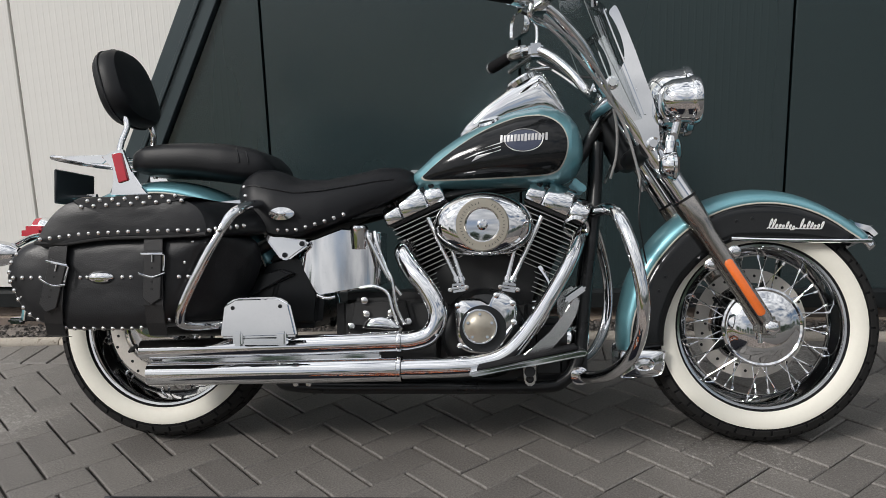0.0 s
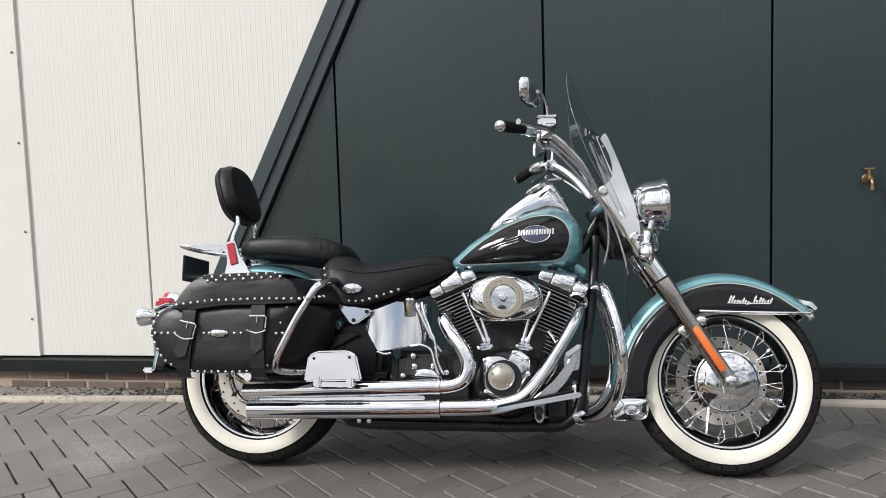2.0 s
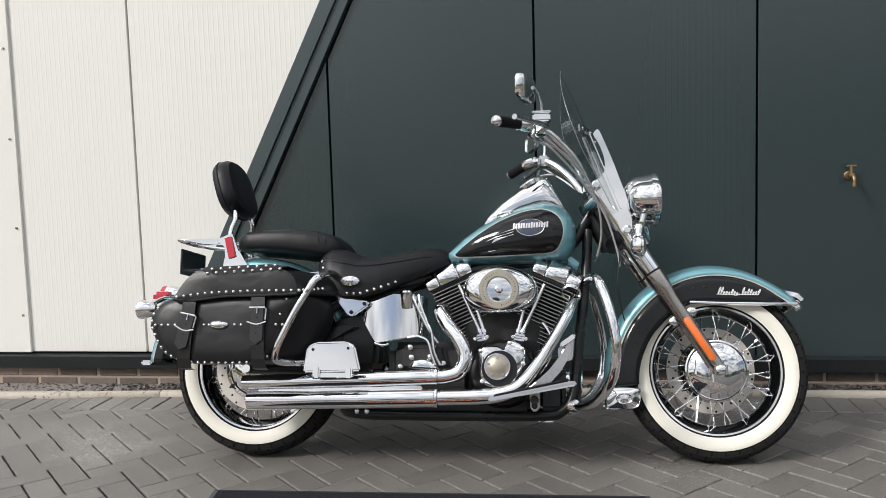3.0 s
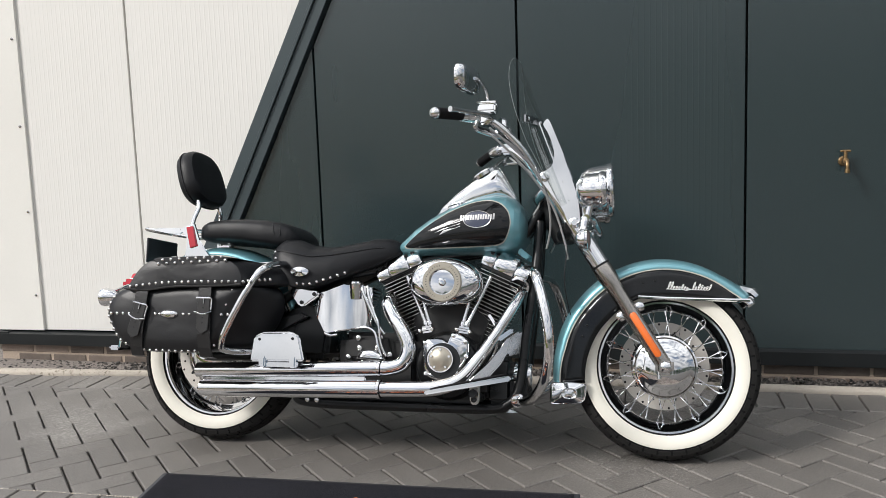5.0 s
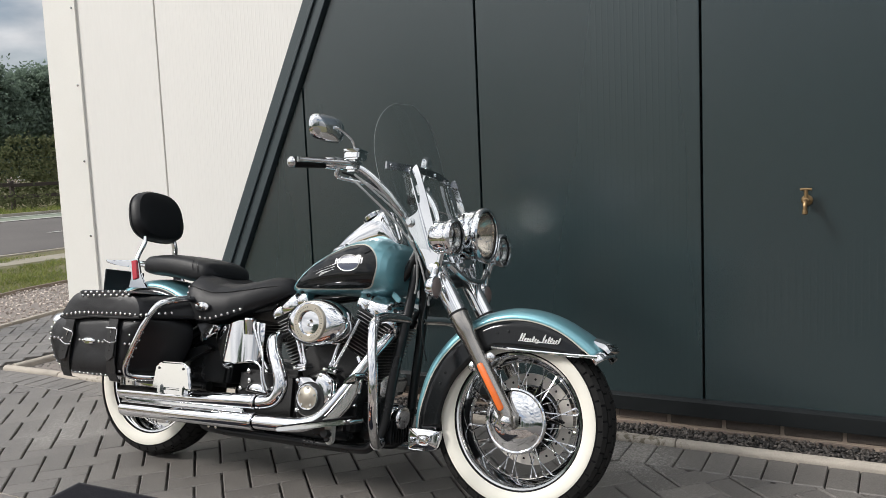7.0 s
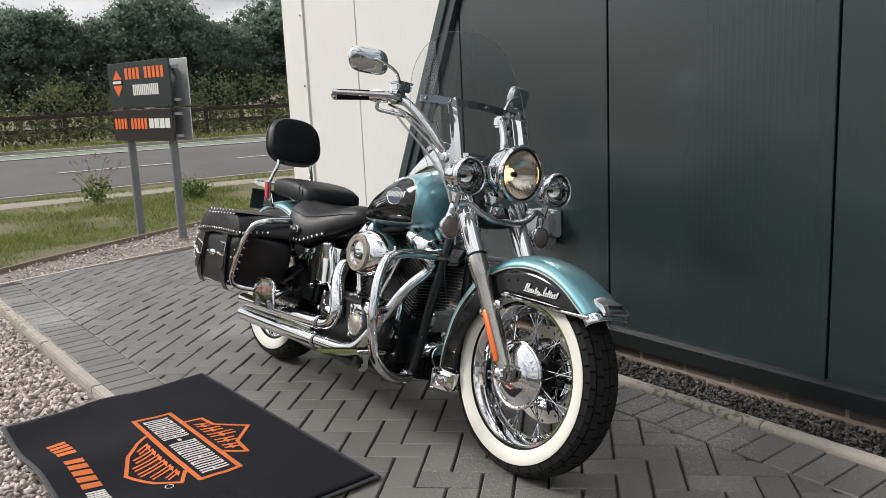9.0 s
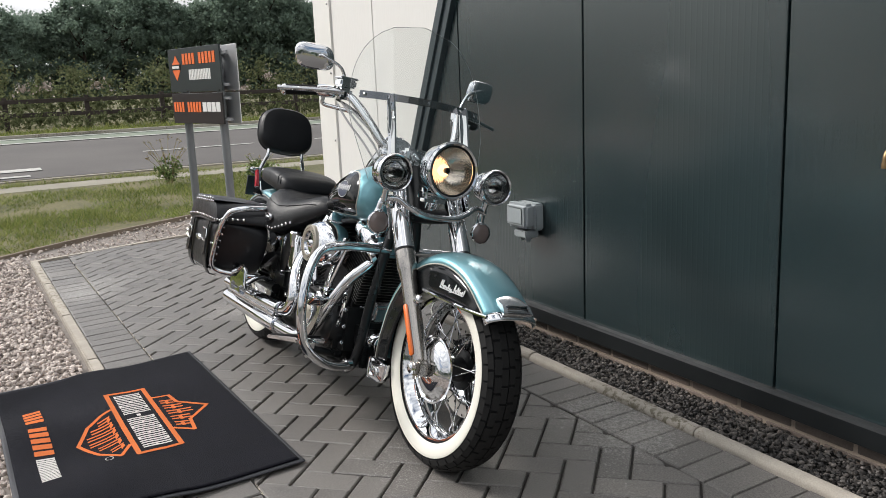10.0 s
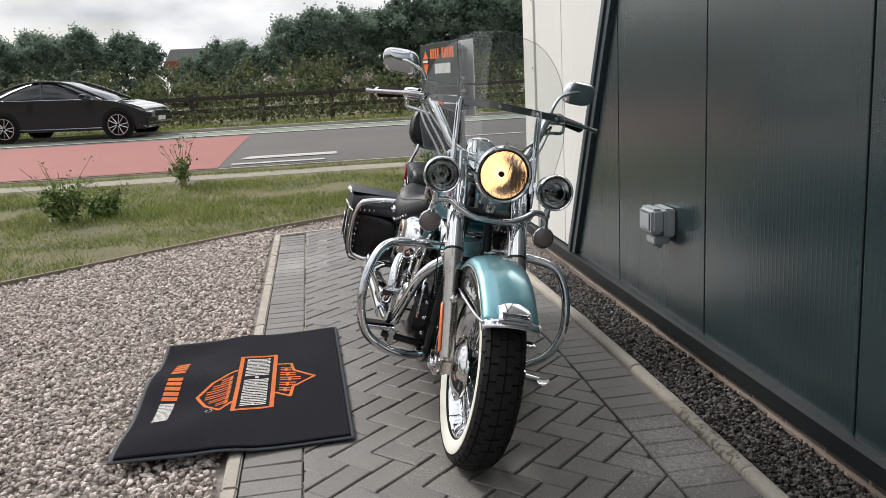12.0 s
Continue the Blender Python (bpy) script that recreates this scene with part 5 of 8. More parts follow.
# -- seats --
SX = [-0.150, -0.135, -0.10, -0.05, 0.01, 0.08, 0.15, 0.22, 0.275, 0.305, 0.318]
ST = [0.690, 0.722, 0.742, 0.732, 0.708, 0.708, 0.722, 0.740, 0.740, 0.728, 0.705]
SB = [0.655, 0.625, 0.590, 0.553, 0.552, 0.576, 0.604, 0.634, 0.662, 0.678, 0.684]
SW = [0.150, 0.175, 0.196, 0.205, 0.202, 0.188, 0.165, 0.138, 0.115, 0.098, 0.080]
rings = []
for x in np.linspace(-0.150, 0.318, 40):
    t, b, w = (float(np.interp(x, SX, q)) for q in (ST, SB, SW))
    half = [(w * 0.93, b), (w * 0.985, b + 0.008), (w * 1.0, b + 0.25 * (t - b)), (w * 0.985, b + 0.52 * (t - b)), (w * 0.90, b + 0.76 * (t - b)), (w * 0.74, b + 0.92 * (t - b)), (w * 0.52, t), (w * 0.25, t - 0.004), (0, t - 0.006)]
    rings.append([(x, -y, z) for y, z in half] + [(x, y, z) for y, z in half[-2::-1]])
seat = bp("rider_seat", loft(rings), M_VINYL, "black studded rider seat with side skirts")


def seat_side(x, q):
    t, b, w = (float(np.interp(x, SX, k)) for k in (ST, SB, SW))
    return w * float(np.interp(q, [0, 0.1, 0.25, 0.52, 0.76], [0.94, 0.985, 1.0, 0.985, 0.90])), b + q * (t - b)


for s in (-1, 1):
    pts = [(x, s * (seat_side(x, 0.62 + 0.12 * math.sin((x + 0.13) * 9))[0] + 0.0015), seat_side(x, 0.62 + 0.12 * math.sin((x + 0.13) * 9))[1]) for x in np.linspace(-0.13, 0.26, 16)]
    bp("seam", tube(pts, 0.0016, 5, 2), M_LEATHER, "", seat)
stud = mesh_of("stud", lathe([(0.0062, -0.001), (0.0058, 0.0015), (0.0038, 0.0036), (0, 0.0045)], 10), M_POL)
stud_left = mesh_of("stud", lathe([(0.0062, -0.001), (0.0058, 0.0015), (0.0038, 0.0036), (0, 0.0045)], 10, axis=(0, 1, 0)), M_POL)


def put_stud(parent, x, y, z):
    return lug("stud", stud if y < 0 else stud_left, parent, Matrix.Translation((x, y, z)))


for s in (-1, 1):
    for x, q in [(-0.128, 0.62), (-0.121, 0.42), (-0.112, 0.30), (-0.100, 0.18), (-0.086, 0.10), (-0.062, 0.06)]:
        y, z = seat_side(x, q)
        put_stud(seat, x, s * y, z)
    for i in range(8):
        x = -0.030 + 0.0235 * i
        y, z = seat_side(x, 0.105)
        put_stud(seat, x, s * y, z)
    ob = lathe([(0.034, -0.006), (0.034, 0.003), (0.032, 0.005), (0.013, 0.0065), (0.011, 0.011), (0, 0.013)], 24, (0, 0, 0), (0, s, 0))
    bmesh.ops.scale(ob, vec=(1, 1, 0.52), verts=ob.verts)
    bmesh.ops.translate(ob, vec=(-0.017, s * (seat_side(-0.017, 0.30)[0] + 0.006), 0.612), verts=ob.verts)
    bp("concho", ob, M_CHROME, "oval chrome concho", seat)

PX = [-0.478, -0.464, -0.43, -0.36, -0.28, -0.20, -0.14, -0.10, -0.080, -0.066]
PT = [0.778, 0.801, 0.813, 0.818, 0.818, 0.813, 0.802, 0.787, 0.768, 0.746]
PB = [0.744, 0.738, 0.733, 0.729, 0.722, 0.710, 0.702, 0.706, 0.716, 0.729]
PW = [0.075, 0.100, 0.120, 0.133, 0.140, 0.142, 0.138, 0.130, 0.114, 0.085]
rings = []
for x in np.linspace(PX[0], PX[-1], 36):
    t, b, w = (float(np.interp(x, PX, q)) for q in (PT, PB, PW))
    ring = []
    for q in np.linspace(0, 2 * math.pi, 33)[:-1]:
        c0, s0 = math.cos(q), math.sin(q)
        ring.append((x, w * math.copysign(abs(c0) ** 0.5, c0), (t + b) / 2 + (t - b) / 2 * math.copysign(abs(s0) ** 0.5, s0)))
    rings.append(ring)
pill = bp("pillion_seat", loft(rings), M_VINYL, "black padded pillion seat")
for x in (-0.128, -0.152):
    t, b, w = (float(np.interp(x, PX, q)) for q in (PT, PB, PW))
    pts = [(x - 0.02 * math.sin(q), (w + 0.001) * math.copysign(abs(math.cos(q)) ** 0.5, math.cos(q)), (t + b) / 2 + ((t - b) / 2 + 0.001) * math.copysign(abs(math.sin(q)) ** 0.5, math.sin(q))) for q in np.linspace(0, math.pi, 20)]
    bp("seam", tube(pts, 0.0022, 6, 2), M_LEATHER, "", pill)

# backrest with posts and rack
pad_m = Matrix.Translation((-0.527, 0, 0.985)) @ Matrix.Rotation(radians(-17), 4, "Y")
rings = []
for d, k in ((-0.036, 0.72), (-0.034, 0.90), (-0.022, 0.985), (0.0, 1.0), (0.018, 0.985), (0.032, 0.90), (0.038, 0.72), (0.040, 0.4)):
    ring = []
    for q in np.linspace(0, 2 * math.pi, 41)[:-1]:
        c0, s0 = math.cos(q), math.sin(q)
        y = 0.134 * math.copysign(abs(c0) ** 0.72, c0)
        z = 0.110 * math.copysign(abs(s0) ** 0.72, s0)
        y *= 1.0 + 0.10 * (0.5 - z / 0.22) - 0.06
        k2 = 1 - (1 - k) * 0.9
        ring.append(pad_m @ Vector((d, y * k2, z * k2)))
    rings.append(ring)
pad = bp("backrest", loft(rings), M_VINYL, "black padded backrest on chrome posts")
pts = [pad_m @ Vector((-0.012, 0.1345 * math.copysign(abs(math.cos(q)) ** 0.72, math.cos(q)) * (0.94 + 0.10 * (0.5 - 0.5 * math.sin(q))), 0.1105 * math.copysign(abs(math.sin(q)) ** 0.72, math.sin(q)))) for q in np.linspace(0, 2 * math.pi, 41)]
bp("piping", tube(pts, 0.0025, 6, 1), M_LEATHER, "", pad)
for s in (-1, 1):
    bp("backrest_post", tube(mirrored([(-0.498, 0.080, 0.900), (-0.488, 0.085, 0.865), (-0.497, 0.100, 0.820), (-0.498, 0.112, 0.78), (-0.495, 0.116, 0.74)], s), 0.0085, 10), M_CHROME, "flat chrome backrest post", pad)
    pl = bp("side_plate", prism([(-0.505, 0.795), (-0.482, 0.800), (-0.462, 0.735), (-0.435, 0.695), (-0.410, 0.675), (-0.520, 0.675), (-0.507, 0.715), (-0.510, 0.75), (-0.535, 0.772), (-0.545, 0.780)], s * 0.112, s * 0.121, 0.0025, 1), M_CHROME, "chrome side plate with a red reflector")
    bp("side_reflector", prism([(-0.513, 0.785), (-0.486, 0.789), (-0.466, 0.714), (-0.493, 0.706)], s * 0.1205, s * 0.128, 0.002, 1), M_REDLENS, "red side reflector", pl)
rack_pts = [(-0.515, 0.108, 0.785), (-0.56, 0.105, 0.772), (-0.63, 0.100, 0.775), (-0.70, 0.085, 0.785), (-0.712, 0.06, 0.786), (-0.714, 0, 0.786)]
rack = bp("luggage_rack", tube(mirrored(rack_pts, -1) + mirrored(rack_pts[-2::-1], 1), 0.0075, 10), M_CHROME, "chrome luggage rack behind the backrest")
for y in (-0.05, 0.0, 0.05):
    bp("rack_bar", box(-0.712, -0.52, y - 0.012, y + 0.012, 0.785, 0.792, 0.002, 1), M_CHROME, "", rack)
for s in (-1, 1):
    bp("rack_web", prism([(-0.52, 0.782), (-0.545, 0.760), (-0.60, 0.765), (-0.68, 0.780), (-0.60, 0.784)], s * 0.108, s * 0.114, 0.001, 1), M_CHROME, "", rack)
bp("number_plate", box(-0.690, -0.682, -0.105, 0.105, 0.655, 0.750, 0.003, 1), M_PLATEB, "dark back of the number plate")
bp("plate_bracket", rod((-0.684, 0, 0.68), (-0.62, 0, 0.68), 0.008), M_CHROME)
tl = bp("tail_lamp", lathe([(0.0, -0.05), (0.030, -0.045), (0.037, -0.02), (0.038, 0.0), (0.036, 0.012)], 24, (-0.770, 0, 0.585), (-1, 0, 0.1)), M_CHROME, "chrome tail lamp with red lens")
bp("lens", lathe([(0.036, 0.010), (0.034, 0.030), (0.022, 0.038), (0, 0.040)], 24, (-0.770, 0, 0.585), (-1, 0, 0.1)), M_REDLENS, "red lens", tl)
bp("tail_lamp_wing", box(-0.81, -0.74, -0.075, 0.0, 0.555, 0.595, 0.012), M_REDLENS, "red lens", tl)
for s in (-1, 1):
    rs = bp("turn_signal", lathe([(0.0, -0.055), (0.014, -0.052), (0.026, -0.035), (0.032, -0.01), (0.034, 0.0), (0.032, 0.010), (0.02, 0.018), (0, 0.020)], 24, (-0.757, s * 0.240, 0.517), (-1, 0, 0)), M_CHROME, "chrome bullet turn signal")
    bp("stem", tube(mirrored([(-0.72, 0.245, 0.535), (-0.71, 0.17, 0.56), (-0.72, 0.06, 0.565)], s), 0.009, 10), M_CHROME, "", rs)

# -- saddlebags --
BODY = round_outline([(-0.672, 0.452), (-0.660, 0.505), (-0.604, 0.545), (-0.45, 0.560), (-0.25, 0.562), (-0.11, 0.556), (-0.078, 0.50), (-0.100, 0.425), (-0.160, 0.355), (-0.215, 0.333), (-0.305, 0.327), (-0.42, 0.326), (-0.530, 0.330), (-0.622, 0.366)], 5)
LID = round_outline([(-0.582, 0.541), (-0.545, 0.598), (-0.505, 0.632), (-0.46, 0.641), (-0.35, 0.646), (-0.246, 0.648), (-0.125, 0.640), (-0.074, 0.616), (-0.048, 0.572), (-0.09, 0.559), (-0.25, 0.551), (-0.398, 0.549), (-0.50, 0.534), (-0.555, 0.528)], 5)
BODY_OUT = round_outline([(-0.674, 0.455), (-0.662, 0.505), (-0.604, 0.545), (-0.45, 0.560), (-0.25, 0.562), (-0.140, 0.556), (-0.170, 0.50), (-0.205, 0.425), (-0.240, 0.355), (-0.265, 0.335), (-0.33, 0.327), (-0.42, 0.326), (-0.530, 0.330), (-0.622, 0.366)], 5)
LID_OUT = round_outline([(-0.582, 0.541), (-0.545, 0.598), (-0.505, 0.632), (-0.46, 0.641), (-0.35, 0.646), (-0.27, 0.647), (-0.195, 0.638), (-0.155, 0.610), (-0.142, 0.562), (-0.17, 0.550), (-0.25, 0.551), (-0.398, 0.549), (-0.50, 0.534), (-0.555, 0.528)], 5)


def tapered(inner, outer, steps):
    """A stuffed shape whose outline changes on its way out; steps of (y, scale, share of the outer outline)."""
    rings = []
    for y, k, t in steps:
        o = [(a[0] + (b[0] - a[0]) * t, a[1] + (b[1] - a[1]) * t) for a, b in zip(inner, outer)]
        cx, cz = sum(p[0] for p in o) / len(o), sum(p[1] for p in o) / len(o)
        rings.append([(cx + (x - cx) * k, y, cz + (z - cz) * k) for x, z in o])
    return loft(rings)



def narrow(y):
    return y if y < 0.2 else 0.2 + (y - 0.2) * 0.84


for s in (-1, 1):
    bag = bp("saddlebag", tapered(BODY, BODY_OUT, [(s * 0.165, 0.90, 0), (s * 0.175, 0.985, 0), (s * 0.20, 1.0, 0), (s * 0.28, 1.0, 0.42), (s * 0.350, 1.0, 0.9), (s * 0.374, 0.985, 1), (s * 0.391, 0.94, 1), (s * 0.401, 0.84, 1), (s * 0.406, 0.6, 1), (s * 0.407, 0.25, 1)]), M_LEATHER, "black studded leather saddlebag with two buckled straps")
    bp("lid", tapered(LID, LID_OUT, [(s * 0.160, 0.93, 0), (s * 0.175, 1.0, 0), (s * 0.28, 1.0, 0.5), (s * 0.380, 1.006, 0.95), (s * 0.408, 0.995, 1), (s * 0.420, 0.965, 1), (s * 0.426, 0.86, 1), (s * 0.428, 0.4, 1)]), M_LEATHER, "black leather bag lid", bag)
    flap = prism([(-0.478, 0.640), (-0.462, 0.626), (-0.40, 0.617), (-0.30, 0.624), (-0.20, 0.641), (-0.175, 0.645), (-0.246, 0.653), (-0.46, 0.647)], s * 0.20, s * 0.4275, 0.003, 1)
    bp("lid_trim", flap, M_LEATHER, "", bag)
    lip_x = np.linspace(-0.575, -0.150, 12)
    bp("lid_edge", tube([(x, s * 0.4215, float(np.interp(x, [-0.58, -0.50, -0.398, -0.25, -0.15], [0.541, 0.537, 0.550, 0.552, 0.557]))) for x in lip_x], 0.0048, 8, 3), M_STRAP, "", bag)
    for i in range(19):
        x = -0.560 + 0.0245 * i
        put_stud(bag, x, s * (0.4245 - 0.010 * max(0, (i - 15) / 3)), float(np.interp(x, [-0.56, -0.45, -0.3, -0.12], [0.548, 0.561, 0.566, 0.566])))
    for i in range(5):
        k = (i + 0.6) / 5
        put_stud(bag, -0.140 + 0.052 * k, s * (0.412 - 0.120 * k), 0.568 + 0.012 * k)
    for i in range(17):
        put_stud(bag, -0.455 + 0.0155 * i, s * 0.4275, 0.6255 + 0.0125 * (i % 2) + 0.0007 * i)
    ocx, ocz = sum(p[0] for p in BODY_OUT) / len(BODY_OUT), sum(p[1] for p in BODY_OUT) / len(BODY_OUT)
    way = [p for p in BODY_OUT if p[1] < 0.53 and p[0] < -0.24]
    way.sort(key=lambda p: math.atan2(p[0] - ocx, p[1] - ocz) % (2 * math.pi), reverse=True)
    dist = np.cumsum([0] + [math.dist(a, b) for a, b in zip(way, way[1:])])
    for d in np.arange(0.008, dist[-1], 0.0255):
        x, z = (float(np.interp(d, dist, [p[k] for p in way])) for k in (0, 1))
        put_stud(bag, ocx + (x - ocx) * 0.945, s * 0.3895, ocz + (z - ocz) * 0.945)
    for x in (-0.640, -0.617, -0.594, -0.570, -0.468, -0.450, -0.362, -0.340, -0.222, -0.200, -0.178):
        put_stud(bag, x, s * (0.4065 if -0.56 < x < -0.2 else 0.403), 0.456)
    for z in (0.54, 0.515, 0.49):
        put_stud(bag, -0.190 - 0.4 * (0.54 - z), s * 0.397, z)
    for i in range(6):
        put_stud(bag, -0.150 - 0.0145 * i, s * 0.376, 0.535 - 0.031 * i)
    for x0 in (-0.514, -0.280):
        lean = 0.012 if x0 < -0.4 else 0.0
        st = bp("strap", loft([[(x0 - 0.023 - lean * k, s * y, z), (x0 + 0.023 - lean * k, s * y, z), (x0 + 0.023 - lean * k, s * (y + 0.005), z), (x0 - 0.023 - lean * k, s * (y + 0.005), z)]
                               for y, z, k in ((0.414, 0.556, 0), (0.4165, 0.52, 0.3), (0.4175, 0.46, 0.8), (0.414, 0.39, 1.4), (0.402, 0.345, 1.8), (0.380, 0.314, 2.0), (0.345, 0.308, 2.0))]), M_STRAP, "black leather strap with a chrome buckle", bag, smooth=False)
        zc = 0.470 if lean else 0.490
        x, tilt = x0 - lean * 0.6, radians(14 if lean else 2)

        def at(a, b, y):
            return (x + a * math.cos(tilt) + b * math.sin(tilt), s * y, zc - a * math.sin(tilt) + b * math.cos(tilt))

        fr = [(-0.028, 0.020), (0.025, 0.022), (0.029, 0.018), (0.029, -0.018)]
        bp("buckle", tube([at(a, b, 0.4285) for a, b in fr], 0.0030, 8, straight=True), M_CHROME, "chrome buckle", bag)
        bp("keeper", tube([at(a, b, 0.4275) for a, b in ((-0.033, -0.026), (0.000, -0.034), (0.032, -0.024))], 0.0026, 8), M_CHROME, "chrome strap keeper", bag)
        bp("buckle_pin", rod(at(0, 0.021, 0.430), at(0, 0.002, 0.429), 0.0022), M_CHROME, "", bag)
        end = [at(a, b, 0.4135) for a, b in ((-0.022, 0.028), (0.022, 0.028), (0.022, -0.085), (0.0, -0.100), (-0.022, -0.085))]
        bp("strap_end", prism([(p[0], p[2]) for p in end], s * 0.4222, s * 0.4268, 0.0015, 1), M_STRAP, "", bag, smooth=False)
        bolts("strap_hole", [(0, 0.0005), (0.003, 0.0005), (0.003, -0.002)], 8, [at(0, b, 0.4272) for b in (-0.012, -0.045, -0.062)], (0, s, 0), M_GAP, bag)
    ob = lathe([(0.033, 0), (0.031, 0.004), (0.024, 0.008), (0.010, 0.009), (0, 0.011)], 24, (0, 0, 0), (0, s, 0))
    bmesh.ops.scale(ob, vec=(1, 1, 0.45), verts=ob.verts)
    bmesh.ops.translate(ob, vec=(-0.416, s * 0.4085, 0.456), verts=ob.verts)
    bp("concho", ob, M_CHROME, "oval chrome concho", bag)
    guard = bp("bag_guard", tube(mirrored([(-0.078, 0.17, 0.640), (-0.080, 0.26, 0.634), (-0.086, 0.335, 0.622), (-0.104, 0.378, 0.600), (-0.140, 0.398, 0.535), (-0.192, 0.398, 0.440), (-0.226, 0.388, 0.368), (-0.226, 0.35, 0.338), (-0.175, 0.26, 0.332), (-0.13, 0.17, 0.335)], s), 0.0125, 14), M_CHROME, "chrome guard rail round the saddlebag")
    # both bags sit close to the wheel
    for o in [bag, guard] + list(bag.children):
        if o.location.length > 0.01:
            o.location.y = s * narrow(abs(o.location.y))
        else:
            for v in o.data.vertices:
                v.co.y = s * narrow(abs(v.co.y))

# -- engine --
eng = bp("crankcase", lathe([(0.0, 0.145), (0.085, 0.145), (0.105, 0.135), (0.118, 0.10), (0.118, -0.10), (0.105, -0.13), (0.0, -0.13)], 40, (0.50, 0, 0.295)), M_SATIN, "black crankcase of a V-twin engine")
bp("cylinder_base", prism([(0.352, 0.455), (0.385, 0.36), (0.615, 0.36), (0.648, 0.455), (0.60, 0.50), (0.50, 0.525), (0.40, 0.50)], -0.088, 0.088, 0.012, 2), M_CRINKLE, "", eng)
bp("case_block", box(0.39, 0.63, -0.12, 0.12, 0.18, 0.40, 0.03, 3), M_CRINKLE, "", eng)
cam_out = round_outline([(0.421, 0.361), (0.432, 0.384), (0.457, 0.390), (0.488, 0.389), (0.512, 0.378), (0.523, 0.401), (0.541, 0.409), (0.573, 0.390), (0.582, 0.367), (0.578, 0.325), (0.557, 0.288), (0.525, 0.253), (0.480, 0.248), (0.443, 0.258), (0.427, 0.287), (0.424, 0.324)], 4)
bp("cam_cover", pillow(cam_out, [(-0.135, 1.0), (-0.165, 1.0), (-0.174, 0.965), (-0.178, 0.90), (-0.180, 0.5)]), M_CHROME, "chrome cam cover", eng)
bp("timer_recess", lathe([(0.060, 0.179), (0.060, 0.1822), (0.0, 0.1822)], 40, (0.495, 0, 0.314)), M_SATIN, "", eng)
bp("timer_ring", lathe([(0.046, 0.176), (0.046, 0.188), (0.044, 0.192), (0.041, 0.192), (0.039, 0.190)], 40, (0.488, 0, 0.320)), M_CHROME, "chrome ring", eng)
bp("timer_cover", lathe([(0.0395, 0.180), (0.0395, 0.190), (0.026, 0.191), (0.024, 0.1925), (0.0, 0.193)], 40, (0.488, 0, 0.320)), M_TAN, "round tan satin timer cover", eng)
bolts("cover_screw", [(0.0045, 0), (0.004, 0.003), (0, 0.003)], 8, [(0.488 + 0.032 * math.cos(radians(90 + 72 * i)), -0.191, 0.320 + 0.032 * math.sin(radians(90 + 72 * i))) for i in range(5)], (0, -1, 0), M_CHROME, eng)
bolts("cover_bolt", [(0.008, 0), (0.008, 0.006), (0.005, 0.008), (0, 0.008)], 10, [(x, -0.172, z) for x, z in ((0.431, 0.372), (0.530, 0.398), (0.571, 0.378), (0.574, 0.330), (0.436, 0.270), (0.540, 0.275))], (0, -1, 0), M_CHROME, eng)
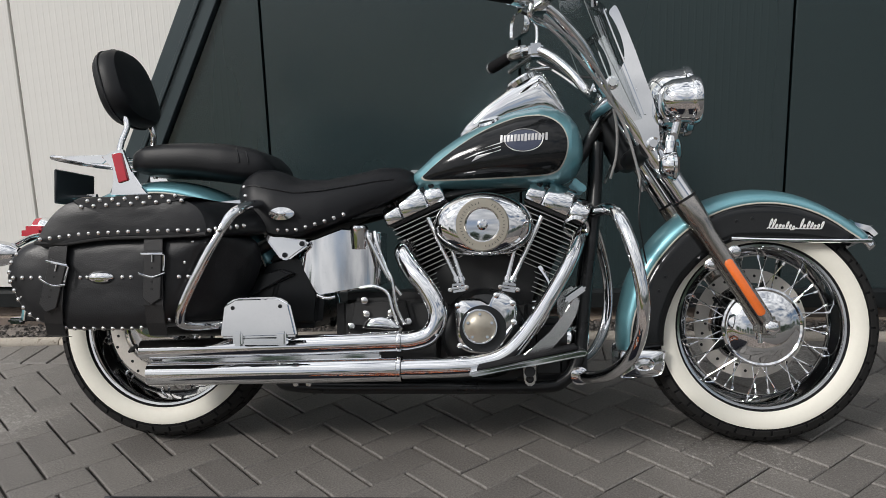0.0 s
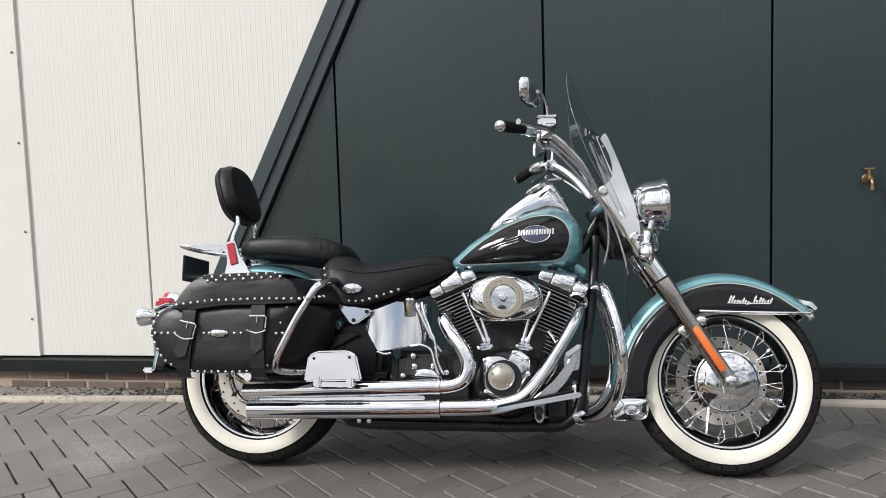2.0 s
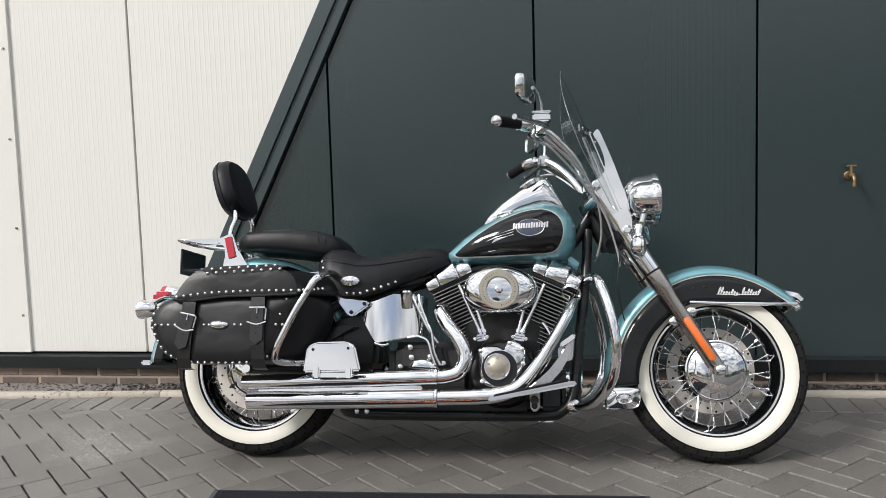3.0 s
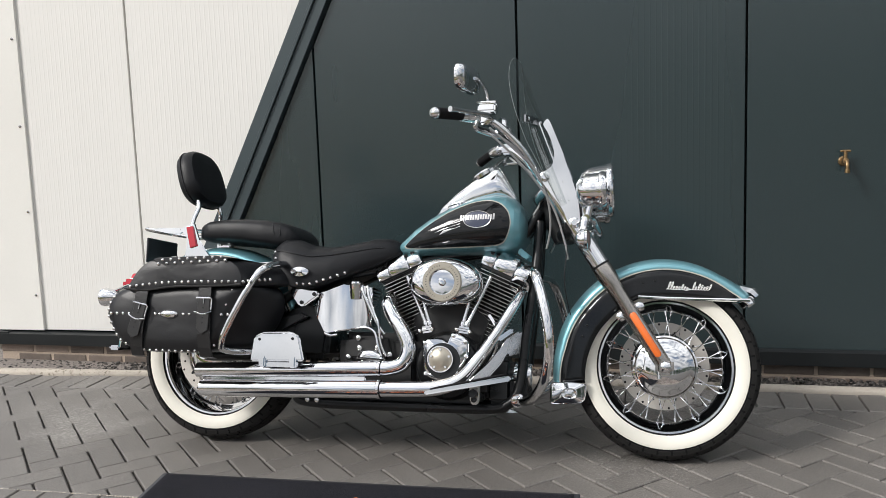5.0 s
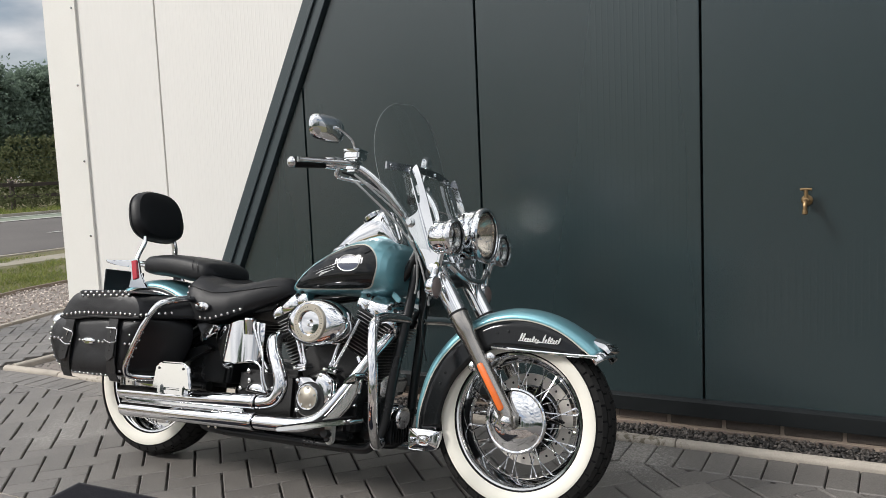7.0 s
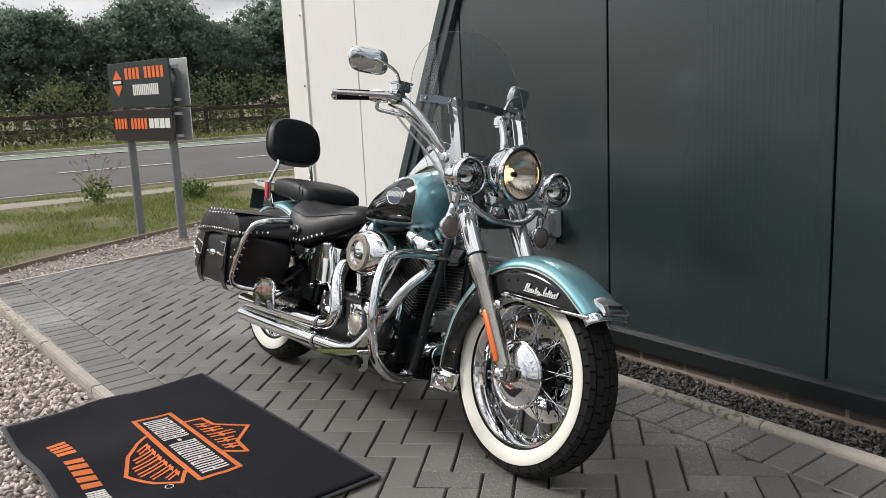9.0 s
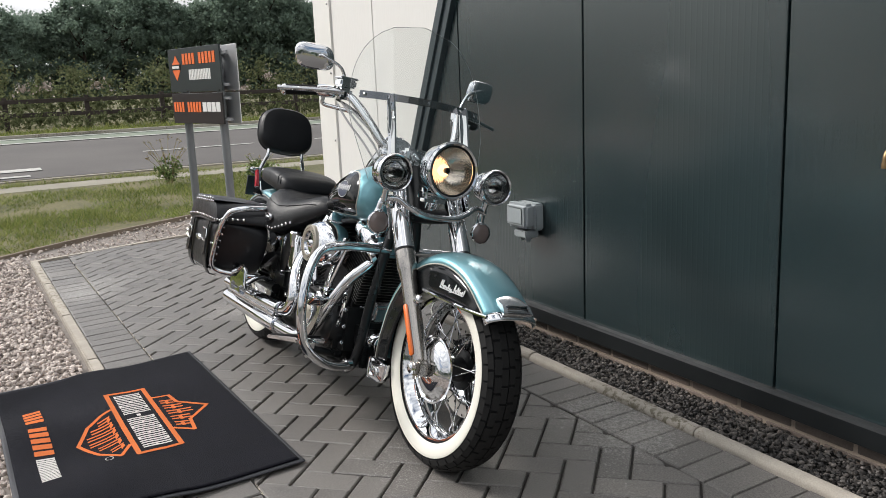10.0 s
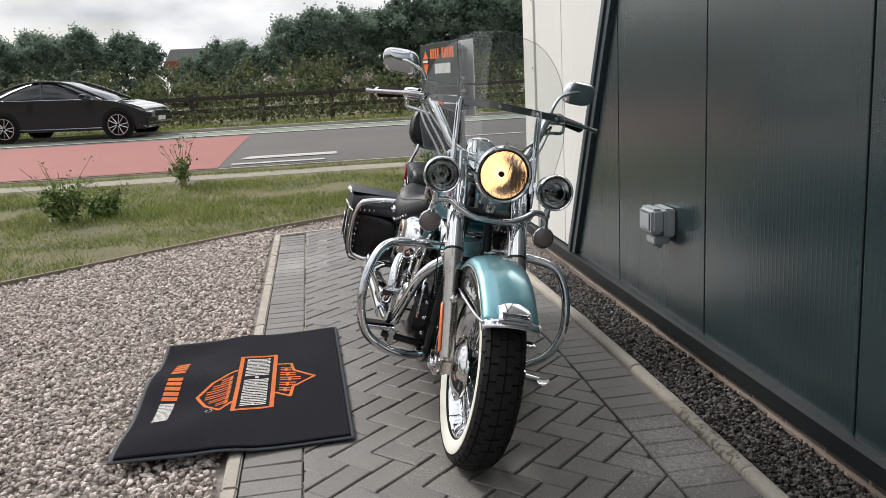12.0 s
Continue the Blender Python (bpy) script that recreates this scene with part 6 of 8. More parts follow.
for tilt, bx, nm in ((-24, 0.412, "rear"), (24, 0.588, "front")):
    tilt_m = Matrix.Translation((bx, 0, 0.405)) @ Matrix.Rotation(radians(tilt), 4, "Y")
    cyl = lathe([(0.058, 0), (0.058, 0.245)], 32, (0, 0, 0), (0, 0, 1))
    bmesh.ops.transform(cyl, matrix=tilt_m, verts=cyl.verts)
    co = bp("cylinder", cyl, M_CRINKLE, "black finned cylinder with bright fin edges")
    for i in range(17):
        d = 0.012 + 0.0126 * i
        ww_ = 0.068 + 0.010 * min(1, i / 8)
        dd = 0.080 + 0.010 * min(1, i / 8)
        f = box(-ww_, ww_, -dd, dd, d, d + 0.0019)
        vert = [e for e in f.edges if abs(e.verts[0].co.z - e.verts[1].co.z) > 0.003]
        bmesh.ops.bevel(f, geom=vert, offset=0.026, segments=4, affect="EDGES")
        for fc in f.faces:
            fc.material_index = 1 if abs(fc.normal.z) < 0.5 else 0
        bmesh.ops.transform(f, matrix=tilt_m, verts=f.verts)
        bp("fin", f, M_CRINKLE, "", co, smooth=False, mats=(M_ALU,))
    rk = box(-0.080, 0.080, -0.092, 0.085, 0.222, 0.240, 0.004)
    bmesh.ops.transform(rk, matrix=tilt_m, verts=rk.verts)
    ro = bp("rocker_box", rk, M_CRINKLE, "black rocker box with curved chrome covers")
    for dx0, dx1, z1 in ((-0.086, -0.040, 0.296), (-0.0385, 0.036, 0.308), (0.0375, 0.086, 0.296)):
        h = z1 - 0.228
        side = [(-0.092, 0.228), (-0.100, 0.232), (-0.104, 0.228 + 0.25 * h), (-0.103, 0.228 + 0.45 * h), (-0.097, 0.228 + 0.65 * h), (-0.083, 0.228 + 0.83 * h), (-0.060, 0.228 + 0.95 * h), (-0.02, z1), (0.05, z1), (0.085, 0.228 + 0.6 * h), (0.085, 0.228)]
        q = loft([[(x, y * k, 0.240 + (z - 0.240) * k) for y, z in side] for x, k in ((dx0, 0.965), (dx0 + 0.0015, 0.985), (dx0 + 0.005, 1.0), (dx1 - 0.005, 1.0), (dx1 - 0.0015, 0.985), (dx1, 0.965))])
        bmesh.ops.transform(q, matrix=tilt_m, verts=q.verts)
        bp("rocker_cover", q, M_CHROME, "", ro)
    for x in (-0.062, -0.039, 0.037, 0.064):
        bm = lathe([(0.0075, -0.004), (0.0075, 0.006), (0.004, 0.007), (0, 0.005)], 10, (x, -0.088, 0.279), (0, -0.5, 0.86))
        bmesh.ops.transform(bm, matrix=tilt_m, verts=bm.verts)
        bp("rocker_bolt", bm, M_SATIN, "", ro)
    gs = box(-0.086, 0.086, -0.1005, 0.085, 0.2395, 0.2415)
    bmesh.ops.transform(gs, matrix=tilt_m, verts=gs.verts)
    bp("rocker_gasket", gs, M_SATIN, "", ro, smooth=False)
for lo_, hi_ in (((0.431, -0.152, 0.430), (0.352, -0.135, 0.600)), ((0.444, -0.156, 0.430), (0.395, -0.140, 0.585)), ((0.556, -0.156, 0.430), (0.592, -0.140, 0.585)), ((0.568, -0.152, 0.430), (0.648, -0.135, 0.600))):
    bp("pushrod_tube", rod(lo_, hi_, 0.0066, 14), M_CHROME, "chrome pushrod tube")
    a_, b_ = Vector(lo_), Vector(hi_)
    bp("pushrod_collar", lathe([(0.0066, 0.0), (0.0105, 0.001), (0.0105, 0.012), (0.0066, 0.014)], 14, a_.lerp(b_, 0.02), b_ - a_), M_CHROME, "")
for a, b, tilt in ((0.404, 0.462, -0.16), (0.532, 0.592, 0.16)):
    lb = box(a + 0.004, b - 0.004, -0.170, -0.11, 0.407, 0.430, 0.009, 3)
    bmesh.ops.rotate(lb, cent=((a + b) / 2, -0.14, 0.42), matrix=Matrix.Rotation(tilt, 3, "Y"), verts=lb.verts)
    blk = bp("lifter_block", lb, M_CHROME, "chrome lifter block")
    bolts("lifter_bolt", [(0.006, 0), (0.006, 0.005), (0.003, 0.006), (0, 0.005)], 8, [(x, -0.170, 0.416 - tilt * (x - (a + b) / 2)) for x in (a + 0.008, b - 0.008)], (0, -1, 0), M_POL, blk)

# air cleaner: oval chrome cover with a ringed insert
N = 56
rings = []
for y, k in ((-0.110, 0.90), (-0.135, 0.985), (-0.160, 1.0), (-0.178, 0.985), (-0.196, 0.92), (-0.209, 0.80), (-0.216, 0.66), (-0.219, 0.5)):
    ring = []
    for q in np.linspace(0, 2 * math.pi, N + 1)[:-1]:
        c0, s0 = math.cos(q), math.sin(q)
        rx = 0.128 * (abs(c0) ** 1.06) * (1 if c0 > 0 else -1)
        rz = 0.086 * (abs(s0) ** 0.95) * (1 if s0 > 0 else -1)
        ring.append((0.498 + rx * k, y, 0.577 + rz * k))
    rings.append(ring)
ac = bp("air_cleaner", loft(rings), M_CHROME, "oval chrome air cleaner cover")
bp("insert_ring", lathe([(0.066, 0.210), (0.067, 0.224), (0.064, 0.228), (0.045, 0.228), (0.042, 0.224)], 48, (0.498, 0, 0.577)), M_TAN, "satin ring with engraved marks", ac)
bp("insert_dish", lathe([(0.043, 0.226), (0.040, 0.219), (0.030, 0.2165), (0.015, 0.2165), (0.012, 0.222), (0.009, 0.228), (0.0, 0.229)], 40, (0.498, 0, 0.577)), M_CHROME, "", ac)
bm = bmesh.new()
for i in range(40):
    a = 2 * math.pi * i / 40
    if i % 20 in (8, 9, 10):
        continue
    m = Matrix.Translation((0.498 + 0.0545 * math.cos(a), -0.2284, 0.577 + 0.0545 * math.sin(a))) @ Matrix.Rotation(-a, 4, "Y")
    q = box(-0.0026, 0.0026, -0.0004, 0.0004, -0.0007, 0.0007, bm=None)
    bmesh.ops.transform(q, matrix=m, verts=q.verts)
    tmp = bpy.data.meshes.new("tmp")
    q.to_mesh(tmp)
    q.free()
    bm.from_mesh(tmp)
    bpy.data.meshes.remove(tmp)
bp("engraved_marks", bm, M_SATIN, "", ac)["kind"] = "stuff"
bp("intake", rod((0.498, 0.02, 0.56), (0.498, -0.13, 0.577), 0.05, 20), M_SATIN, "", ac)

# exhaust
ex1 = bp("exhaust_pipe", tube([(0.292, -0.105, 0.520), (0.290, -0.145, 0.505), (0.318, -0.178, 0.462), (0.358, -0.198, 0.412), (0.382, -0.205, 0.352), (0.362, -0.208, 0.303), (0.315, -0.210, 0.286), (0.275, -0.212, 0.285)], 0.0255, 20), M_CHROME, "chrome exhaust header with heat shield")
ex2 = bp("exhaust_pipe", tube([(0.746, -0.05, 0.572), (0.744, -0.100, 0.540), (0.716, -0.150, 0.480), (0.656, -0.182, 0.378), (0.598, -0.20, 0.295), (0.552, -0.208, 0.250), (0.492, -0.213, 0.228), (0.42, -0.215, 0.221), (0.275, -0.217, 0.217)], 0.0265, 20, radii=[0.019, 0.019, 0.019, 0.0195, 0.021, 0.0235, 0.0255, 0.0265, 0.0265]), M_CHROME, "chrome exhaust header with heat shield")
for z0, z1, x1, r, p in ((0.285, 0.263, -0.385, 0.0265, ex1), (0.217, 0.203, -0.365, 0.0315, ex2)):
    y = -0.218
    n = 20
    bm = tube([(0.288, y, z0), (0.284, y, z0), (0.0, y, (z0 + z1) / 2), (x1, y, z1)], r, 28, straight=True, radii=[r * 0.97, r, r, r])
    bp("muffler", bm, M_CHROME, "long straight chrome muffler", p)
    bp("clamp", lathe([(r * 1.0, 0), (r * 1.05, 0.002), (r * 1.05, 0.010), (r * 1.0, 0.012)], 28, (0.292, y, z0), (-1, 0, 0)), M_CHROME, "", p)
    bp("muffler_mouth", lathe([(r * 0.82, 0.0), (r * 0.80, -0.03), (0, -0.03)], 24, (x1 - 0.001, y, z1), (-1, 0, 0)), M_GAP, "", p)
bp("muffler_bracket", box(-0.33, 0.24, -0.228, -0.205, 0.232, 0.256, 0.004), M_CHROME, "", ex2)

# gearbox, oil tank, frame, swing arm
bp("gearbox", box(0.10, 0.40, -0.125, 0.12, 0.20, 0.405, 0.03, 3), M_CRINKLE, "black gearbox casing")
bp("gearbox_cover", prism([(0.135, 0.310), (0.15, 0.39), (0.30, 0.395), (0.32, 0.31)], -0.145, -0.12, 0.012, 3), M_CRINKLE, "")
bp("clutch_cover", pillow(round_outline([(0.175, 0.312), (0.195, 0.340), (0.235, 0.346), (0.268, 0.335), (0.285, 0.305)], 3), [(-0.13, 1.0), (-0.148, 1.0), (-0.157, 0.93), (-0.164, 0.75), (-0.167, 0.45)]), M_CHROME, "chrome clutch release cover")
bolts("gearbox_bolt", [(0.0095, 0), (0.0095, 0.007), (0.006, 0.009), (0, 0.009)], 12, [(x, -0.145, z) for x, z in ((0.190, 0.350), (0.255, 0.352), (0.15, 0.318), (0.185, 0.385), (0.265, 0.388), (0.30, 0.33))], (0, -1, 0), M_POL)
rings = []
for x in np.linspace(-0.012, 0.226, 28):
    bow = 0.108 + 0.050 * max(0.0, 1 - ((x - 0.107) / 0.122) ** 2) ** 0.30
    zt_, zb_ = float(np.interp(x, [-0.012, 0.06, 0.128, 0.226], [0.534, 0.550, 0.575, 0.563])), float(np.interp(x, [-0.012, 0.062, 0.226], [0.524, 0.398, 0.424]))
    rings.append([(x, -0.02, zb_ + 0.004), (x, -bow + 0.004, zb_), (x, -bow, zb_ + 0.004), (x, -bow, (zt_ + zb_) / 2), (x, -bow, zt_ - 0.004), (x, -bow + 0.004, zt_), (x, -0.02, zt_)])
bp("oil_tank", loft(rings), M_CHROME, "chrome horseshoe oil tank")
bp("oil_cap", lathe([(0.021, -0.035), (0.024, 0), (0.0245, 0.02), (0.020, 0.026), (0, 0.028)], 24, (0.172, -0.150, 0.556), (0, -0.1, 1)), M_CHROME, "chrome oil filler cap")
for c in ([(0.195, -0.150, 0.567), (0.200, -0.158, 0.545), (0.232, -0.160, 0.48), (0.262, -0.165, 0.43), (0.285, -0.165, 0.40)], [(0.214, -0.150, 0.566), (0.222, -0.158, 0.53), (0.245, -0.162, 0.47), (0.262, -0.168, 0.435), (0.272, -0.168, 0.37), (0.292, -0.165, 0.325)],
          [(0.175, -0.150, 0.418), (0.215, -0.158, 0.422), (0.248, -0.162, 0.405), (0.262, -0.165, 0.36), (0.275, -0.165, 0.325)], [(0.06, -0.152, 0.400), (0.085, -0.156, 0.392), (0.11, -0.156, 0.396)]):
    bp("oil_line", tube(c, 0.0052, 10), M_CHROME, "chrome oil line")
bp("side_cover", prism([(-0.16, 0.37), (-0.09, 0.50), (0.02, 0.525), (0.07, 0.40), (0.06, 0.31), (-0.10, 0.31)], -0.125, 0.1, 0.02, 3), M_SATIN, "black battery side cover")
bp("belt_guard", prism([(-0.22, 0.395), (-0.10, 0.452), (-0.04, 0.470), (0.0, 0.455), (-0.12, 0.40), (-0.20, 0.365)], -0.155, -0.120, 0.006), M_SATIN, "")
bp("frame_cover", prism([(-0.072, 0.568), (-0.025, 0.548), (0.040, 0.545), (0.043, 0.530), (-0.010, 0.492), (-0.03, 0.494), (-0.078, 0.558)], -0.178, -0.160, 0.005, 2), M_CHROME, "chrome triangular frame cover")
bolts("cover_bolt", [(0.007, 0), (0.007, 0.004), (0, 0.0045)], 10, [(-0.018, -0.178, 0.506), (0.028, -0.178, 0.535)], (0, -1, 0), M_SATIN)
for s in (-1, 1):
    fr = bp("frame_tube", tube(mirrored([(0.802, 0.03, 0.80), (0.79, 0.055, 0.62), (0.765, 0.075, 0.42), (0.742, 0.085, 0.235), (0.700, 0.09, 0.168), (0.62, 0.09, 0.152), (0.30, 0.095, 0.150), (0.0, 0.11, 0.155), (-0.06, 0.11, 0.19), (-0.08, 0.11, 0.30), (-0.05, 0.11, 0.45)], s), 0.017, 12), M_SATIN, "black tubular frame")
    bp("frame_tube", tube(mirrored([(0.80, 0.03, 0.84), (0.70, 0.035, 0.72), (0.40, 0.045, 0.665), (0.10, 0.10, 0.60), (-0.06, 0.12, 0.545), (-0.14, 0.13, 0.50)], s), 0.017, 12), M_SATIN, "black tubular frame")
    bp("swing_arm", tube(mirrored([(-0.02, 0.13, 0.31), (-0.20, 0.135, 0.312), (RX, 0.130, RZ)], s), 0.02, 12), M_SATIN, "black swing arm")
    bp("fender_strut", prism([(-0.16, 0.655), (-0.10, 0.660), (-0.055, 0.60), (-0.10, 0.585), (-0.62, 0.60), (-0.64, 0.62)], s * 0.112, s * 0.125, 0.004), M_CHROME, "chrome fender strut")
    bp("crash_bar", tube(mirrored([(0.790, 0.045, 0.608), (0.795, 0.11, 0.612), (0.806, 0.235, 0.611), (0.822, 0.312, 0.590), (0.846, 0.354, 0.520), (0.866, 0.370, 0.425), (0.868, 0.362, 0.345), (0.852, 0.328, 0.272), (0.815, 0.25, 0.215), (0.775, 0.17, 0.190), (0.738, 0.10, 0.188)], s), 0.0158, 18), M_CHROME, "chrome engine guard loop")
    bp("crash_bar_boss", lathe([(0.022, -0.01), (0.024, 0.012), (0.015, 0.016), (0, 0.016)], 16, (0.742, s * 0.115, 0.188), (0, s, -0.1)), M_CHROME, "")
    # rider footboard
    fb = bp("footboard", prism([(0.470, 0.210), (0.745, 0.262), (0.748, 0.274), (0.735, 0.278), (0.466, 0.222)], s * 0.215, s * 0.325, 0.004, 2), M_CHROME, "chrome rider footboard with black rubber")
    bp("rubber_pad", prism([(0.485, 0.2245), (0.725, 0.2765), (0.724, 0.283), (0.484, 0.231)], s * 0.222, s * 0.318, 0.003, 1), M_RUBBER, "black rubber pad", fb)
    bp("footboard_bracket", prism([(0.595, 0.238), (0.628, 0.245), (0.628, 0.185), (0.612, 0.172), (0.598, 0.185)], s * 0.20, s * 0.226, 0.004), M_CAST, "", fb)
    bp("bracket_bolt", lathe([(0.010, 0), (0.010, 0.006), (0.006, 0.008), (0, 0.006)], 10, (0.612, s * 0.226, 0.194), (0, s, 0)), M_SATIN, "", fb)
    bp("footboard_arm", rod((0.612, s * 0.09, 0.19), (0.612, s * 0.25, 0.215), 0.014), M_SATIN, "", fb)
    # folded pillion board
    pb = bp("pillion_board", prism([(-0.152, 0.300), (-0.140, 0.384), (-0.112, 0.400), (-0.005, 0.403), (0.024, 0.388), (0.044, 0.305)], s * 0.278, s * 0.294, 0.006, 3), M_CHROME, "folded-up chrome pillion footboard")
    for x in (-0.105, 0.005):
        bp("hinge", box(x - 0.012, x + 0.012, s * 0.272, s * 0.302, 0.282, 0.318, 0.005), M_CHROME, "", pb)
    bp("hinge_bar", box(-0.115, 0.015, s * 0.275, s * 0.292, 0.284, 0.300, 0.004), M_CHROME, "", pb)
    bolts("board_bolt", [(0.005, 0), (0.005, 0.002), (0, 0.002)], 8, [(-0.118, s * 0.294, 0.376), (0.002, s * 0.294, 0.380)], (0, s, 0), M_SATIN, pb)
    bp("board_support", tube(mirrored([(-0.10, 0.13, 0.33), (-0.06, 0.20, 0.345), (-0.05, 0.275, 0.30)], s), 0.012, 10), M_CHROME, "", pb)
# brake pedal on the right, primary cover and side stand on the left
bpd = bp("brake_pedal", prism([(0.585, 0.246), (0.622, 0.240), (0.664, 0.268), (0.700, 0.308), (0.726, 0.352), (0.736, 0.392), (0.720, 0.398), (0.698, 0.358), (0.662, 0.312), (0.620, 0.274)], -0.246, -0.232, 0.004, 2), M_POL, "polished brake pedal")
m = Matrix.Translation((0.722, -0.255, 0.405)) @ Matrix.Rotation(radians(-35), 4, "Y")
q = box(-0.030, 0.030, -0.030, 0.034, -0.007, 0.007, 0.005)
bmesh.ops.transform(q, matrix=m, verts=q.verts)
bp("pedal_pad", q, M_CHROME, "", bpd)
prim = round_outline([(0.10, 0.30), (0.13, 0.385), (0.22, 0.40), (0.45, 0.40), (0.58, 0.41), (0.63, 0.33), (0.60, 0.24), (0.48, 0.205), (0.24, 0.21), (0.13, 0.235)], 4)
bp("primary_cover", pillow(prim, [(0.10, 1.0), (0.185, 1.0), (0.20, 0.96), (0.205, 0.85), (0.206, 0.4)]), M_CHROME, "chrome primary drive cover")
bp("side_stand", tube([(0.60, 0.10, 0.165), (0.61, 0.22, 0.13), (0.625, 0.395, 0.108)], 0.011, 10), M_CHROME, "chrome side stand carrying the lean")
bp("side_stand_foot", prism([(0.604, 0.101), (0.614, 0.112), (0.640, 0.110), (0.668, 0.104), (0.670, 0.099), (0.606, 0.096)], 0.388, 0.446, 0.004), M_CHROME, "")
bp("lower_cowl", box(0.615, 0.715, -0.055, 0.055, 0.165, 0.33, 0.02, 3), M_SATIN, "black oil filter and regulator block")
bp("oil_filter", rod((0.66, 0, 0.27), (0.76, 0, 0.265), 0.042, 24), M_SATIN, "")
bp("oil_filter_cap", lathe([(0.043, 0.0), (0.043, 0.050), (0.038, 0.058), (0.0, 0.060)], 28, (0.715, 0.0, 0.268), (1, 0, -0.05)), M_CHROME, "chrome oil filter canister")
reg = bp("regulator", box(0.742, 0.752, -0.075, 0.075, 0.178, 0.262, 0.003), M_SATIN, "black finned voltage regulator")
for i in range(9):
    bp("cooling_fin", box(0.751, 0.766, -0.072 + 0.0168 * i, -0.067 + 0.0168 * i, 0.180, 0.260), M_SATIN, "", reg, smooth=False)
bp("exhaust_flange", lathe([(0.030, -0.012), (0.036, -0.008), (0.036, 0.008), (0.028, 0.012)], 24, (0.738, -0.085, 0.572), (0.1, 0.85, 0.45)), M_CHROME, "chrome exhaust port flange")
bolts("case_bolt", [(0.008, -0.004), (0.008, 0.007), (0.004, 0.009), (0, 0.007)], 10, [(0.626, y, z) for y, z in ((-0.10, 0.36), (-0.10, 0.30), (-0.10, 0.24), (0.10, 0.36), (0.10, 0.24), (-0.04, 0.375), (0.04, 0.375))], (1, 0, 0), M_CHROME)
bp("front_mount", prism([(0.690, 0.330), (0.745, 0.345), (0.758, 0.400), (0.735, 0.420), (0.690, 0.392)], -0.045, 0.045, 0.008), M_POL, "bright front engine mount")
bp("breather_hose", tube([(0.640, -0.118, 0.470), (0.668, -0.128, 0.420), (0.660, -0.130, 0.350), (0.628, -0.126, 0.300)], 0.007, 8), M_CHROME, "")
bp("horn_cover", lathe([(0.055, -0.02), (0.055, 0.01), (0.04, 0.03), (0, 0.035)], 28, (0.498, 0.10, 0.53), (0, 1, 0)), M_CHROME, "round chrome horn cover")
bp("rear_brake_caliper", box(-0.345, -0.22, -0.098, -0.062, 0.345, 0.415, 0.012, 3), M_CRINKLE, "black rear brake caliper")
bp("rear_axle", rod((RX, -0.165, RZ), (RX, 0.165, RZ), 0.014, 14), M_CHROME)
bp("under_tray", box(-0.05, 0.60, -0.08, 0.08, 0.155, 0.215, 0.02), M_SATIN, "black underside of the engine")
bolts("frame_bolt", [(0.008, 0), (0.008, 0.006), (0, 0.007)], 10, [(-0.005, -0.125, 0.165), (0.03, -0.125, 0.165)], (0, -1, 0), M_POL)


# ---- door mat on the paving and gravel ----
MA, MB, MC, MD = (np.array(q) for q in ((-0.31, 1.00), (1.00, 1.04), (0.965, 1.857), (-0.415, 1.81)))


def mat_xy(u, v):
    return (MA * (1 - u) + MB * u) * (1 - v) + (MD * (1 - u) + MC * u) * v


def mat_z(x, y):
    k = left_kerb(x) + 0.02
    z = fall(y) + 0.004
    z += 0.009 * math.exp(-((y - k) / 0.10) ** 2)
    if y < k + 0.06:
        z += 0.013 * min(1.0, (k + 0.06 - y) / 0.12) + 0.015 * math.sin(9 * (x + 0.6 * y)) * min(1, max(0, k - y) / 0.2) + 0.006 * math.sin(5 * x - 7 * y) * min(1, max(0, k - y) / 0.1)
    return z


def draped(pts_grid, lift, m, name, parent, thick=0.0, label=""):
    bm = bmesh.new()
    top = [[bm.verts.new((x, y, mat_z(x, y) + lift)) for x, y in row] for row in pts_grid]
    for a, b in zip(top, top[1:]):
        for i in range(len(a) - 1):
            bm.faces.new((a[i], a[i + 1], b[i + 1], b[i]))
    o = part(name, bm, m, parent, label)
    if thick:
        md = o.modifiers.new("thickness", "SOLIDIFY")
        md.thickness, md.offset = thick, -1
    return o


dm = thing("door_mat", "black pile door mat with orange shield emblem, on the paving edge", "mat")
U, V = np.linspace(0, 1, 70), np.linspace(0, 1, 90)
draped([[mat_xy(u, v) for u in U] for v in V], 0.004, M_MATR, "rubber_border", dm, 0.004, "grey rubber mat border")
draped([[mat_xy(0.013 + 0.974 * u, 0.020 + 0.962 * v) for u in U] for v in V], 0.0095, M_MAT, "textile_top", dm, 0.004, "black textile pile")


def quad(a, b, c, d, m, name, lift=0.0150, n=6):
    a, b, c, d = (np.array(q) for q in (a, b, c, d))
    return draped([[(a * (1 - s) + b * s) * (1 - t) + (d * (1 - s) + c * s) * t for s in np.linspace(0, 1, n)] for t in np.linspace(0, 1, n)], lift, m, name, dm)


def stroke(pts, w, m, name="emblem_outline"):
    for p, q in zip(pts, pts[1:]):
        p, q = np.array(p), np.array(q)
        d = (q - p) / np.linalg.norm(q - p)
        nn = np.array((-d[1], d[0])) * w / 2
        quad(p - nn - d * w / 3, q - nn + d * w / 3, q + nn + d * w / 3, p + nn - d * w / 3, m, name)


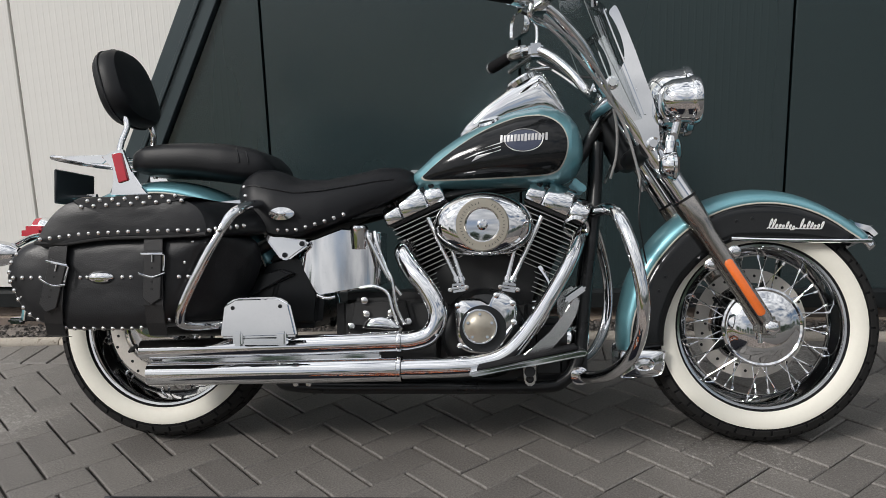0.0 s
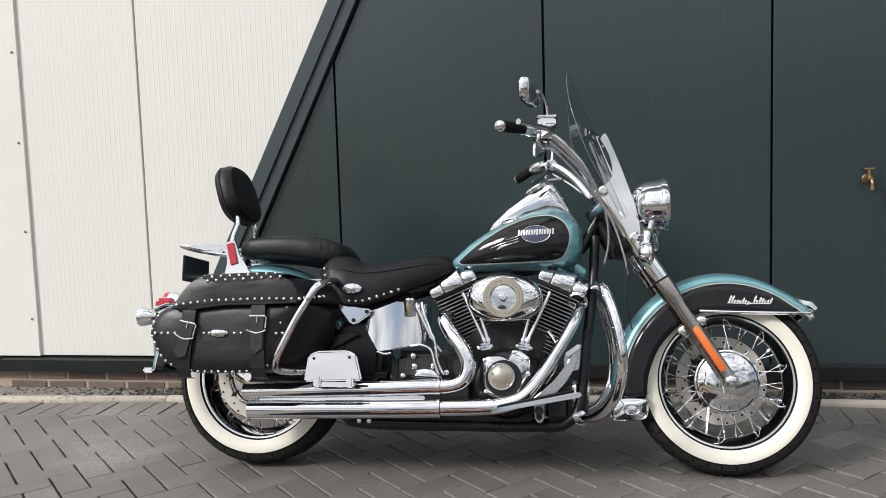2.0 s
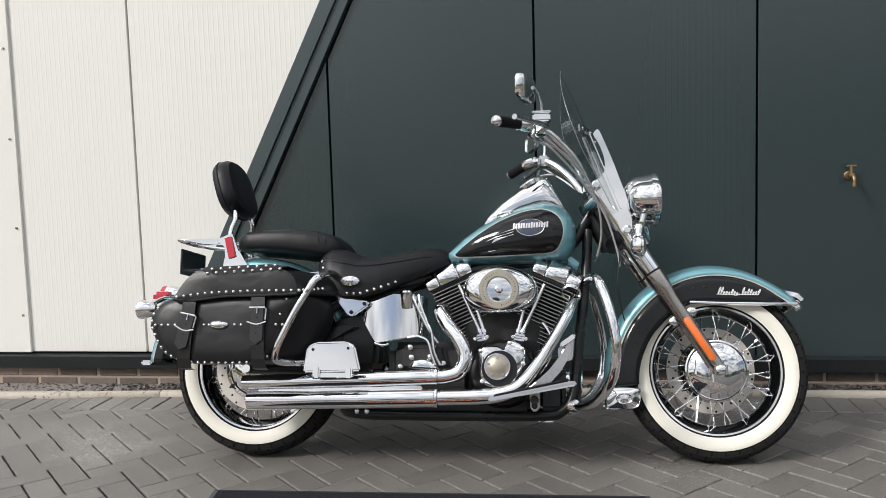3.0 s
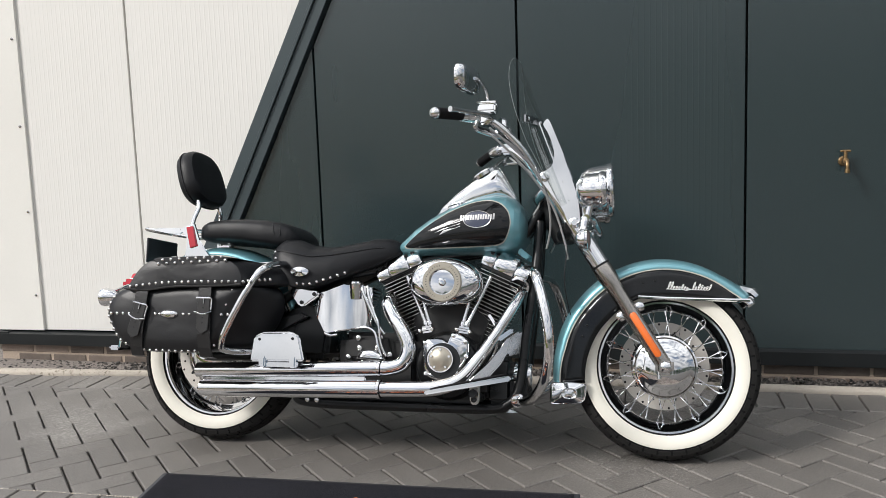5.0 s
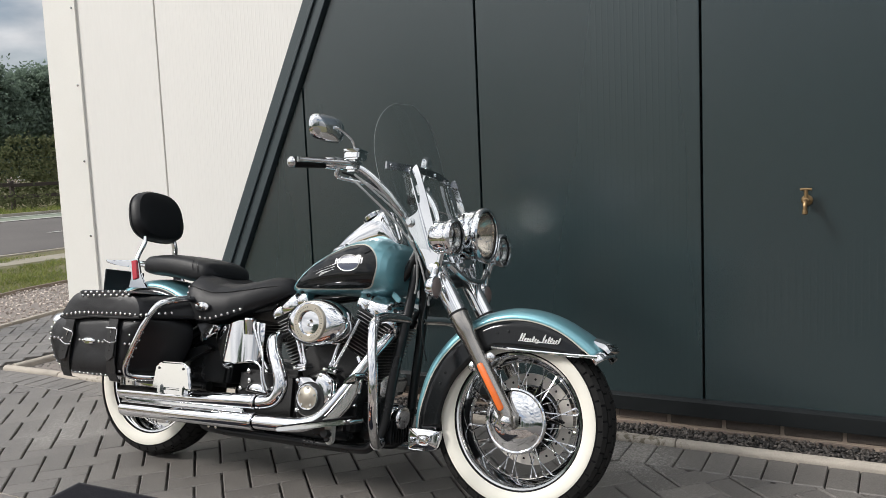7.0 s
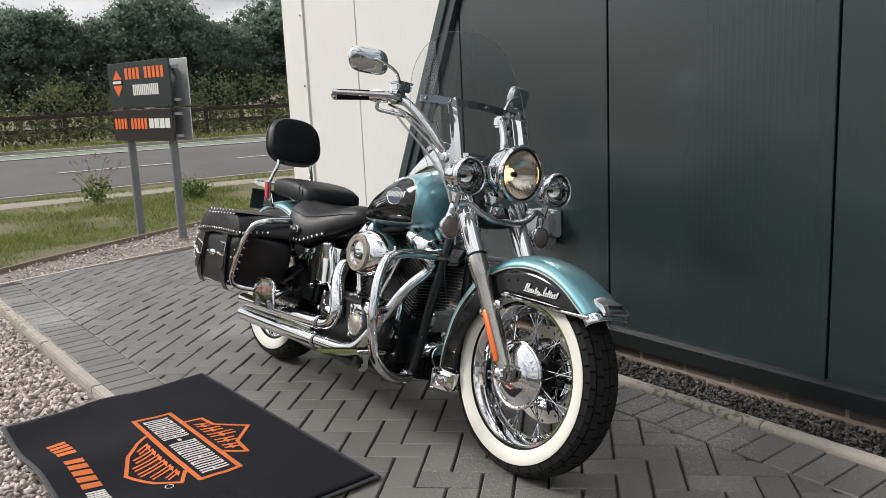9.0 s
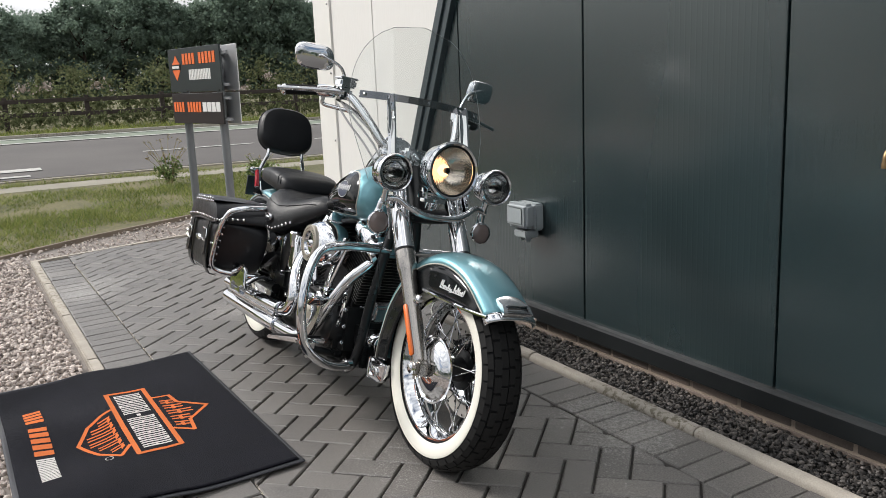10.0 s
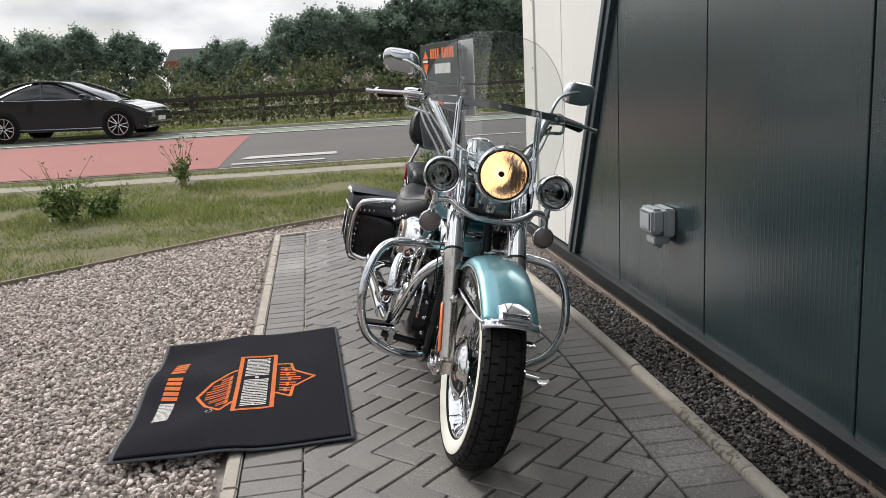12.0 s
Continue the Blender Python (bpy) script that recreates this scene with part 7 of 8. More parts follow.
def rot_m(x, y):
    """Emblem coordinates to the ground; the print on the mat is sheared."""
    mid = min(max(y, -0.0885), 0.0885)
    push = 0.06 * min(1.0, max(0.0, (-0.09 - y) / 0.03)) + 0.03 * min(1.0, max(0.0, (y - 0.09) / 0.03))
    return (0.309 + 0.93 * x - 0.21 * mid + push, 1.470 + 0.887 * mid + 1.03 * (y - mid) + 0.026 * x)


stroke([rot_m(*q) for q in ((-0.335, -0.080), (0.335, -0.080), (0.335, 0.080), (-0.335, 0.080), (-0.335, -0.080))], 0.017, M_MATO)
for i in range(15):
    x = -0.300 + 0.0405 * i
    if i == 6:
        quad(rot_m(x + 0.004, -0.008), rot_m(x + 0.028, -0.008), rot_m(x + 0.028, 0.008), rot_m(x + 0.004, 0.008), M_MATW, "emblem_bar")
        continue
    for a in (0.0, 0.019):
        quad(rot_m(x + a, -0.055), rot_m(x + a + 0.011, -0.055), rot_m(x + a + 0.011, 0.055), rot_m(x + a, 0.055), M_MATW, "emblem_bar")
    z = (-0.055, 0.046, -0.006)[i % 3]
    quad(rot_m(x, z), rot_m(x + 0.030, z), rot_m(x + 0.030, z + 0.009), rot_m(x, z + 0.009), M_MATW, "emblem_bar")
stroke([rot_m(*q) for q in ((-0.20, 0.092), (-0.225, 0.150), (-0.13, 0.160), (-0.02, 0.245), (0.09, 0.160), (0.20, 0.150), (0.175, 0.092))], 0.013, M_MATO)
stroke([rot_m(*q) for q in ((-0.165, -0.092), (-0.19, -0.13), (-0.11, -0.185), (0.03, -0.232), (0.17, -0.185), (0.25, -0.13), (0.225, -0.092))], 0.013, M_MATO)
for i in range(5):
    x = -0.165 + 0.066 * i
    h = (0.045, 0.065, 0.085, 0.065, 0.045)[i]
    for a in (0.0, 0.028):
        quad(rot_m(x + a, 0.105), rot_m(x + a + 0.012, 0.105), rot_m(x + a + 0.012, 0.105 + h), rot_m(x + a, 0.105 + h), M_MATO, "emblem_bar")
    quad(rot_m(x, 0.105 + 0.4 * h), rot_m(x + 0.04, 0.105 + 0.4 * h), rot_m(x + 0.04, 0.117 + 0.4 * h), rot_m(x, 0.117 + 0.4 * h), M_MATO, "emblem_bar")
for i in range(6):
    x = -0.135 + 0.058 * i
    h = (0.045, 0.075, 0.095, 0.095, 0.075, 0.045)[i]
    for a in (0.0, 0.025):
        quad(rot_m(x + a, -0.105 - h), rot_m(x + a + 0.011, -0.105 - h), rot_m(x + a + 0.011, -0.105), rot_m(x + a, -0.105), M_MATO, "emblem_bar")
    quad(rot_m(x, -0.118), rot_m(x + 0.036, -0.118), rot_m(x + 0.036, -0.107), rot_m(x, -0.107), M_MATO, "emblem_bar")
ring = [(0.616 + 0.017 * math.cos(a), 1.318 + 0.012 * math.sin(a)) for a in np.linspace(0, 2 * math.pi, 13)]
stroke(ring, 0.003, M_MATW)


def mat_letter(x, y, w, h, m, k):
    """A plain block the size of one letter."""
    quad((x, y), (x + w, y), (x + w, y + h), (x, y + h), m, "letter_bar", n=4)


for i in range(10):
    if i == 4:
        continue
    mat_letter(-0.016 + 0.047 * i, 1.096 + 0.0014 * i, 0.034, 0.060, M_MATO, i)
for i in range(14):
    mat_letter(0.466 + 0.0143 * i, 1.110 + 0.0004 * i, 0.0108, 0.056, M_MATW, i)


# ---- roadside sign on two posts ----
sgn = thing("roadside_sign", "dealer sign of two dark panels on grey steel posts", "sign", m=Matrix.Translation((-5.05, 2.90, 0)) @ Matrix.Rotation(math.atan2(0.16, 0.70), 4, "Z"))
for x in (0.0, 0.718):
    part("post", lathe([(0.038, -0.2), (0.038, 1.52), (0.034, 1.54), (0, 1.545)], 18, (x, 0.06, 0), (0, 0, 1)), M_GALV, sgn, "grey tubular steel post")
up = part("upper_panel", box(-0.17, 0.865, -0.004, 0.012, 1.165, 1.572, 0.002, 1), M_SIGND, sgn, "dark green-grey upper sign panel", smooth=False)
lo = part("lower_panel", box(-0.17, 0.845, -0.004, 0.012, 0.868, 1.150, 0.002, 1), M_SIGNB, sgn, "black lower sign panel", smooth=False)
part("back_panel", box(0.06, 0.955, 0.115, 0.125, 1.165, 1.572, 0.002, 1), M_SIGNBACK, sgn, "bare aluminium back panel", smooth=False)
part("back_panel", box(0.06, 0.940, 0.115, 0.125, 0.868, 1.150, 0.002, 1), M_SIGNBACK, sgn, "bare aluminium back panel", smooth=False)
for z in (0.91, 1.10, 1.22, 1.50):
    part("rail", box(-0.12, 0.96, 0.013, 0.030, z - 0.012, z + 0.012), M_GALV, sgn, smooth=False)
    part("clamp", box(0.672, 0.764, 0.010, 0.112, z - 0.016, z + 0.016, 0.004), M_GALV, sgn, smooth=False)


def sign_letter(parent, x, z, w, h, m, k):
    part("letter_bar", box(x, x + w, -0.0075, -0.004, z, z + h), m, parent, smooth=False)


for i in range(10):
    if i != 4:
        sign_letter(up, 0.135 + 0.0665 * i, 1.420, 0.046, 0.100, M_ORANGE, i)
for i in range(14):
    sign_letter(up, 0.25 + 0.031 * i, 1.275, 0.021, 0.095, M_VWHITE, i)
for i in range(10):
    if i != 4:
        sign_letter(lo, -0.135 + 0.058 * i, 0.975, 0.040, 0.095, M_ORANGE, i)
for i in range(4):
    sign_letter(lo, 0.465 + 0.088 * i, 0.980, 0.075, 0.085, M_VWHITE, i)
part("shield_emblem", prism([(-0.09, 1.43), (-0.055, 1.455), (-0.01, 1.51), (0.035, 1.455), (0.07, 1.43), (0.065, 1.36), (-0.01, 1.27), (-0.085, 1.36)], -0.007, -0.004), M_ORANGE, up, "plain orange shield", smooth=False)
part("shield_bar", box(-0.098, 0.078, -0.010, -0.006, 1.375, 1.425), M_SIGNB, up, smooth=False)
part("shield_bar_front", box(-0.085, 0.065, -0.012, -0.009, 1.388, 1.412), M_VWHITE, up, smooth=False)


# ---- parked dark saloon on the road ----
car = thing("car", "black saloon car standing on the road", "car", m=Matrix.Translation((-17.62, -4.15, 0.257)) @ pose(0, 0, 0, 0, 0.5, 82) @ Matrix.Scale(0.95, 4))
low_prof = [(-2.42, 0.46), (-2.45, 0.70), (-2.36, 0.98), (-2.20, 1.03), (-1.6, 1.02), (0.2, 0.97), (0.95, 0.95), (1.42, 0.90), (1.85, 0.80), (2.10, 0.68), (2.16, 0.52), (2.16, 0.32), (2.06, 0.22), (-2.28, 0.24)]
part("body", prism(low_prof, -0.91, 0.91, 0.085, 4), M_CARPAINT, car, "dark glossy car body")
rings = []
for z, x0, x1, w in ((0.93, -2.10, 1.12, 0.84), (1.05, -1.85, 0.95, 0.81), (1.22, -1.45, 0.52, 0.74), (1.36, -1.02, 0.14, 0.67), (1.43, -0.72, -0.10, 0.61)):
    ring = []
    for q in np.linspace(0, 2 * math.pi, 41)[:-1]:
        c0, s0 = math.cos(q), math.sin(q)
        ring.append(((x0 + x1) / 2 + (x1 - x0) / 2 * math.copysign(abs(c0) ** 0.5, c0), w * math.copysign(abs(s0) ** 0.45, s0), z))
    rings.append(ring)
part("cabin_glass", loft(rings), M_CARGLASS, car, "dark tinted car glass")
for s in (-1, 1):
    roof_line = [(-2.08, 0.80, 1.00), (-1.55, 0.74, 1.19), (-1.00, 0.665, 1.375), (-0.45, 0.645, 1.435), (0.10, 0.665, 1.375), (0.55, 0.745, 1.21), (1.10, 0.83, 0.965)]
    part("roof_rail", tube(mirrored(roof_line, s), 0.035, 8), M_CARPAINT, car, "dark roof pillar line")
    part("door_pillar", rod((-0.42, s * 0.835, 0.96), (-0.47, s * 0.66, 1.40), 0.028), M_CARPAINT, car)
    part("window_trim", tube(mirrored([(-1.95, 0.895, 1.015), (-0.5, 0.90, 0.995), (0.85, 0.885, 0.975)], s), 0.012, 6), M_CHROME, car, "bright window trim")
    part("sill_trim", tube(mirrored([(-1.0, 0.918, 0.30), (1.0, 0.918, 0.29)], s), 0.012, 6), M_CHROME, car)
    part("side_mirror", pillow(round_outline([(0.55, 1.0), (0.60, 1.10), (0.72, 1.10), (0.74, 1.02)], 3), [(s * 0.90, 0.8), (s * 0.93, 1.0), (s * 1.02, 1.0), (s * 1.05, 0.7)]), M_CARPAINT, car, "dark door mirror")
    for x in (-0.75, 0.32):
        part("door_handle", box(x - 0.08, x + 0.08, s * 0.905, s * 0.925, 0.84, 0.865, 0.008), M_CARPAINT, car)
    part("headlight", prism([(1.74, 0.75), (1.96, 0.74), (2.09, 0.68), (2.08, 0.61), (1.80, 0.66)], s * 0.60, s * 0.905, 0.02), M_LENS, car, "clear headlight glass")
    part("headlight_bowl", prism([(1.76, 0.74), (1.95, 0.73), (2.06, 0.67), (2.05, 0.62), (1.82, 0.665)], s * 0.62, s * 0.895, 0.02), M_POL, car)
    for x in (1.41, -1.38):
        part("wheel_arch", lathe([(0.40, 0.0), (0.40, 0.008), (0.0, 0.008)], 32, (x, s * 0.906, 0.36), (0, s, 0)), M_GAP, car)
        cw = part("wheel", lathe([(0.335, 0.0), (0.345, 0.03), (0.335, 0.05), (0.255, 0.052), (0.25, 0.03), (0.0, 0.03)], 36, (x, s * 0.885, 0.345), (0, s, 0)), M_RUBBER, car, "dark tyre on a bright alloy wheel")
        part("rim", lathe([(0.255, 0.045), (0.255, 0.056), (0.235, 0.056), (0.232, 0.045)], 36, (x, s * 0.885, 0.345), (0, s, 0), close=True), M_POL, cw)
        for i in range(10):
            a = 2 * math.pi * i / 10 + (0.16 if i % 2 else -0.0)
            part("rim_spoke", rod((x + 0.03 * math.cos(a), s * 0.935, 0.345 + 0.03 * math.sin(a)), (x + 0.245 * math.cos(a + 0.15), s * 0.938, 0.345 + 0.245 * math.sin(a + 0.15)), 0.014, 6), M_POL, cw)
part("grille", box(2.12, 2.175, -0.50, 0.50, 0.50, 0.64, 0.015), M_CHROME, car, "chrome grille bar")
part("grille_mesh", box(2.14, 2.18, -0.42, 0.42, 0.53, 0.61, 0.005), M_GAP, car)
part("bumper_trim", tube([(1.90, -0.90, 0.33), (2.10, -0.78, 0.27), (2.18, -0.45, 0.27), (2.18, 0.45, 0.27), (2.10, 0.78, 0.27), (1.90, 0.90, 0.33)], 0.016, 6), M_CHROME, car)
part("number_plate", box(2.165, 2.185, -0.26, 0.26, 0.40, 0.50), M_VWHITE, car, "plain white front plate", smooth=False)


# ---- fence, hedge, trees, far house ----
post = mesh_of("post", box(-0.05, 0.05, -0.06, 0.06, -0.2, 0.86, 0.006, 1), M_FENCE, smooth=False)
rail = mesh_of("rail", box(-0.02, 0.02, -1.0, 1.0, -0.055, 0.055, 0.006, 1), M_FENCE, smooth=False)
fence = thing("fence", "dark timber post and rail fence before the hedge", "fence")
for i in range(36):
    y = -20 + 2.0 * i
    x = -21.5 - 0.0035 * max(0, y) ** 1.6
    lug("post", post, fence, Matrix.Translation((x, y, 0.28)))
    for z in (1.02, 0.66):
        lug("rail", rail, fence, Matrix.Translation((x + 0.06, y + 1.0, z + 0.01 * math.sin(3 * i + z))))


def leaf_cloud(n, centres, spread, size, seed, flat=0.75):
    """Many small leaf quads gathered in clumps."""
    r = np.random.default_rng(seed)
    c = centres[r.integers(0, len(centres), n)]
    d = r.normal(size=(n, 3))
    d /= np.linalg.norm(d, axis=1)[:, None]
    p = c + d * (spread * np.minimum(1.5, np.abs(r.normal(0.0, 0.62, n))))[:, None] * np.array([1, 1, flat])
    a = r.normal(size=(n, 3))
    a /= np.linalg.norm(a, axis=1)[:, None]
    b = np.cross(a, r.normal(size=(n, 3)))
    b /= np.linalg.norm(b, axis=1)[:, None]
    s = (size * r.uniform(0.6, 1.3, n))[:, None]
    v = np.stack([p - a * s, p - b * s * 0.55, p + a * s, p + b * s * 0.55], 1).reshape(-1, 3)
    f = np.arange(4 * n).reshape(-1, 4)
    return v, f


def tree_parts(seed, h, wd, leaves):
    """Trunk with limbs, and a crown of clumps; returns two meshes."""
    r = np.random.default_rng(seed)
    bm = tube([(0, 0, -0.1), (0.05, 0, h * 0.3), (-0.06, 0.05, h * 0.6), (0.02, 0, h * 0.9)], 0.1, 8, radii=[0.13, 0.10, 0.06, 0.02])
    tips = []
    for i in range(9):
        a, z0 = r.uniform(0, 6.28), h * r.uniform(0.22, 0.7)
        ln = wd * r.uniform(0.5, 0.95) * (1.1 - 0.5 * z0 / h)
        tip = Vector((ln * math.cos(a), ln * math.sin(a), z0 + ln * r.uniform(0.4, 0.9)))
        tube([(0, 0, z0), (tip.x * 0.5, tip.y * 0.5, z0 + (tip.z - z0) * 0.4), tip], 0.04, 6, 4, bm=bm, radii=[0.05, 0.03, 0.01])
        tips.append(tip)
    wood = mesh_of("trunk", bm, M_BARK)
    cs = []
    for i in range(130):
        z = h * (0.16 + 0.82 * r.random() ** 0.8)
        a = r.uniform(0, 6.28)
        bulge = 0.78 + 0.34 * noise.noise((2.2 * math.cos(a) + seed, 2.2 * math.sin(a), 3.4 * z / h))
        rad = wd * bulge * (math.sin(math.pi * min(1, (z / h - 0.06) / 0.98)) ** 0.55) * r.random() ** 0.35
        cs.append((rad * math.cos(a), rad * math.sin(a), z + 0.12 * h * noise.noise((3 * math.cos(a), 3 * math.sin(a), seed))))
    cs += [tuple(t) for t in tips]
    cs.append((0, 0, h * 0.97))
    v, f = leaf_cloud(leaves, np.array(cs), 0.40 * wd / 1.9, 0.075, seed + 50, 0.8)
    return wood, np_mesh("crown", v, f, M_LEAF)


KINDS = [tree_parts(11, 5.0, 1.9, 19000), tree_parts(12, 5.0, 1.5, 14500), tree_parts(13, 5.0, 2.3, 23000), tree_parts(14, 5.0, 1.7, 15000)]


def tree(x, y, z, h, k, turn):
    t = thing("tree", "green broadleaf tree of the far belt, leaf colour paled for haze", "tree", "tree belt")
    w, c = KINDS[k]
    for nm, me in (("trunk", w), ("crown", c)):
        o = new(nm, me)
        o.parent = t
    t.matrix_world = Matrix.Translation((x, y, z)) @ Matrix.Rotation(turn, 4, "Z") @ Matrix.Diagonal((h / 5.0 * 1.05, h / 5.0 * 1.05, h / 5.0, 1))


SKY_Y = [-14, -10, -7.7, -6.5, -5.5, -4.3, -2.3, -1.2, 0.3, 1.8, 2.8, 5, 9, 12, 15, 17, 19, 21.5, 24, 29, 31, 33, 46]
SKY_Z = [4.3, 4.3, 4.5, 3.1, 4.1, 2.5, 4.3, 3.3, 4.9, 5.3, 4.6, 5.3, 5.5, 5.9, 6.8, 5.4, 5.2, 6.5, 7.3, 6.6, 7.3, 7.0, 7.2]
rt = np.random.default_rng(21)
for row, (dx, step, k0) in enumerate(((0.0, 1.55, 1.0), (3.2, 2.4, 0.94))):
    for i, y in enumerate(np.arange(-34, 60, step)):
        top = float(np.interp(y, SKY_Y, SKY_Z))
        if -5.3 < y < -3.4 and row:
            continue
        x = -38 - dx + rt.uniform(-0.8, 0.8) - (0.006 * max(0, y - 8) ** 2 if y < 30 else 0.0)
        tree(x, y + rt.uniform(-0.3, 0.3), 0.2, (top - 0.2) * k0 * rt.uniform(0.88, 1.03) * (-x + 3.7) / 41.7, int(rt.integers(0, 4)), rt.uniform(0, 6.28))
# the belt goes on round the open side: unseen trees, added to darken reflections
for a in np.arange(100, 262, 5.5):
    q = radians(a + 90)
    tree(4 + 62 * math.cos(q) * 1.0, 62 * math.sin(q), -0.05, rt.uniform(7, 11), int(rt.integers(0, 4)), rt.uniform(0, 6.28)) if math.sin(q) < 0.2 and 62 * math.cos(q) > -40 else None

cs = []
for y in np.arange(-30, 50, 0.33):
    top = float(np.interp(y, [-30, 4, 8, 14, 17, 50], [1.25, 1.2, 0.85, 0.9, 2.6, 3.0])) * (0.85 + 0.3 * noise.noise((0, y * 0.45, 3.1)))
    for z in np.arange(0.15, top, 0.42):
        cs.append((-24.0 + 0.5 * noise.noise((y, z, 0)) - 0.5 * z, y, 0.28 + z))
v, f = leaf_cloud(84000, np.array(cs), 0.36, 0.062, 77, 0.9)
tagged(new("hedge", np_mesh("hedge", v, f, M_HEDGE)), "tangled green hedge behind the timber fence", "hedge", kind="stuff")
cs = np.array([(-30.5 + rt.uniform(-2, 2), y, rt.uniform(0.5, 2.1)) for y in np.arange(-34, 56, 0.22)])
v, f = leaf_cloud(52000, cs, 0.75, 0.066, 78, 0.9)
tagged(new("scrub", np_mesh("scrub", v, f, M_HEDGE)), "dark scrub under the tree belt", "bushes", kind="stuff")
cs = np.array([(-21.0 + rt.uniform(-0.25, 0.35), y, 0.28 + rt.uniform(0.05, 0.75) * (0.55 + 0.6 * noise.noise((0, y * 0.6, 9.0)))) for y in np.arange(-22, 46, 0.09)])
v, f = leaf_cloud(30000, cs, 0.20, 0.040, 83, 1.5)
tagged(new("tall_weeds", np_mesh("tall_weeds", v, f, M_HEDGE)), "tall weeds grown through the timber fence", "weeds", kind="stuff")
cs = np.array([(-23.5, y, rt.uniform(1.05, 1.55)) for y in (0.2, 0.8, 2.6, 3.2, 4.6, 8.4, 9.0, 9.8, 12.6, 13.2, 14.0, 16.5, 17.2)])
v, f = leaf_cloud(900, cs, 0.30, 0.05, 79, 0.8)
tagged(new("seed_heads", np_mesh("seed_heads", v, f, M_BLOSSOM)), "pale seed heads along the hedge top", "wildflowers", kind="stuff")

house = thing("house", "far pale house with a red roof edge behind trees", "house", m=Matrix.Translation((-62, -6.9, 0)))
part("wall", box(-3, 3, -2.2, 1.6, 0, 3.3), M_RENDERW, house, smooth=False)
part("roof", prism([(-3.3, 3.3), (3.3, 3.3), (0, 4.4)], -2.4, 1.8), M_GAP, house, smooth=False)
part("fascia", box(3.28, 3.36, -2.4, 1.8, 3.0, 3.45), M_ROOFT, house, "red painted band", smooth=False)


# ---- weeds and grass ----
def weed(x, y, h, w, seed, dry):
    r = np.random.default_rng(seed)
    t = thing("weed", "straggly green weed with dry seed stalks in the grass", "weed", "weeds", Matrix.Translation((x, y, rise(x) - 0.05)))
    bm = bmesh.new()
    cs, tops = [], []
    for i in range(16):
        a, q = r.uniform(0, 6.28), r.uniform(0.3, 1.0)
        tip = (w * q * math.cos(a), w * q * math.sin(a), h * r.uniform(0.55, 1.0))
        tube([(0.03 * math.cos(a), 0.03 * math.sin(a), 0), (tip[0] * 0.4, tip[1] * 0.4, tip[2] * 0.55), tip], 0.004, 5, 3, bm=bm, radii=[0.006, 0.004, 0.002])
        for k in (0.25, 0.4, 0.55):
            cs.append((tip[0] * k * 0.9, tip[1] * k * 0.9, tip[2] * k))
        tops.append(tip)
    part("stem", bm, M_STALK if dry else M_WEED, t)["kind"] = "stuff"
    v, f = leaf_cloud(420 if dry else 1500, np.array(cs), 0.09 if dry else 0.14, 0.026, seed + 1)
    o = new("leaves", np_mesh("leaves", v, f, M_WEED))
    o.parent = t
    o["kind"] = "stuff"
    v, f = leaf_cloud(200 if dry else 60, np.array(tops), 0.045, 0.014, seed + 2)
    o = new("seed_heads", np_mesh("seed_heads", v, f, M_STALK))
    o.parent = t
    o["kind"] = "stuff"


weed(-7.68, -0.11, 0.66, 0.30, 31, True)
weed(-5.4, -0.95, 0.66, 0.42, 32, False)
weed(-5.55, -0.6, 0.36, 0.32, 36, False)
weed(-7.75, 3.25, 0.62, 0.30, 33, True)
weed(-7.4, 4.35, 0.36, 0.30, 34, False)
weed(-5.6, -2.0, 0.40, 0.35, 35, False)


def blades(n, x0, x1, y0, y1, keep, h, w, seed):
    r = np.random.default_rng(seed)
    x, y = r.uniform(x0, x1, n), r.uniform(y0, y1, n)
    ok = np.array([keep(a, b) and noise.noise((a * 1.3, b * 1.3, 7.7)) > -0.55 + 0.35 * r.random() + (0.75 * max(0.0, 1 - (timber_x(b) - a) / 0.55) if -7 < b < 9 else 0.0) for a, b in zip(x, y)])
    x, y = x[ok], y[ok]
    n = len(x)
    z = np.array([rise(a) for a in x]) - 0.05
    a = r.uniform(0, 6.28, n)
    hh = h * r.uniform(0.35, 1.2, n) * np.array([max(0.25, 0.85 + 0.9 * noise.noise((p * 0.8, q * 0.8, 2.0)) + 0.8 * noise.noise((p * 3.1, q * 3.1, 5.0))) for p, q in zip(x, y)])
    ww = w * r.uniform(0.6, 1.3, n)
    lx, ly = hh * r.normal(0, 0.75, n), hh * r.normal(0, 0.75, n)
    v = np.stack([np.stack([x - ww * np.cos(a), y - ww * np.sin(a), z], 1), np.stack([x + ww * np.cos(a), y + ww * np.sin(a), z], 1), np.stack([x + lx, y + ly, z + hh], 1)], 1).reshape(-1, 3)
    return v, np.arange(3 * n).reshape(-1, 3)


gv = [blades(230000, -9.1, -1.0, -7, 9.5, lambda x, y: x < timber_x(y) - 0.03 and not (-8.75 + 0.1 * math.sin(y * 2.1) < x < -7.85 + 0.15 * math.sin(y * 1.3) - 0.008 * (y + 30)) and x > -9.0, 0.070, 0.0040, 41),
      blades(26000, -21.3, -17.8, -9, 30, lambda x, y: True, 0.14, 0.011, 42)]
v = np.concatenate([q[0] for q in gv])
f = np.concatenate([gv[0][1], gv[1][1] + len(gv[0][0])])
tagged(new("grass", np_mesh("grass", v, f, M_GRASS)), "rough uneven grass with straw-coloured patches", "grass", kind="stuff")


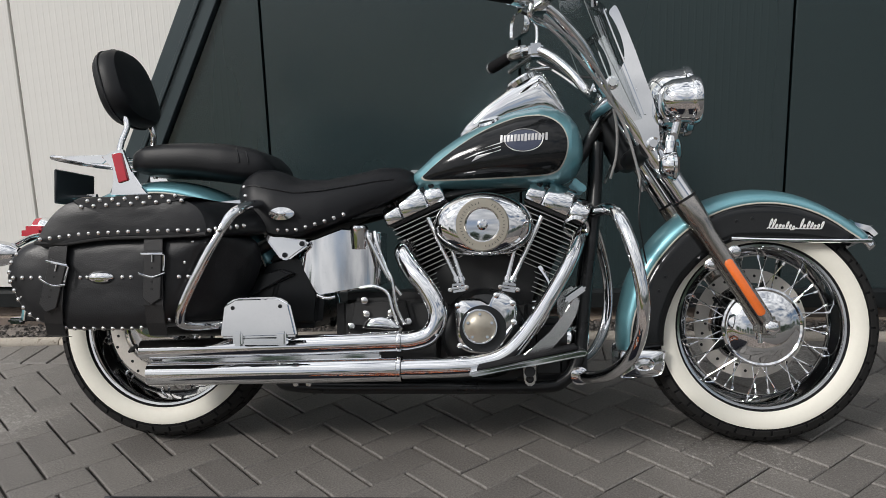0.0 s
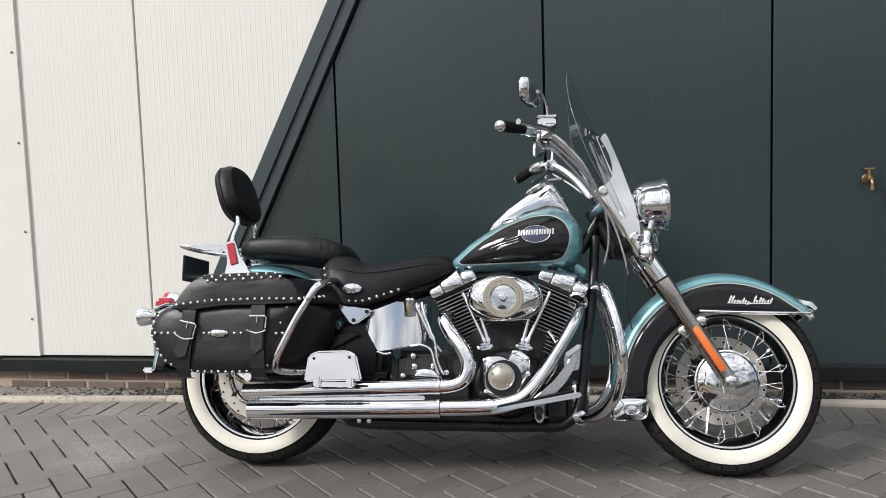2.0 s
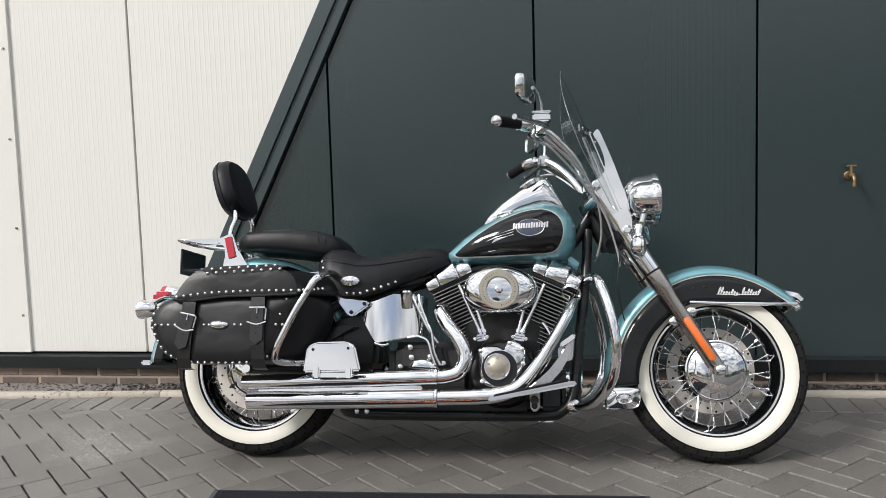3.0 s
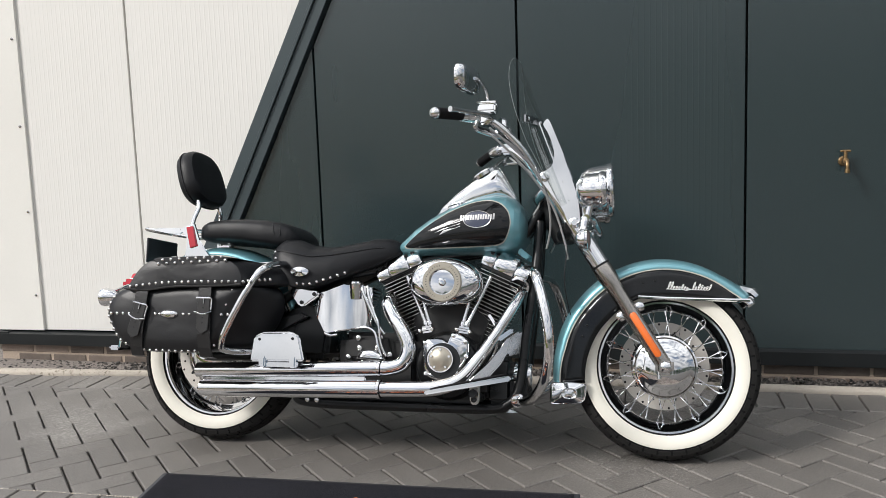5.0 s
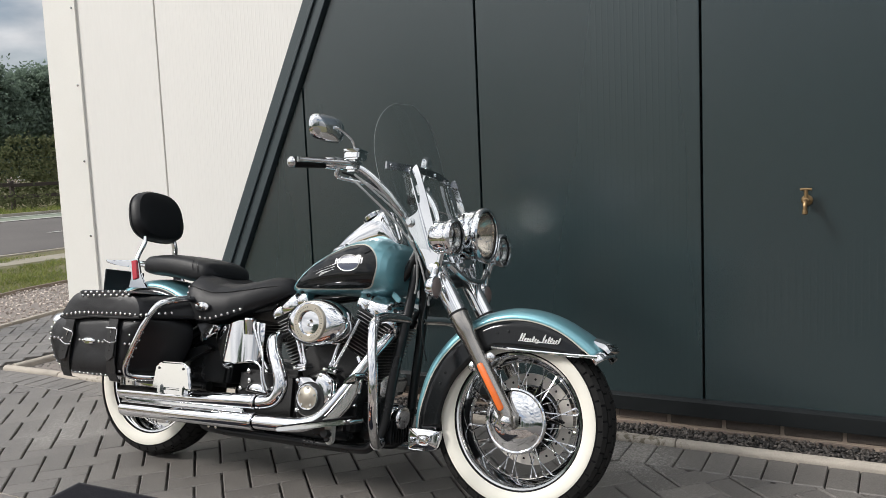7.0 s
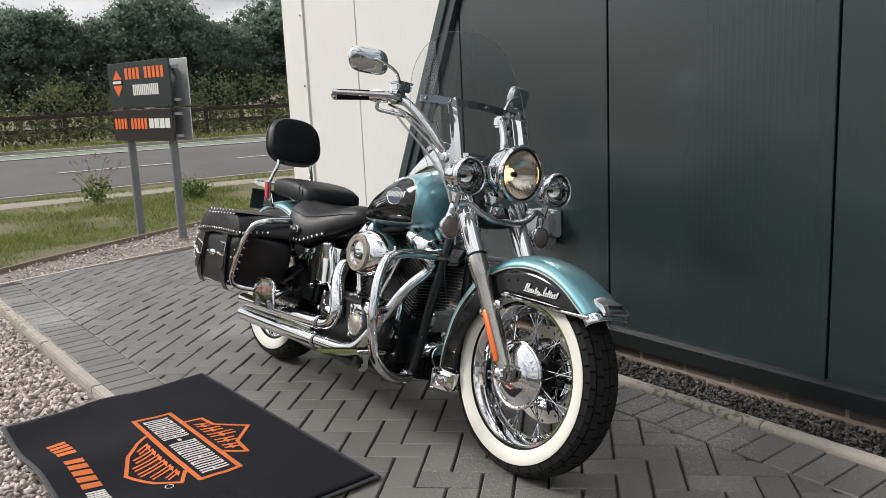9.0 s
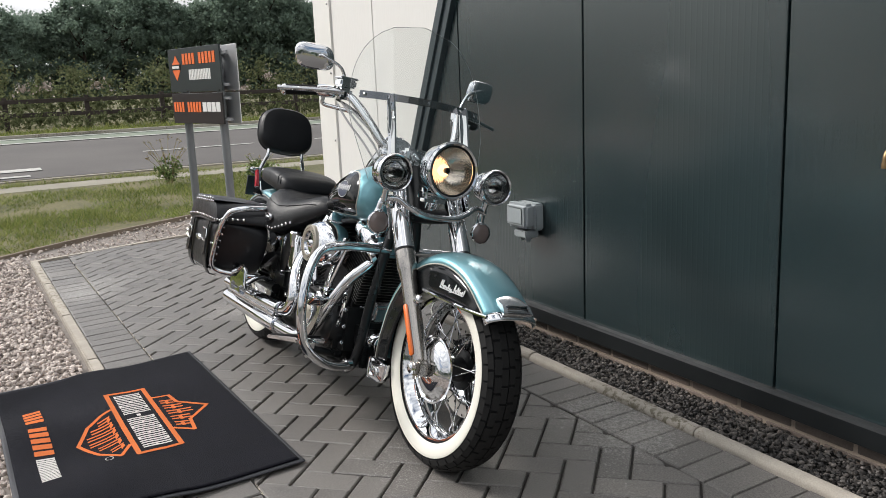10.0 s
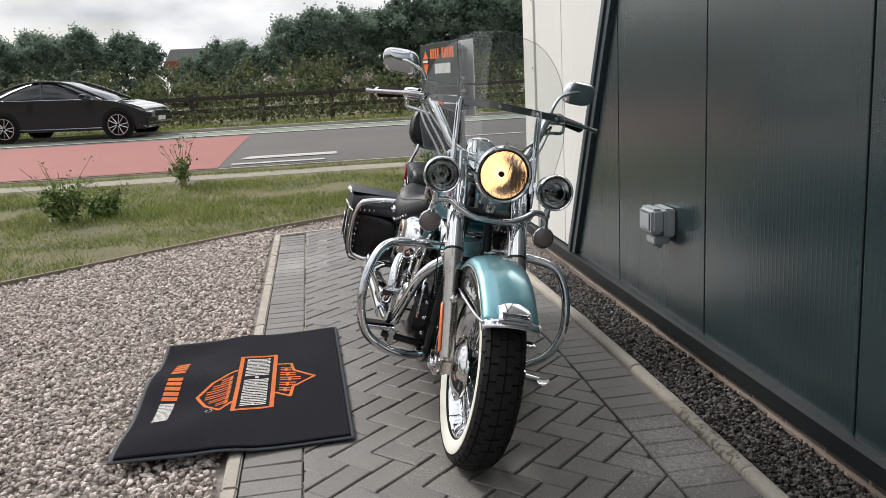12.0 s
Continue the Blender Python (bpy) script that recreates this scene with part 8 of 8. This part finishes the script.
# ---- kerbs ----
kerb_right = thing("edging_kerb", "pale concrete edging kerb between paving and dark chippings", "kerb")
kerb_right["kind"] = "structure"
km = prism([(2.972, -0.1), (3.026, -0.1), (3.026, 0.040), (3.018, 0.050), (3.006, 0.054), (2.990, 0.053), (2.978, 0.048), (2.972, 0.038)], -0.4555, 0.4555, 0.003, 1)
bmesh.ops.transform(km, matrix=Matrix(((0, 1, 0, 0), (1, 0, 0, 0), (0, 0, 1, 0), (0, 0, 0, 1))), verts=km.verts)
kerb_mesh = mesh_of("kerb_stone", km, M_KERB)
for i in range(-4, 8):
    xc = 1.536 + 0.4575 + 0.915 * i
    if xc > -2.1:
        sink = math.atan2(dip(xc - 0.4, 3) - dip(xc + 0.4, 3), 0.8)
        lug("kerb_stone", kerb_mesh, kerb_right, Matrix.Translation((xc, 0, -dip(xc, 3))) @ Matrix.Rotation(-sink, 4, "Y"))
half = km_half = prism([(2.972, -0.1), (3.026, -0.1), (3.026, 0.040), (3.018, 0.050), (3.006, 0.054), (2.990, 0.053), (2.978, 0.048), (2.972, 0.038)], -2.646, -2.128, 0.003, 1)
bmesh.ops.transform(half, matrix=Matrix(((0, 1, 0, 0), (1, 0, 0, 0), (0, 0, 1, -0.045), (0, 0, 0, 1))), verts=half.verts)
part("kerb_stone", half, M_KERB, kerb_right)
for i in range(9):
    lug("kerb_stone", kerb_mesh, kerb_right, Matrix.Translation((0.38, 3.487 + 0.915 * i, -0.045)) @ Matrix.Rotation(radians(90), 4, "Z"))
kerb_left = thing("edging_kerb", "pale concrete edging kerb between paving and gravel", "kerb")
kerb_left["kind"] = "structure"
kl = box(-0.4555, 0.4555, -0.025, 0.025, -0.12, 0.004, 0.006, 2)
kerb_mesh2 = mesh_of("kerb_stone", kl, M_KERB)
for i in range(11):
    xc = -2.90 + 0.915 * i
    lug("kerb_stone", kerb_mesh2, kerb_left, Matrix.Translation((xc, left_kerb(xc) + 0.025, 0.004)) @ Matrix.Rotation(0.0215, 4, "Z"))
edge_dir = math.atan2(4.0, -1.16)
for i in range(7):
    d = 0.46 + 0.915 * i
    lug("kerb_stone", kerb_mesh2, kerb_left, Matrix.Translation((-3.335 + d * math.cos(edge_dir), 1.36 + d * math.sin(edge_dir), 0.002)) @ Matrix.Rotation(edge_dir, 4, "Z"))

# ---- paving ----
bm = bmesh.new()
rows = []
for y in (1.30, 1.40, 1.8, 2.2, 2.6, 2.985):
    xl = -3.33 - 0.29 * (y - 1.4)
    rows.append([bm.verts.new((x, max(y, left_kerb(x) + 0.01), fall(y) - dip(x, y) - 0.012)) for x in (xl, -2.63, -1.9, -0.8, 0.3, 3.0, 8.0)])
rows2 = [[bm.verts.new((x, y, fall(y) - dip(x, y) - 0.012)) for x in (-3.33 - 0.29 * (y - 1.4), -2.63)] for y in (2.985, 5.0, 9.0)]
for a, b in zip(rows2, rows2[1:]):
    bm.faces.new((a[0], a[1], b[1], b[0]))
for a, b in zip(rows, rows[1:]):
    for i in range(6):
        bm.faces.new((a[i], a[i + 1], b[i + 1], b[i]))
paving = tagged(part("pavement", bm, M_SAND, smooth=False), "grey block paving laid in herringbone with dark sanded joints", "paving", kind="structure")

G_ = 0.0022


def paver_mesh(l, w, gl, gw):
    bm = box(-l / 2 + gl, l / 2 - gl, -w / 2 + gw, w / 2 - gw, -0.035, 0.0)
    top = [e for e in bm.edges if e.verts[0].co.z > -0.001 and e.verts[1].co.z > -0.001]
    bmesh.ops.bevel(bm, geom=top, offset=0.0036, segments=1, affect="EDGES")
    return bm


GU, GV = 0.0038, 0.0011
paver_me = mesh_of("paver", paver_mesh(0.2, 0.1, G_, G_), M_PAVER, smooth=False)
paver_along = mesh_of("paver", paver_mesh(0.2, 0.1, GU, GV), M_PAVER, smooth=False)
paver_across = mesh_of("paver", paver_mesh(0.2, 0.1, GV, GU), M_PAVER, smooth=False)


def paver_corners(x, y, t, gl, gw):
    return [(x + a * math.cos(t) - b * math.sin(t), y + a * math.sin(t) + b * math.cos(t)) for a, b in ((-0.1 + gl, -0.05 + gw), (0.1 - gl, -0.05 + gw), (0.1 - gl, 0.05 - gw), (-0.1 + gl, 0.05 - gw))]


rp = np.random.default_rng(9)
slope = Matrix.Rotation(0.02, 4, "X")


def lay(x, y, turn):
    dz = rp.normal(0, 0.0009)
    return Matrix.Translation((x, y, fall(y) - dip(x, y) + dz)) @ (slope if 1.4 < y < 3 else Matrix.Identity(4)) @ pose(0, 0, 0, rp.normal(0, 0.35), rp.normal(0, 0.35), math.degrees(turn) + rp.normal(0, 0.25))


def clip(poly, nx, ny, d):
    """Keep the side of a line where nx x + ny y >= d."""
    out = []
    for a, b in zip(poly, poly[1:] + poly[:1]):
        sa, sb = nx * a[0] + ny * a[1] - d, nx * b[0] + ny * b[1] - d
        if sa >= 0:
            out.append(a)
        if (sa >= 0) != (sb >= 0):
            t = sa / (sa - sb)
            out.append((a[0] + (b[0] - a[0]) * t, a[1] + (b[1] - a[1]) * t))
    return out


def area(p):
    return abs(sum(a[0] * b[1] - a[1] * b[0] for a, b in zip(p, p[1:] + p[:1]))) / 2


single, joined = [], []
c45 = math.cos(radians(45))
for i in range(-130, 131):
    for j in range(-70, 71):
        for bx, by, turn in ((1.0, 0.5, 0.0), (2.5, 1.0, math.pi / 2)):
            u, v_ = (i + 2 * j + bx) * 0.1 + 0.906, (i - 2 * j - by) * 0.1 + 1.889
            x, y = (u - v_) * c45, (u + v_) * c45
            if not (-5.8 < x < 7.2 and 1.55 < y < 8.5):
                continue
            t = turn + math.pi / 4
            gaps = (GV, GU) if turn else (GU, GV)
            poly = paver_corners(x, y, t, *gaps)
            q = clip(poly, -0.0215, 1.0, 1.405 + 0.05 + 0.206)
            q = clip(q, 1.0, 0.29, -3.30 + 0.29 * 1.4) if q else q
            if q and x > -2.83:
                q = clip(q, 0, -1, -2.768)
            elif q:
                q = clip(q, -1, 0, 2.632)
            if len(q) < 3 or area(q) < 0.0006:
                continue
            whole = area(q) > area(poly) * 0.995
            if whole and -1.9 < x < 2.15 and y < 2.8:
                single.append((x, y, t, gaps))
            else:
                joined.append((q, x, y))
single.sort(key=lambda s: abs(s[0] - 0.45) + 0.2 * abs(s[1] - 2.0))
for x, y, t, gaps in single[:230]:
    lug("paver", paver_along if gaps[0] == GU else paver_across, paving, lay(x, y, t))
rest = [(paver_corners(x, y, t, *gaps), x, y) for x, y, t, gaps in single[230:]] + joined
# pale dry sand swept along the joint beside the gravel edge
rs_ = np.random.default_rng(5)
crumbs = np.array([(x, left_kerb(x) + 0.2555 + rs_.normal(0, 0.0022), fall(1.66) - 0.003) for x in rs_.uniform(-3.1, 2.6, 2600) if noise.noise((x * 2.5, 0.3, 0.0)) > -0.12])
so = tagged(stones("sand_crumbs", crumbs, 0.0021, M_PALESAND, 12), "pale dry sand along a paving joint", "sand", kind="stuff")
# soldier courses along both kerbs
count = 0
for i in range(104):
    x = -3.20 + 0.1005 * i
    for y, t in ((left_kerb(x) + 0.05 + 0.103, math.pi / 2 + 0.0215), (2.870, math.pi / 2)):
        if y > 2.5 and x < -2.83:
            continue
        if -0.9 < x < 1.7 and count < 60 and (y > 2.5 or x < -0.4 or x > 0.95):
            lug("paver", paver_me, paving, lay(x, y, t))
            count += 1
        else:
            rest.append((paver_corners(x, y, t, G_, G_), x, y))
verts, faces = [], []
for q, x, y in rest:
    k, n0 = len(q), len(verts)
    cx, cy = sum(p[0] for p in q) / k, sum(p[1] for p in q) / k
    dz = rp.normal(0, 0.0009)
    tx, ty = rp.normal(0, 0.006), rp.normal(0, 0.006)
    for px, py in q:
        verts.append((px, py, fall(py) - dip(px, py) - 0.035))
    for px, py in q:
        verts.append((px, py, fall(py) - dip(px, py) + dz - 0.0042 + tx * (px - cx) + ty * (py - cy)))
    for px, py in q:
        d = math.hypot(px - cx, py - cy)
        s = max(0.0, 1 - 0.006 / max(d, 0.006))
        xx, yy = cx + (px - cx) * s, cy + (py - cy) * s
        verts.append((xx, yy, fall(yy) - dip(xx, yy) + dz + tx * (xx - cx) + ty * (yy - cy)))
    faces.append(tuple(range(n0 + 2 * k, n0 + 3 * k)))
    for a in range(k):
        b = (a + 1) % k
        faces.append((n0 + a, n0 + b, n0 + k + b, n0 + k + a))
        faces.append((n0 + k + a, n0 + k + b, n0 + 2 * k + b, n0 + 2 * k + a))
me = bpy.data.meshes.new("pavers")
me.from_pydata(verts, [], faces)
me.materials.append(M_PAVER_I)
po = new("pavers", me)
po.parent = paving
po["kind"] = "stuff"
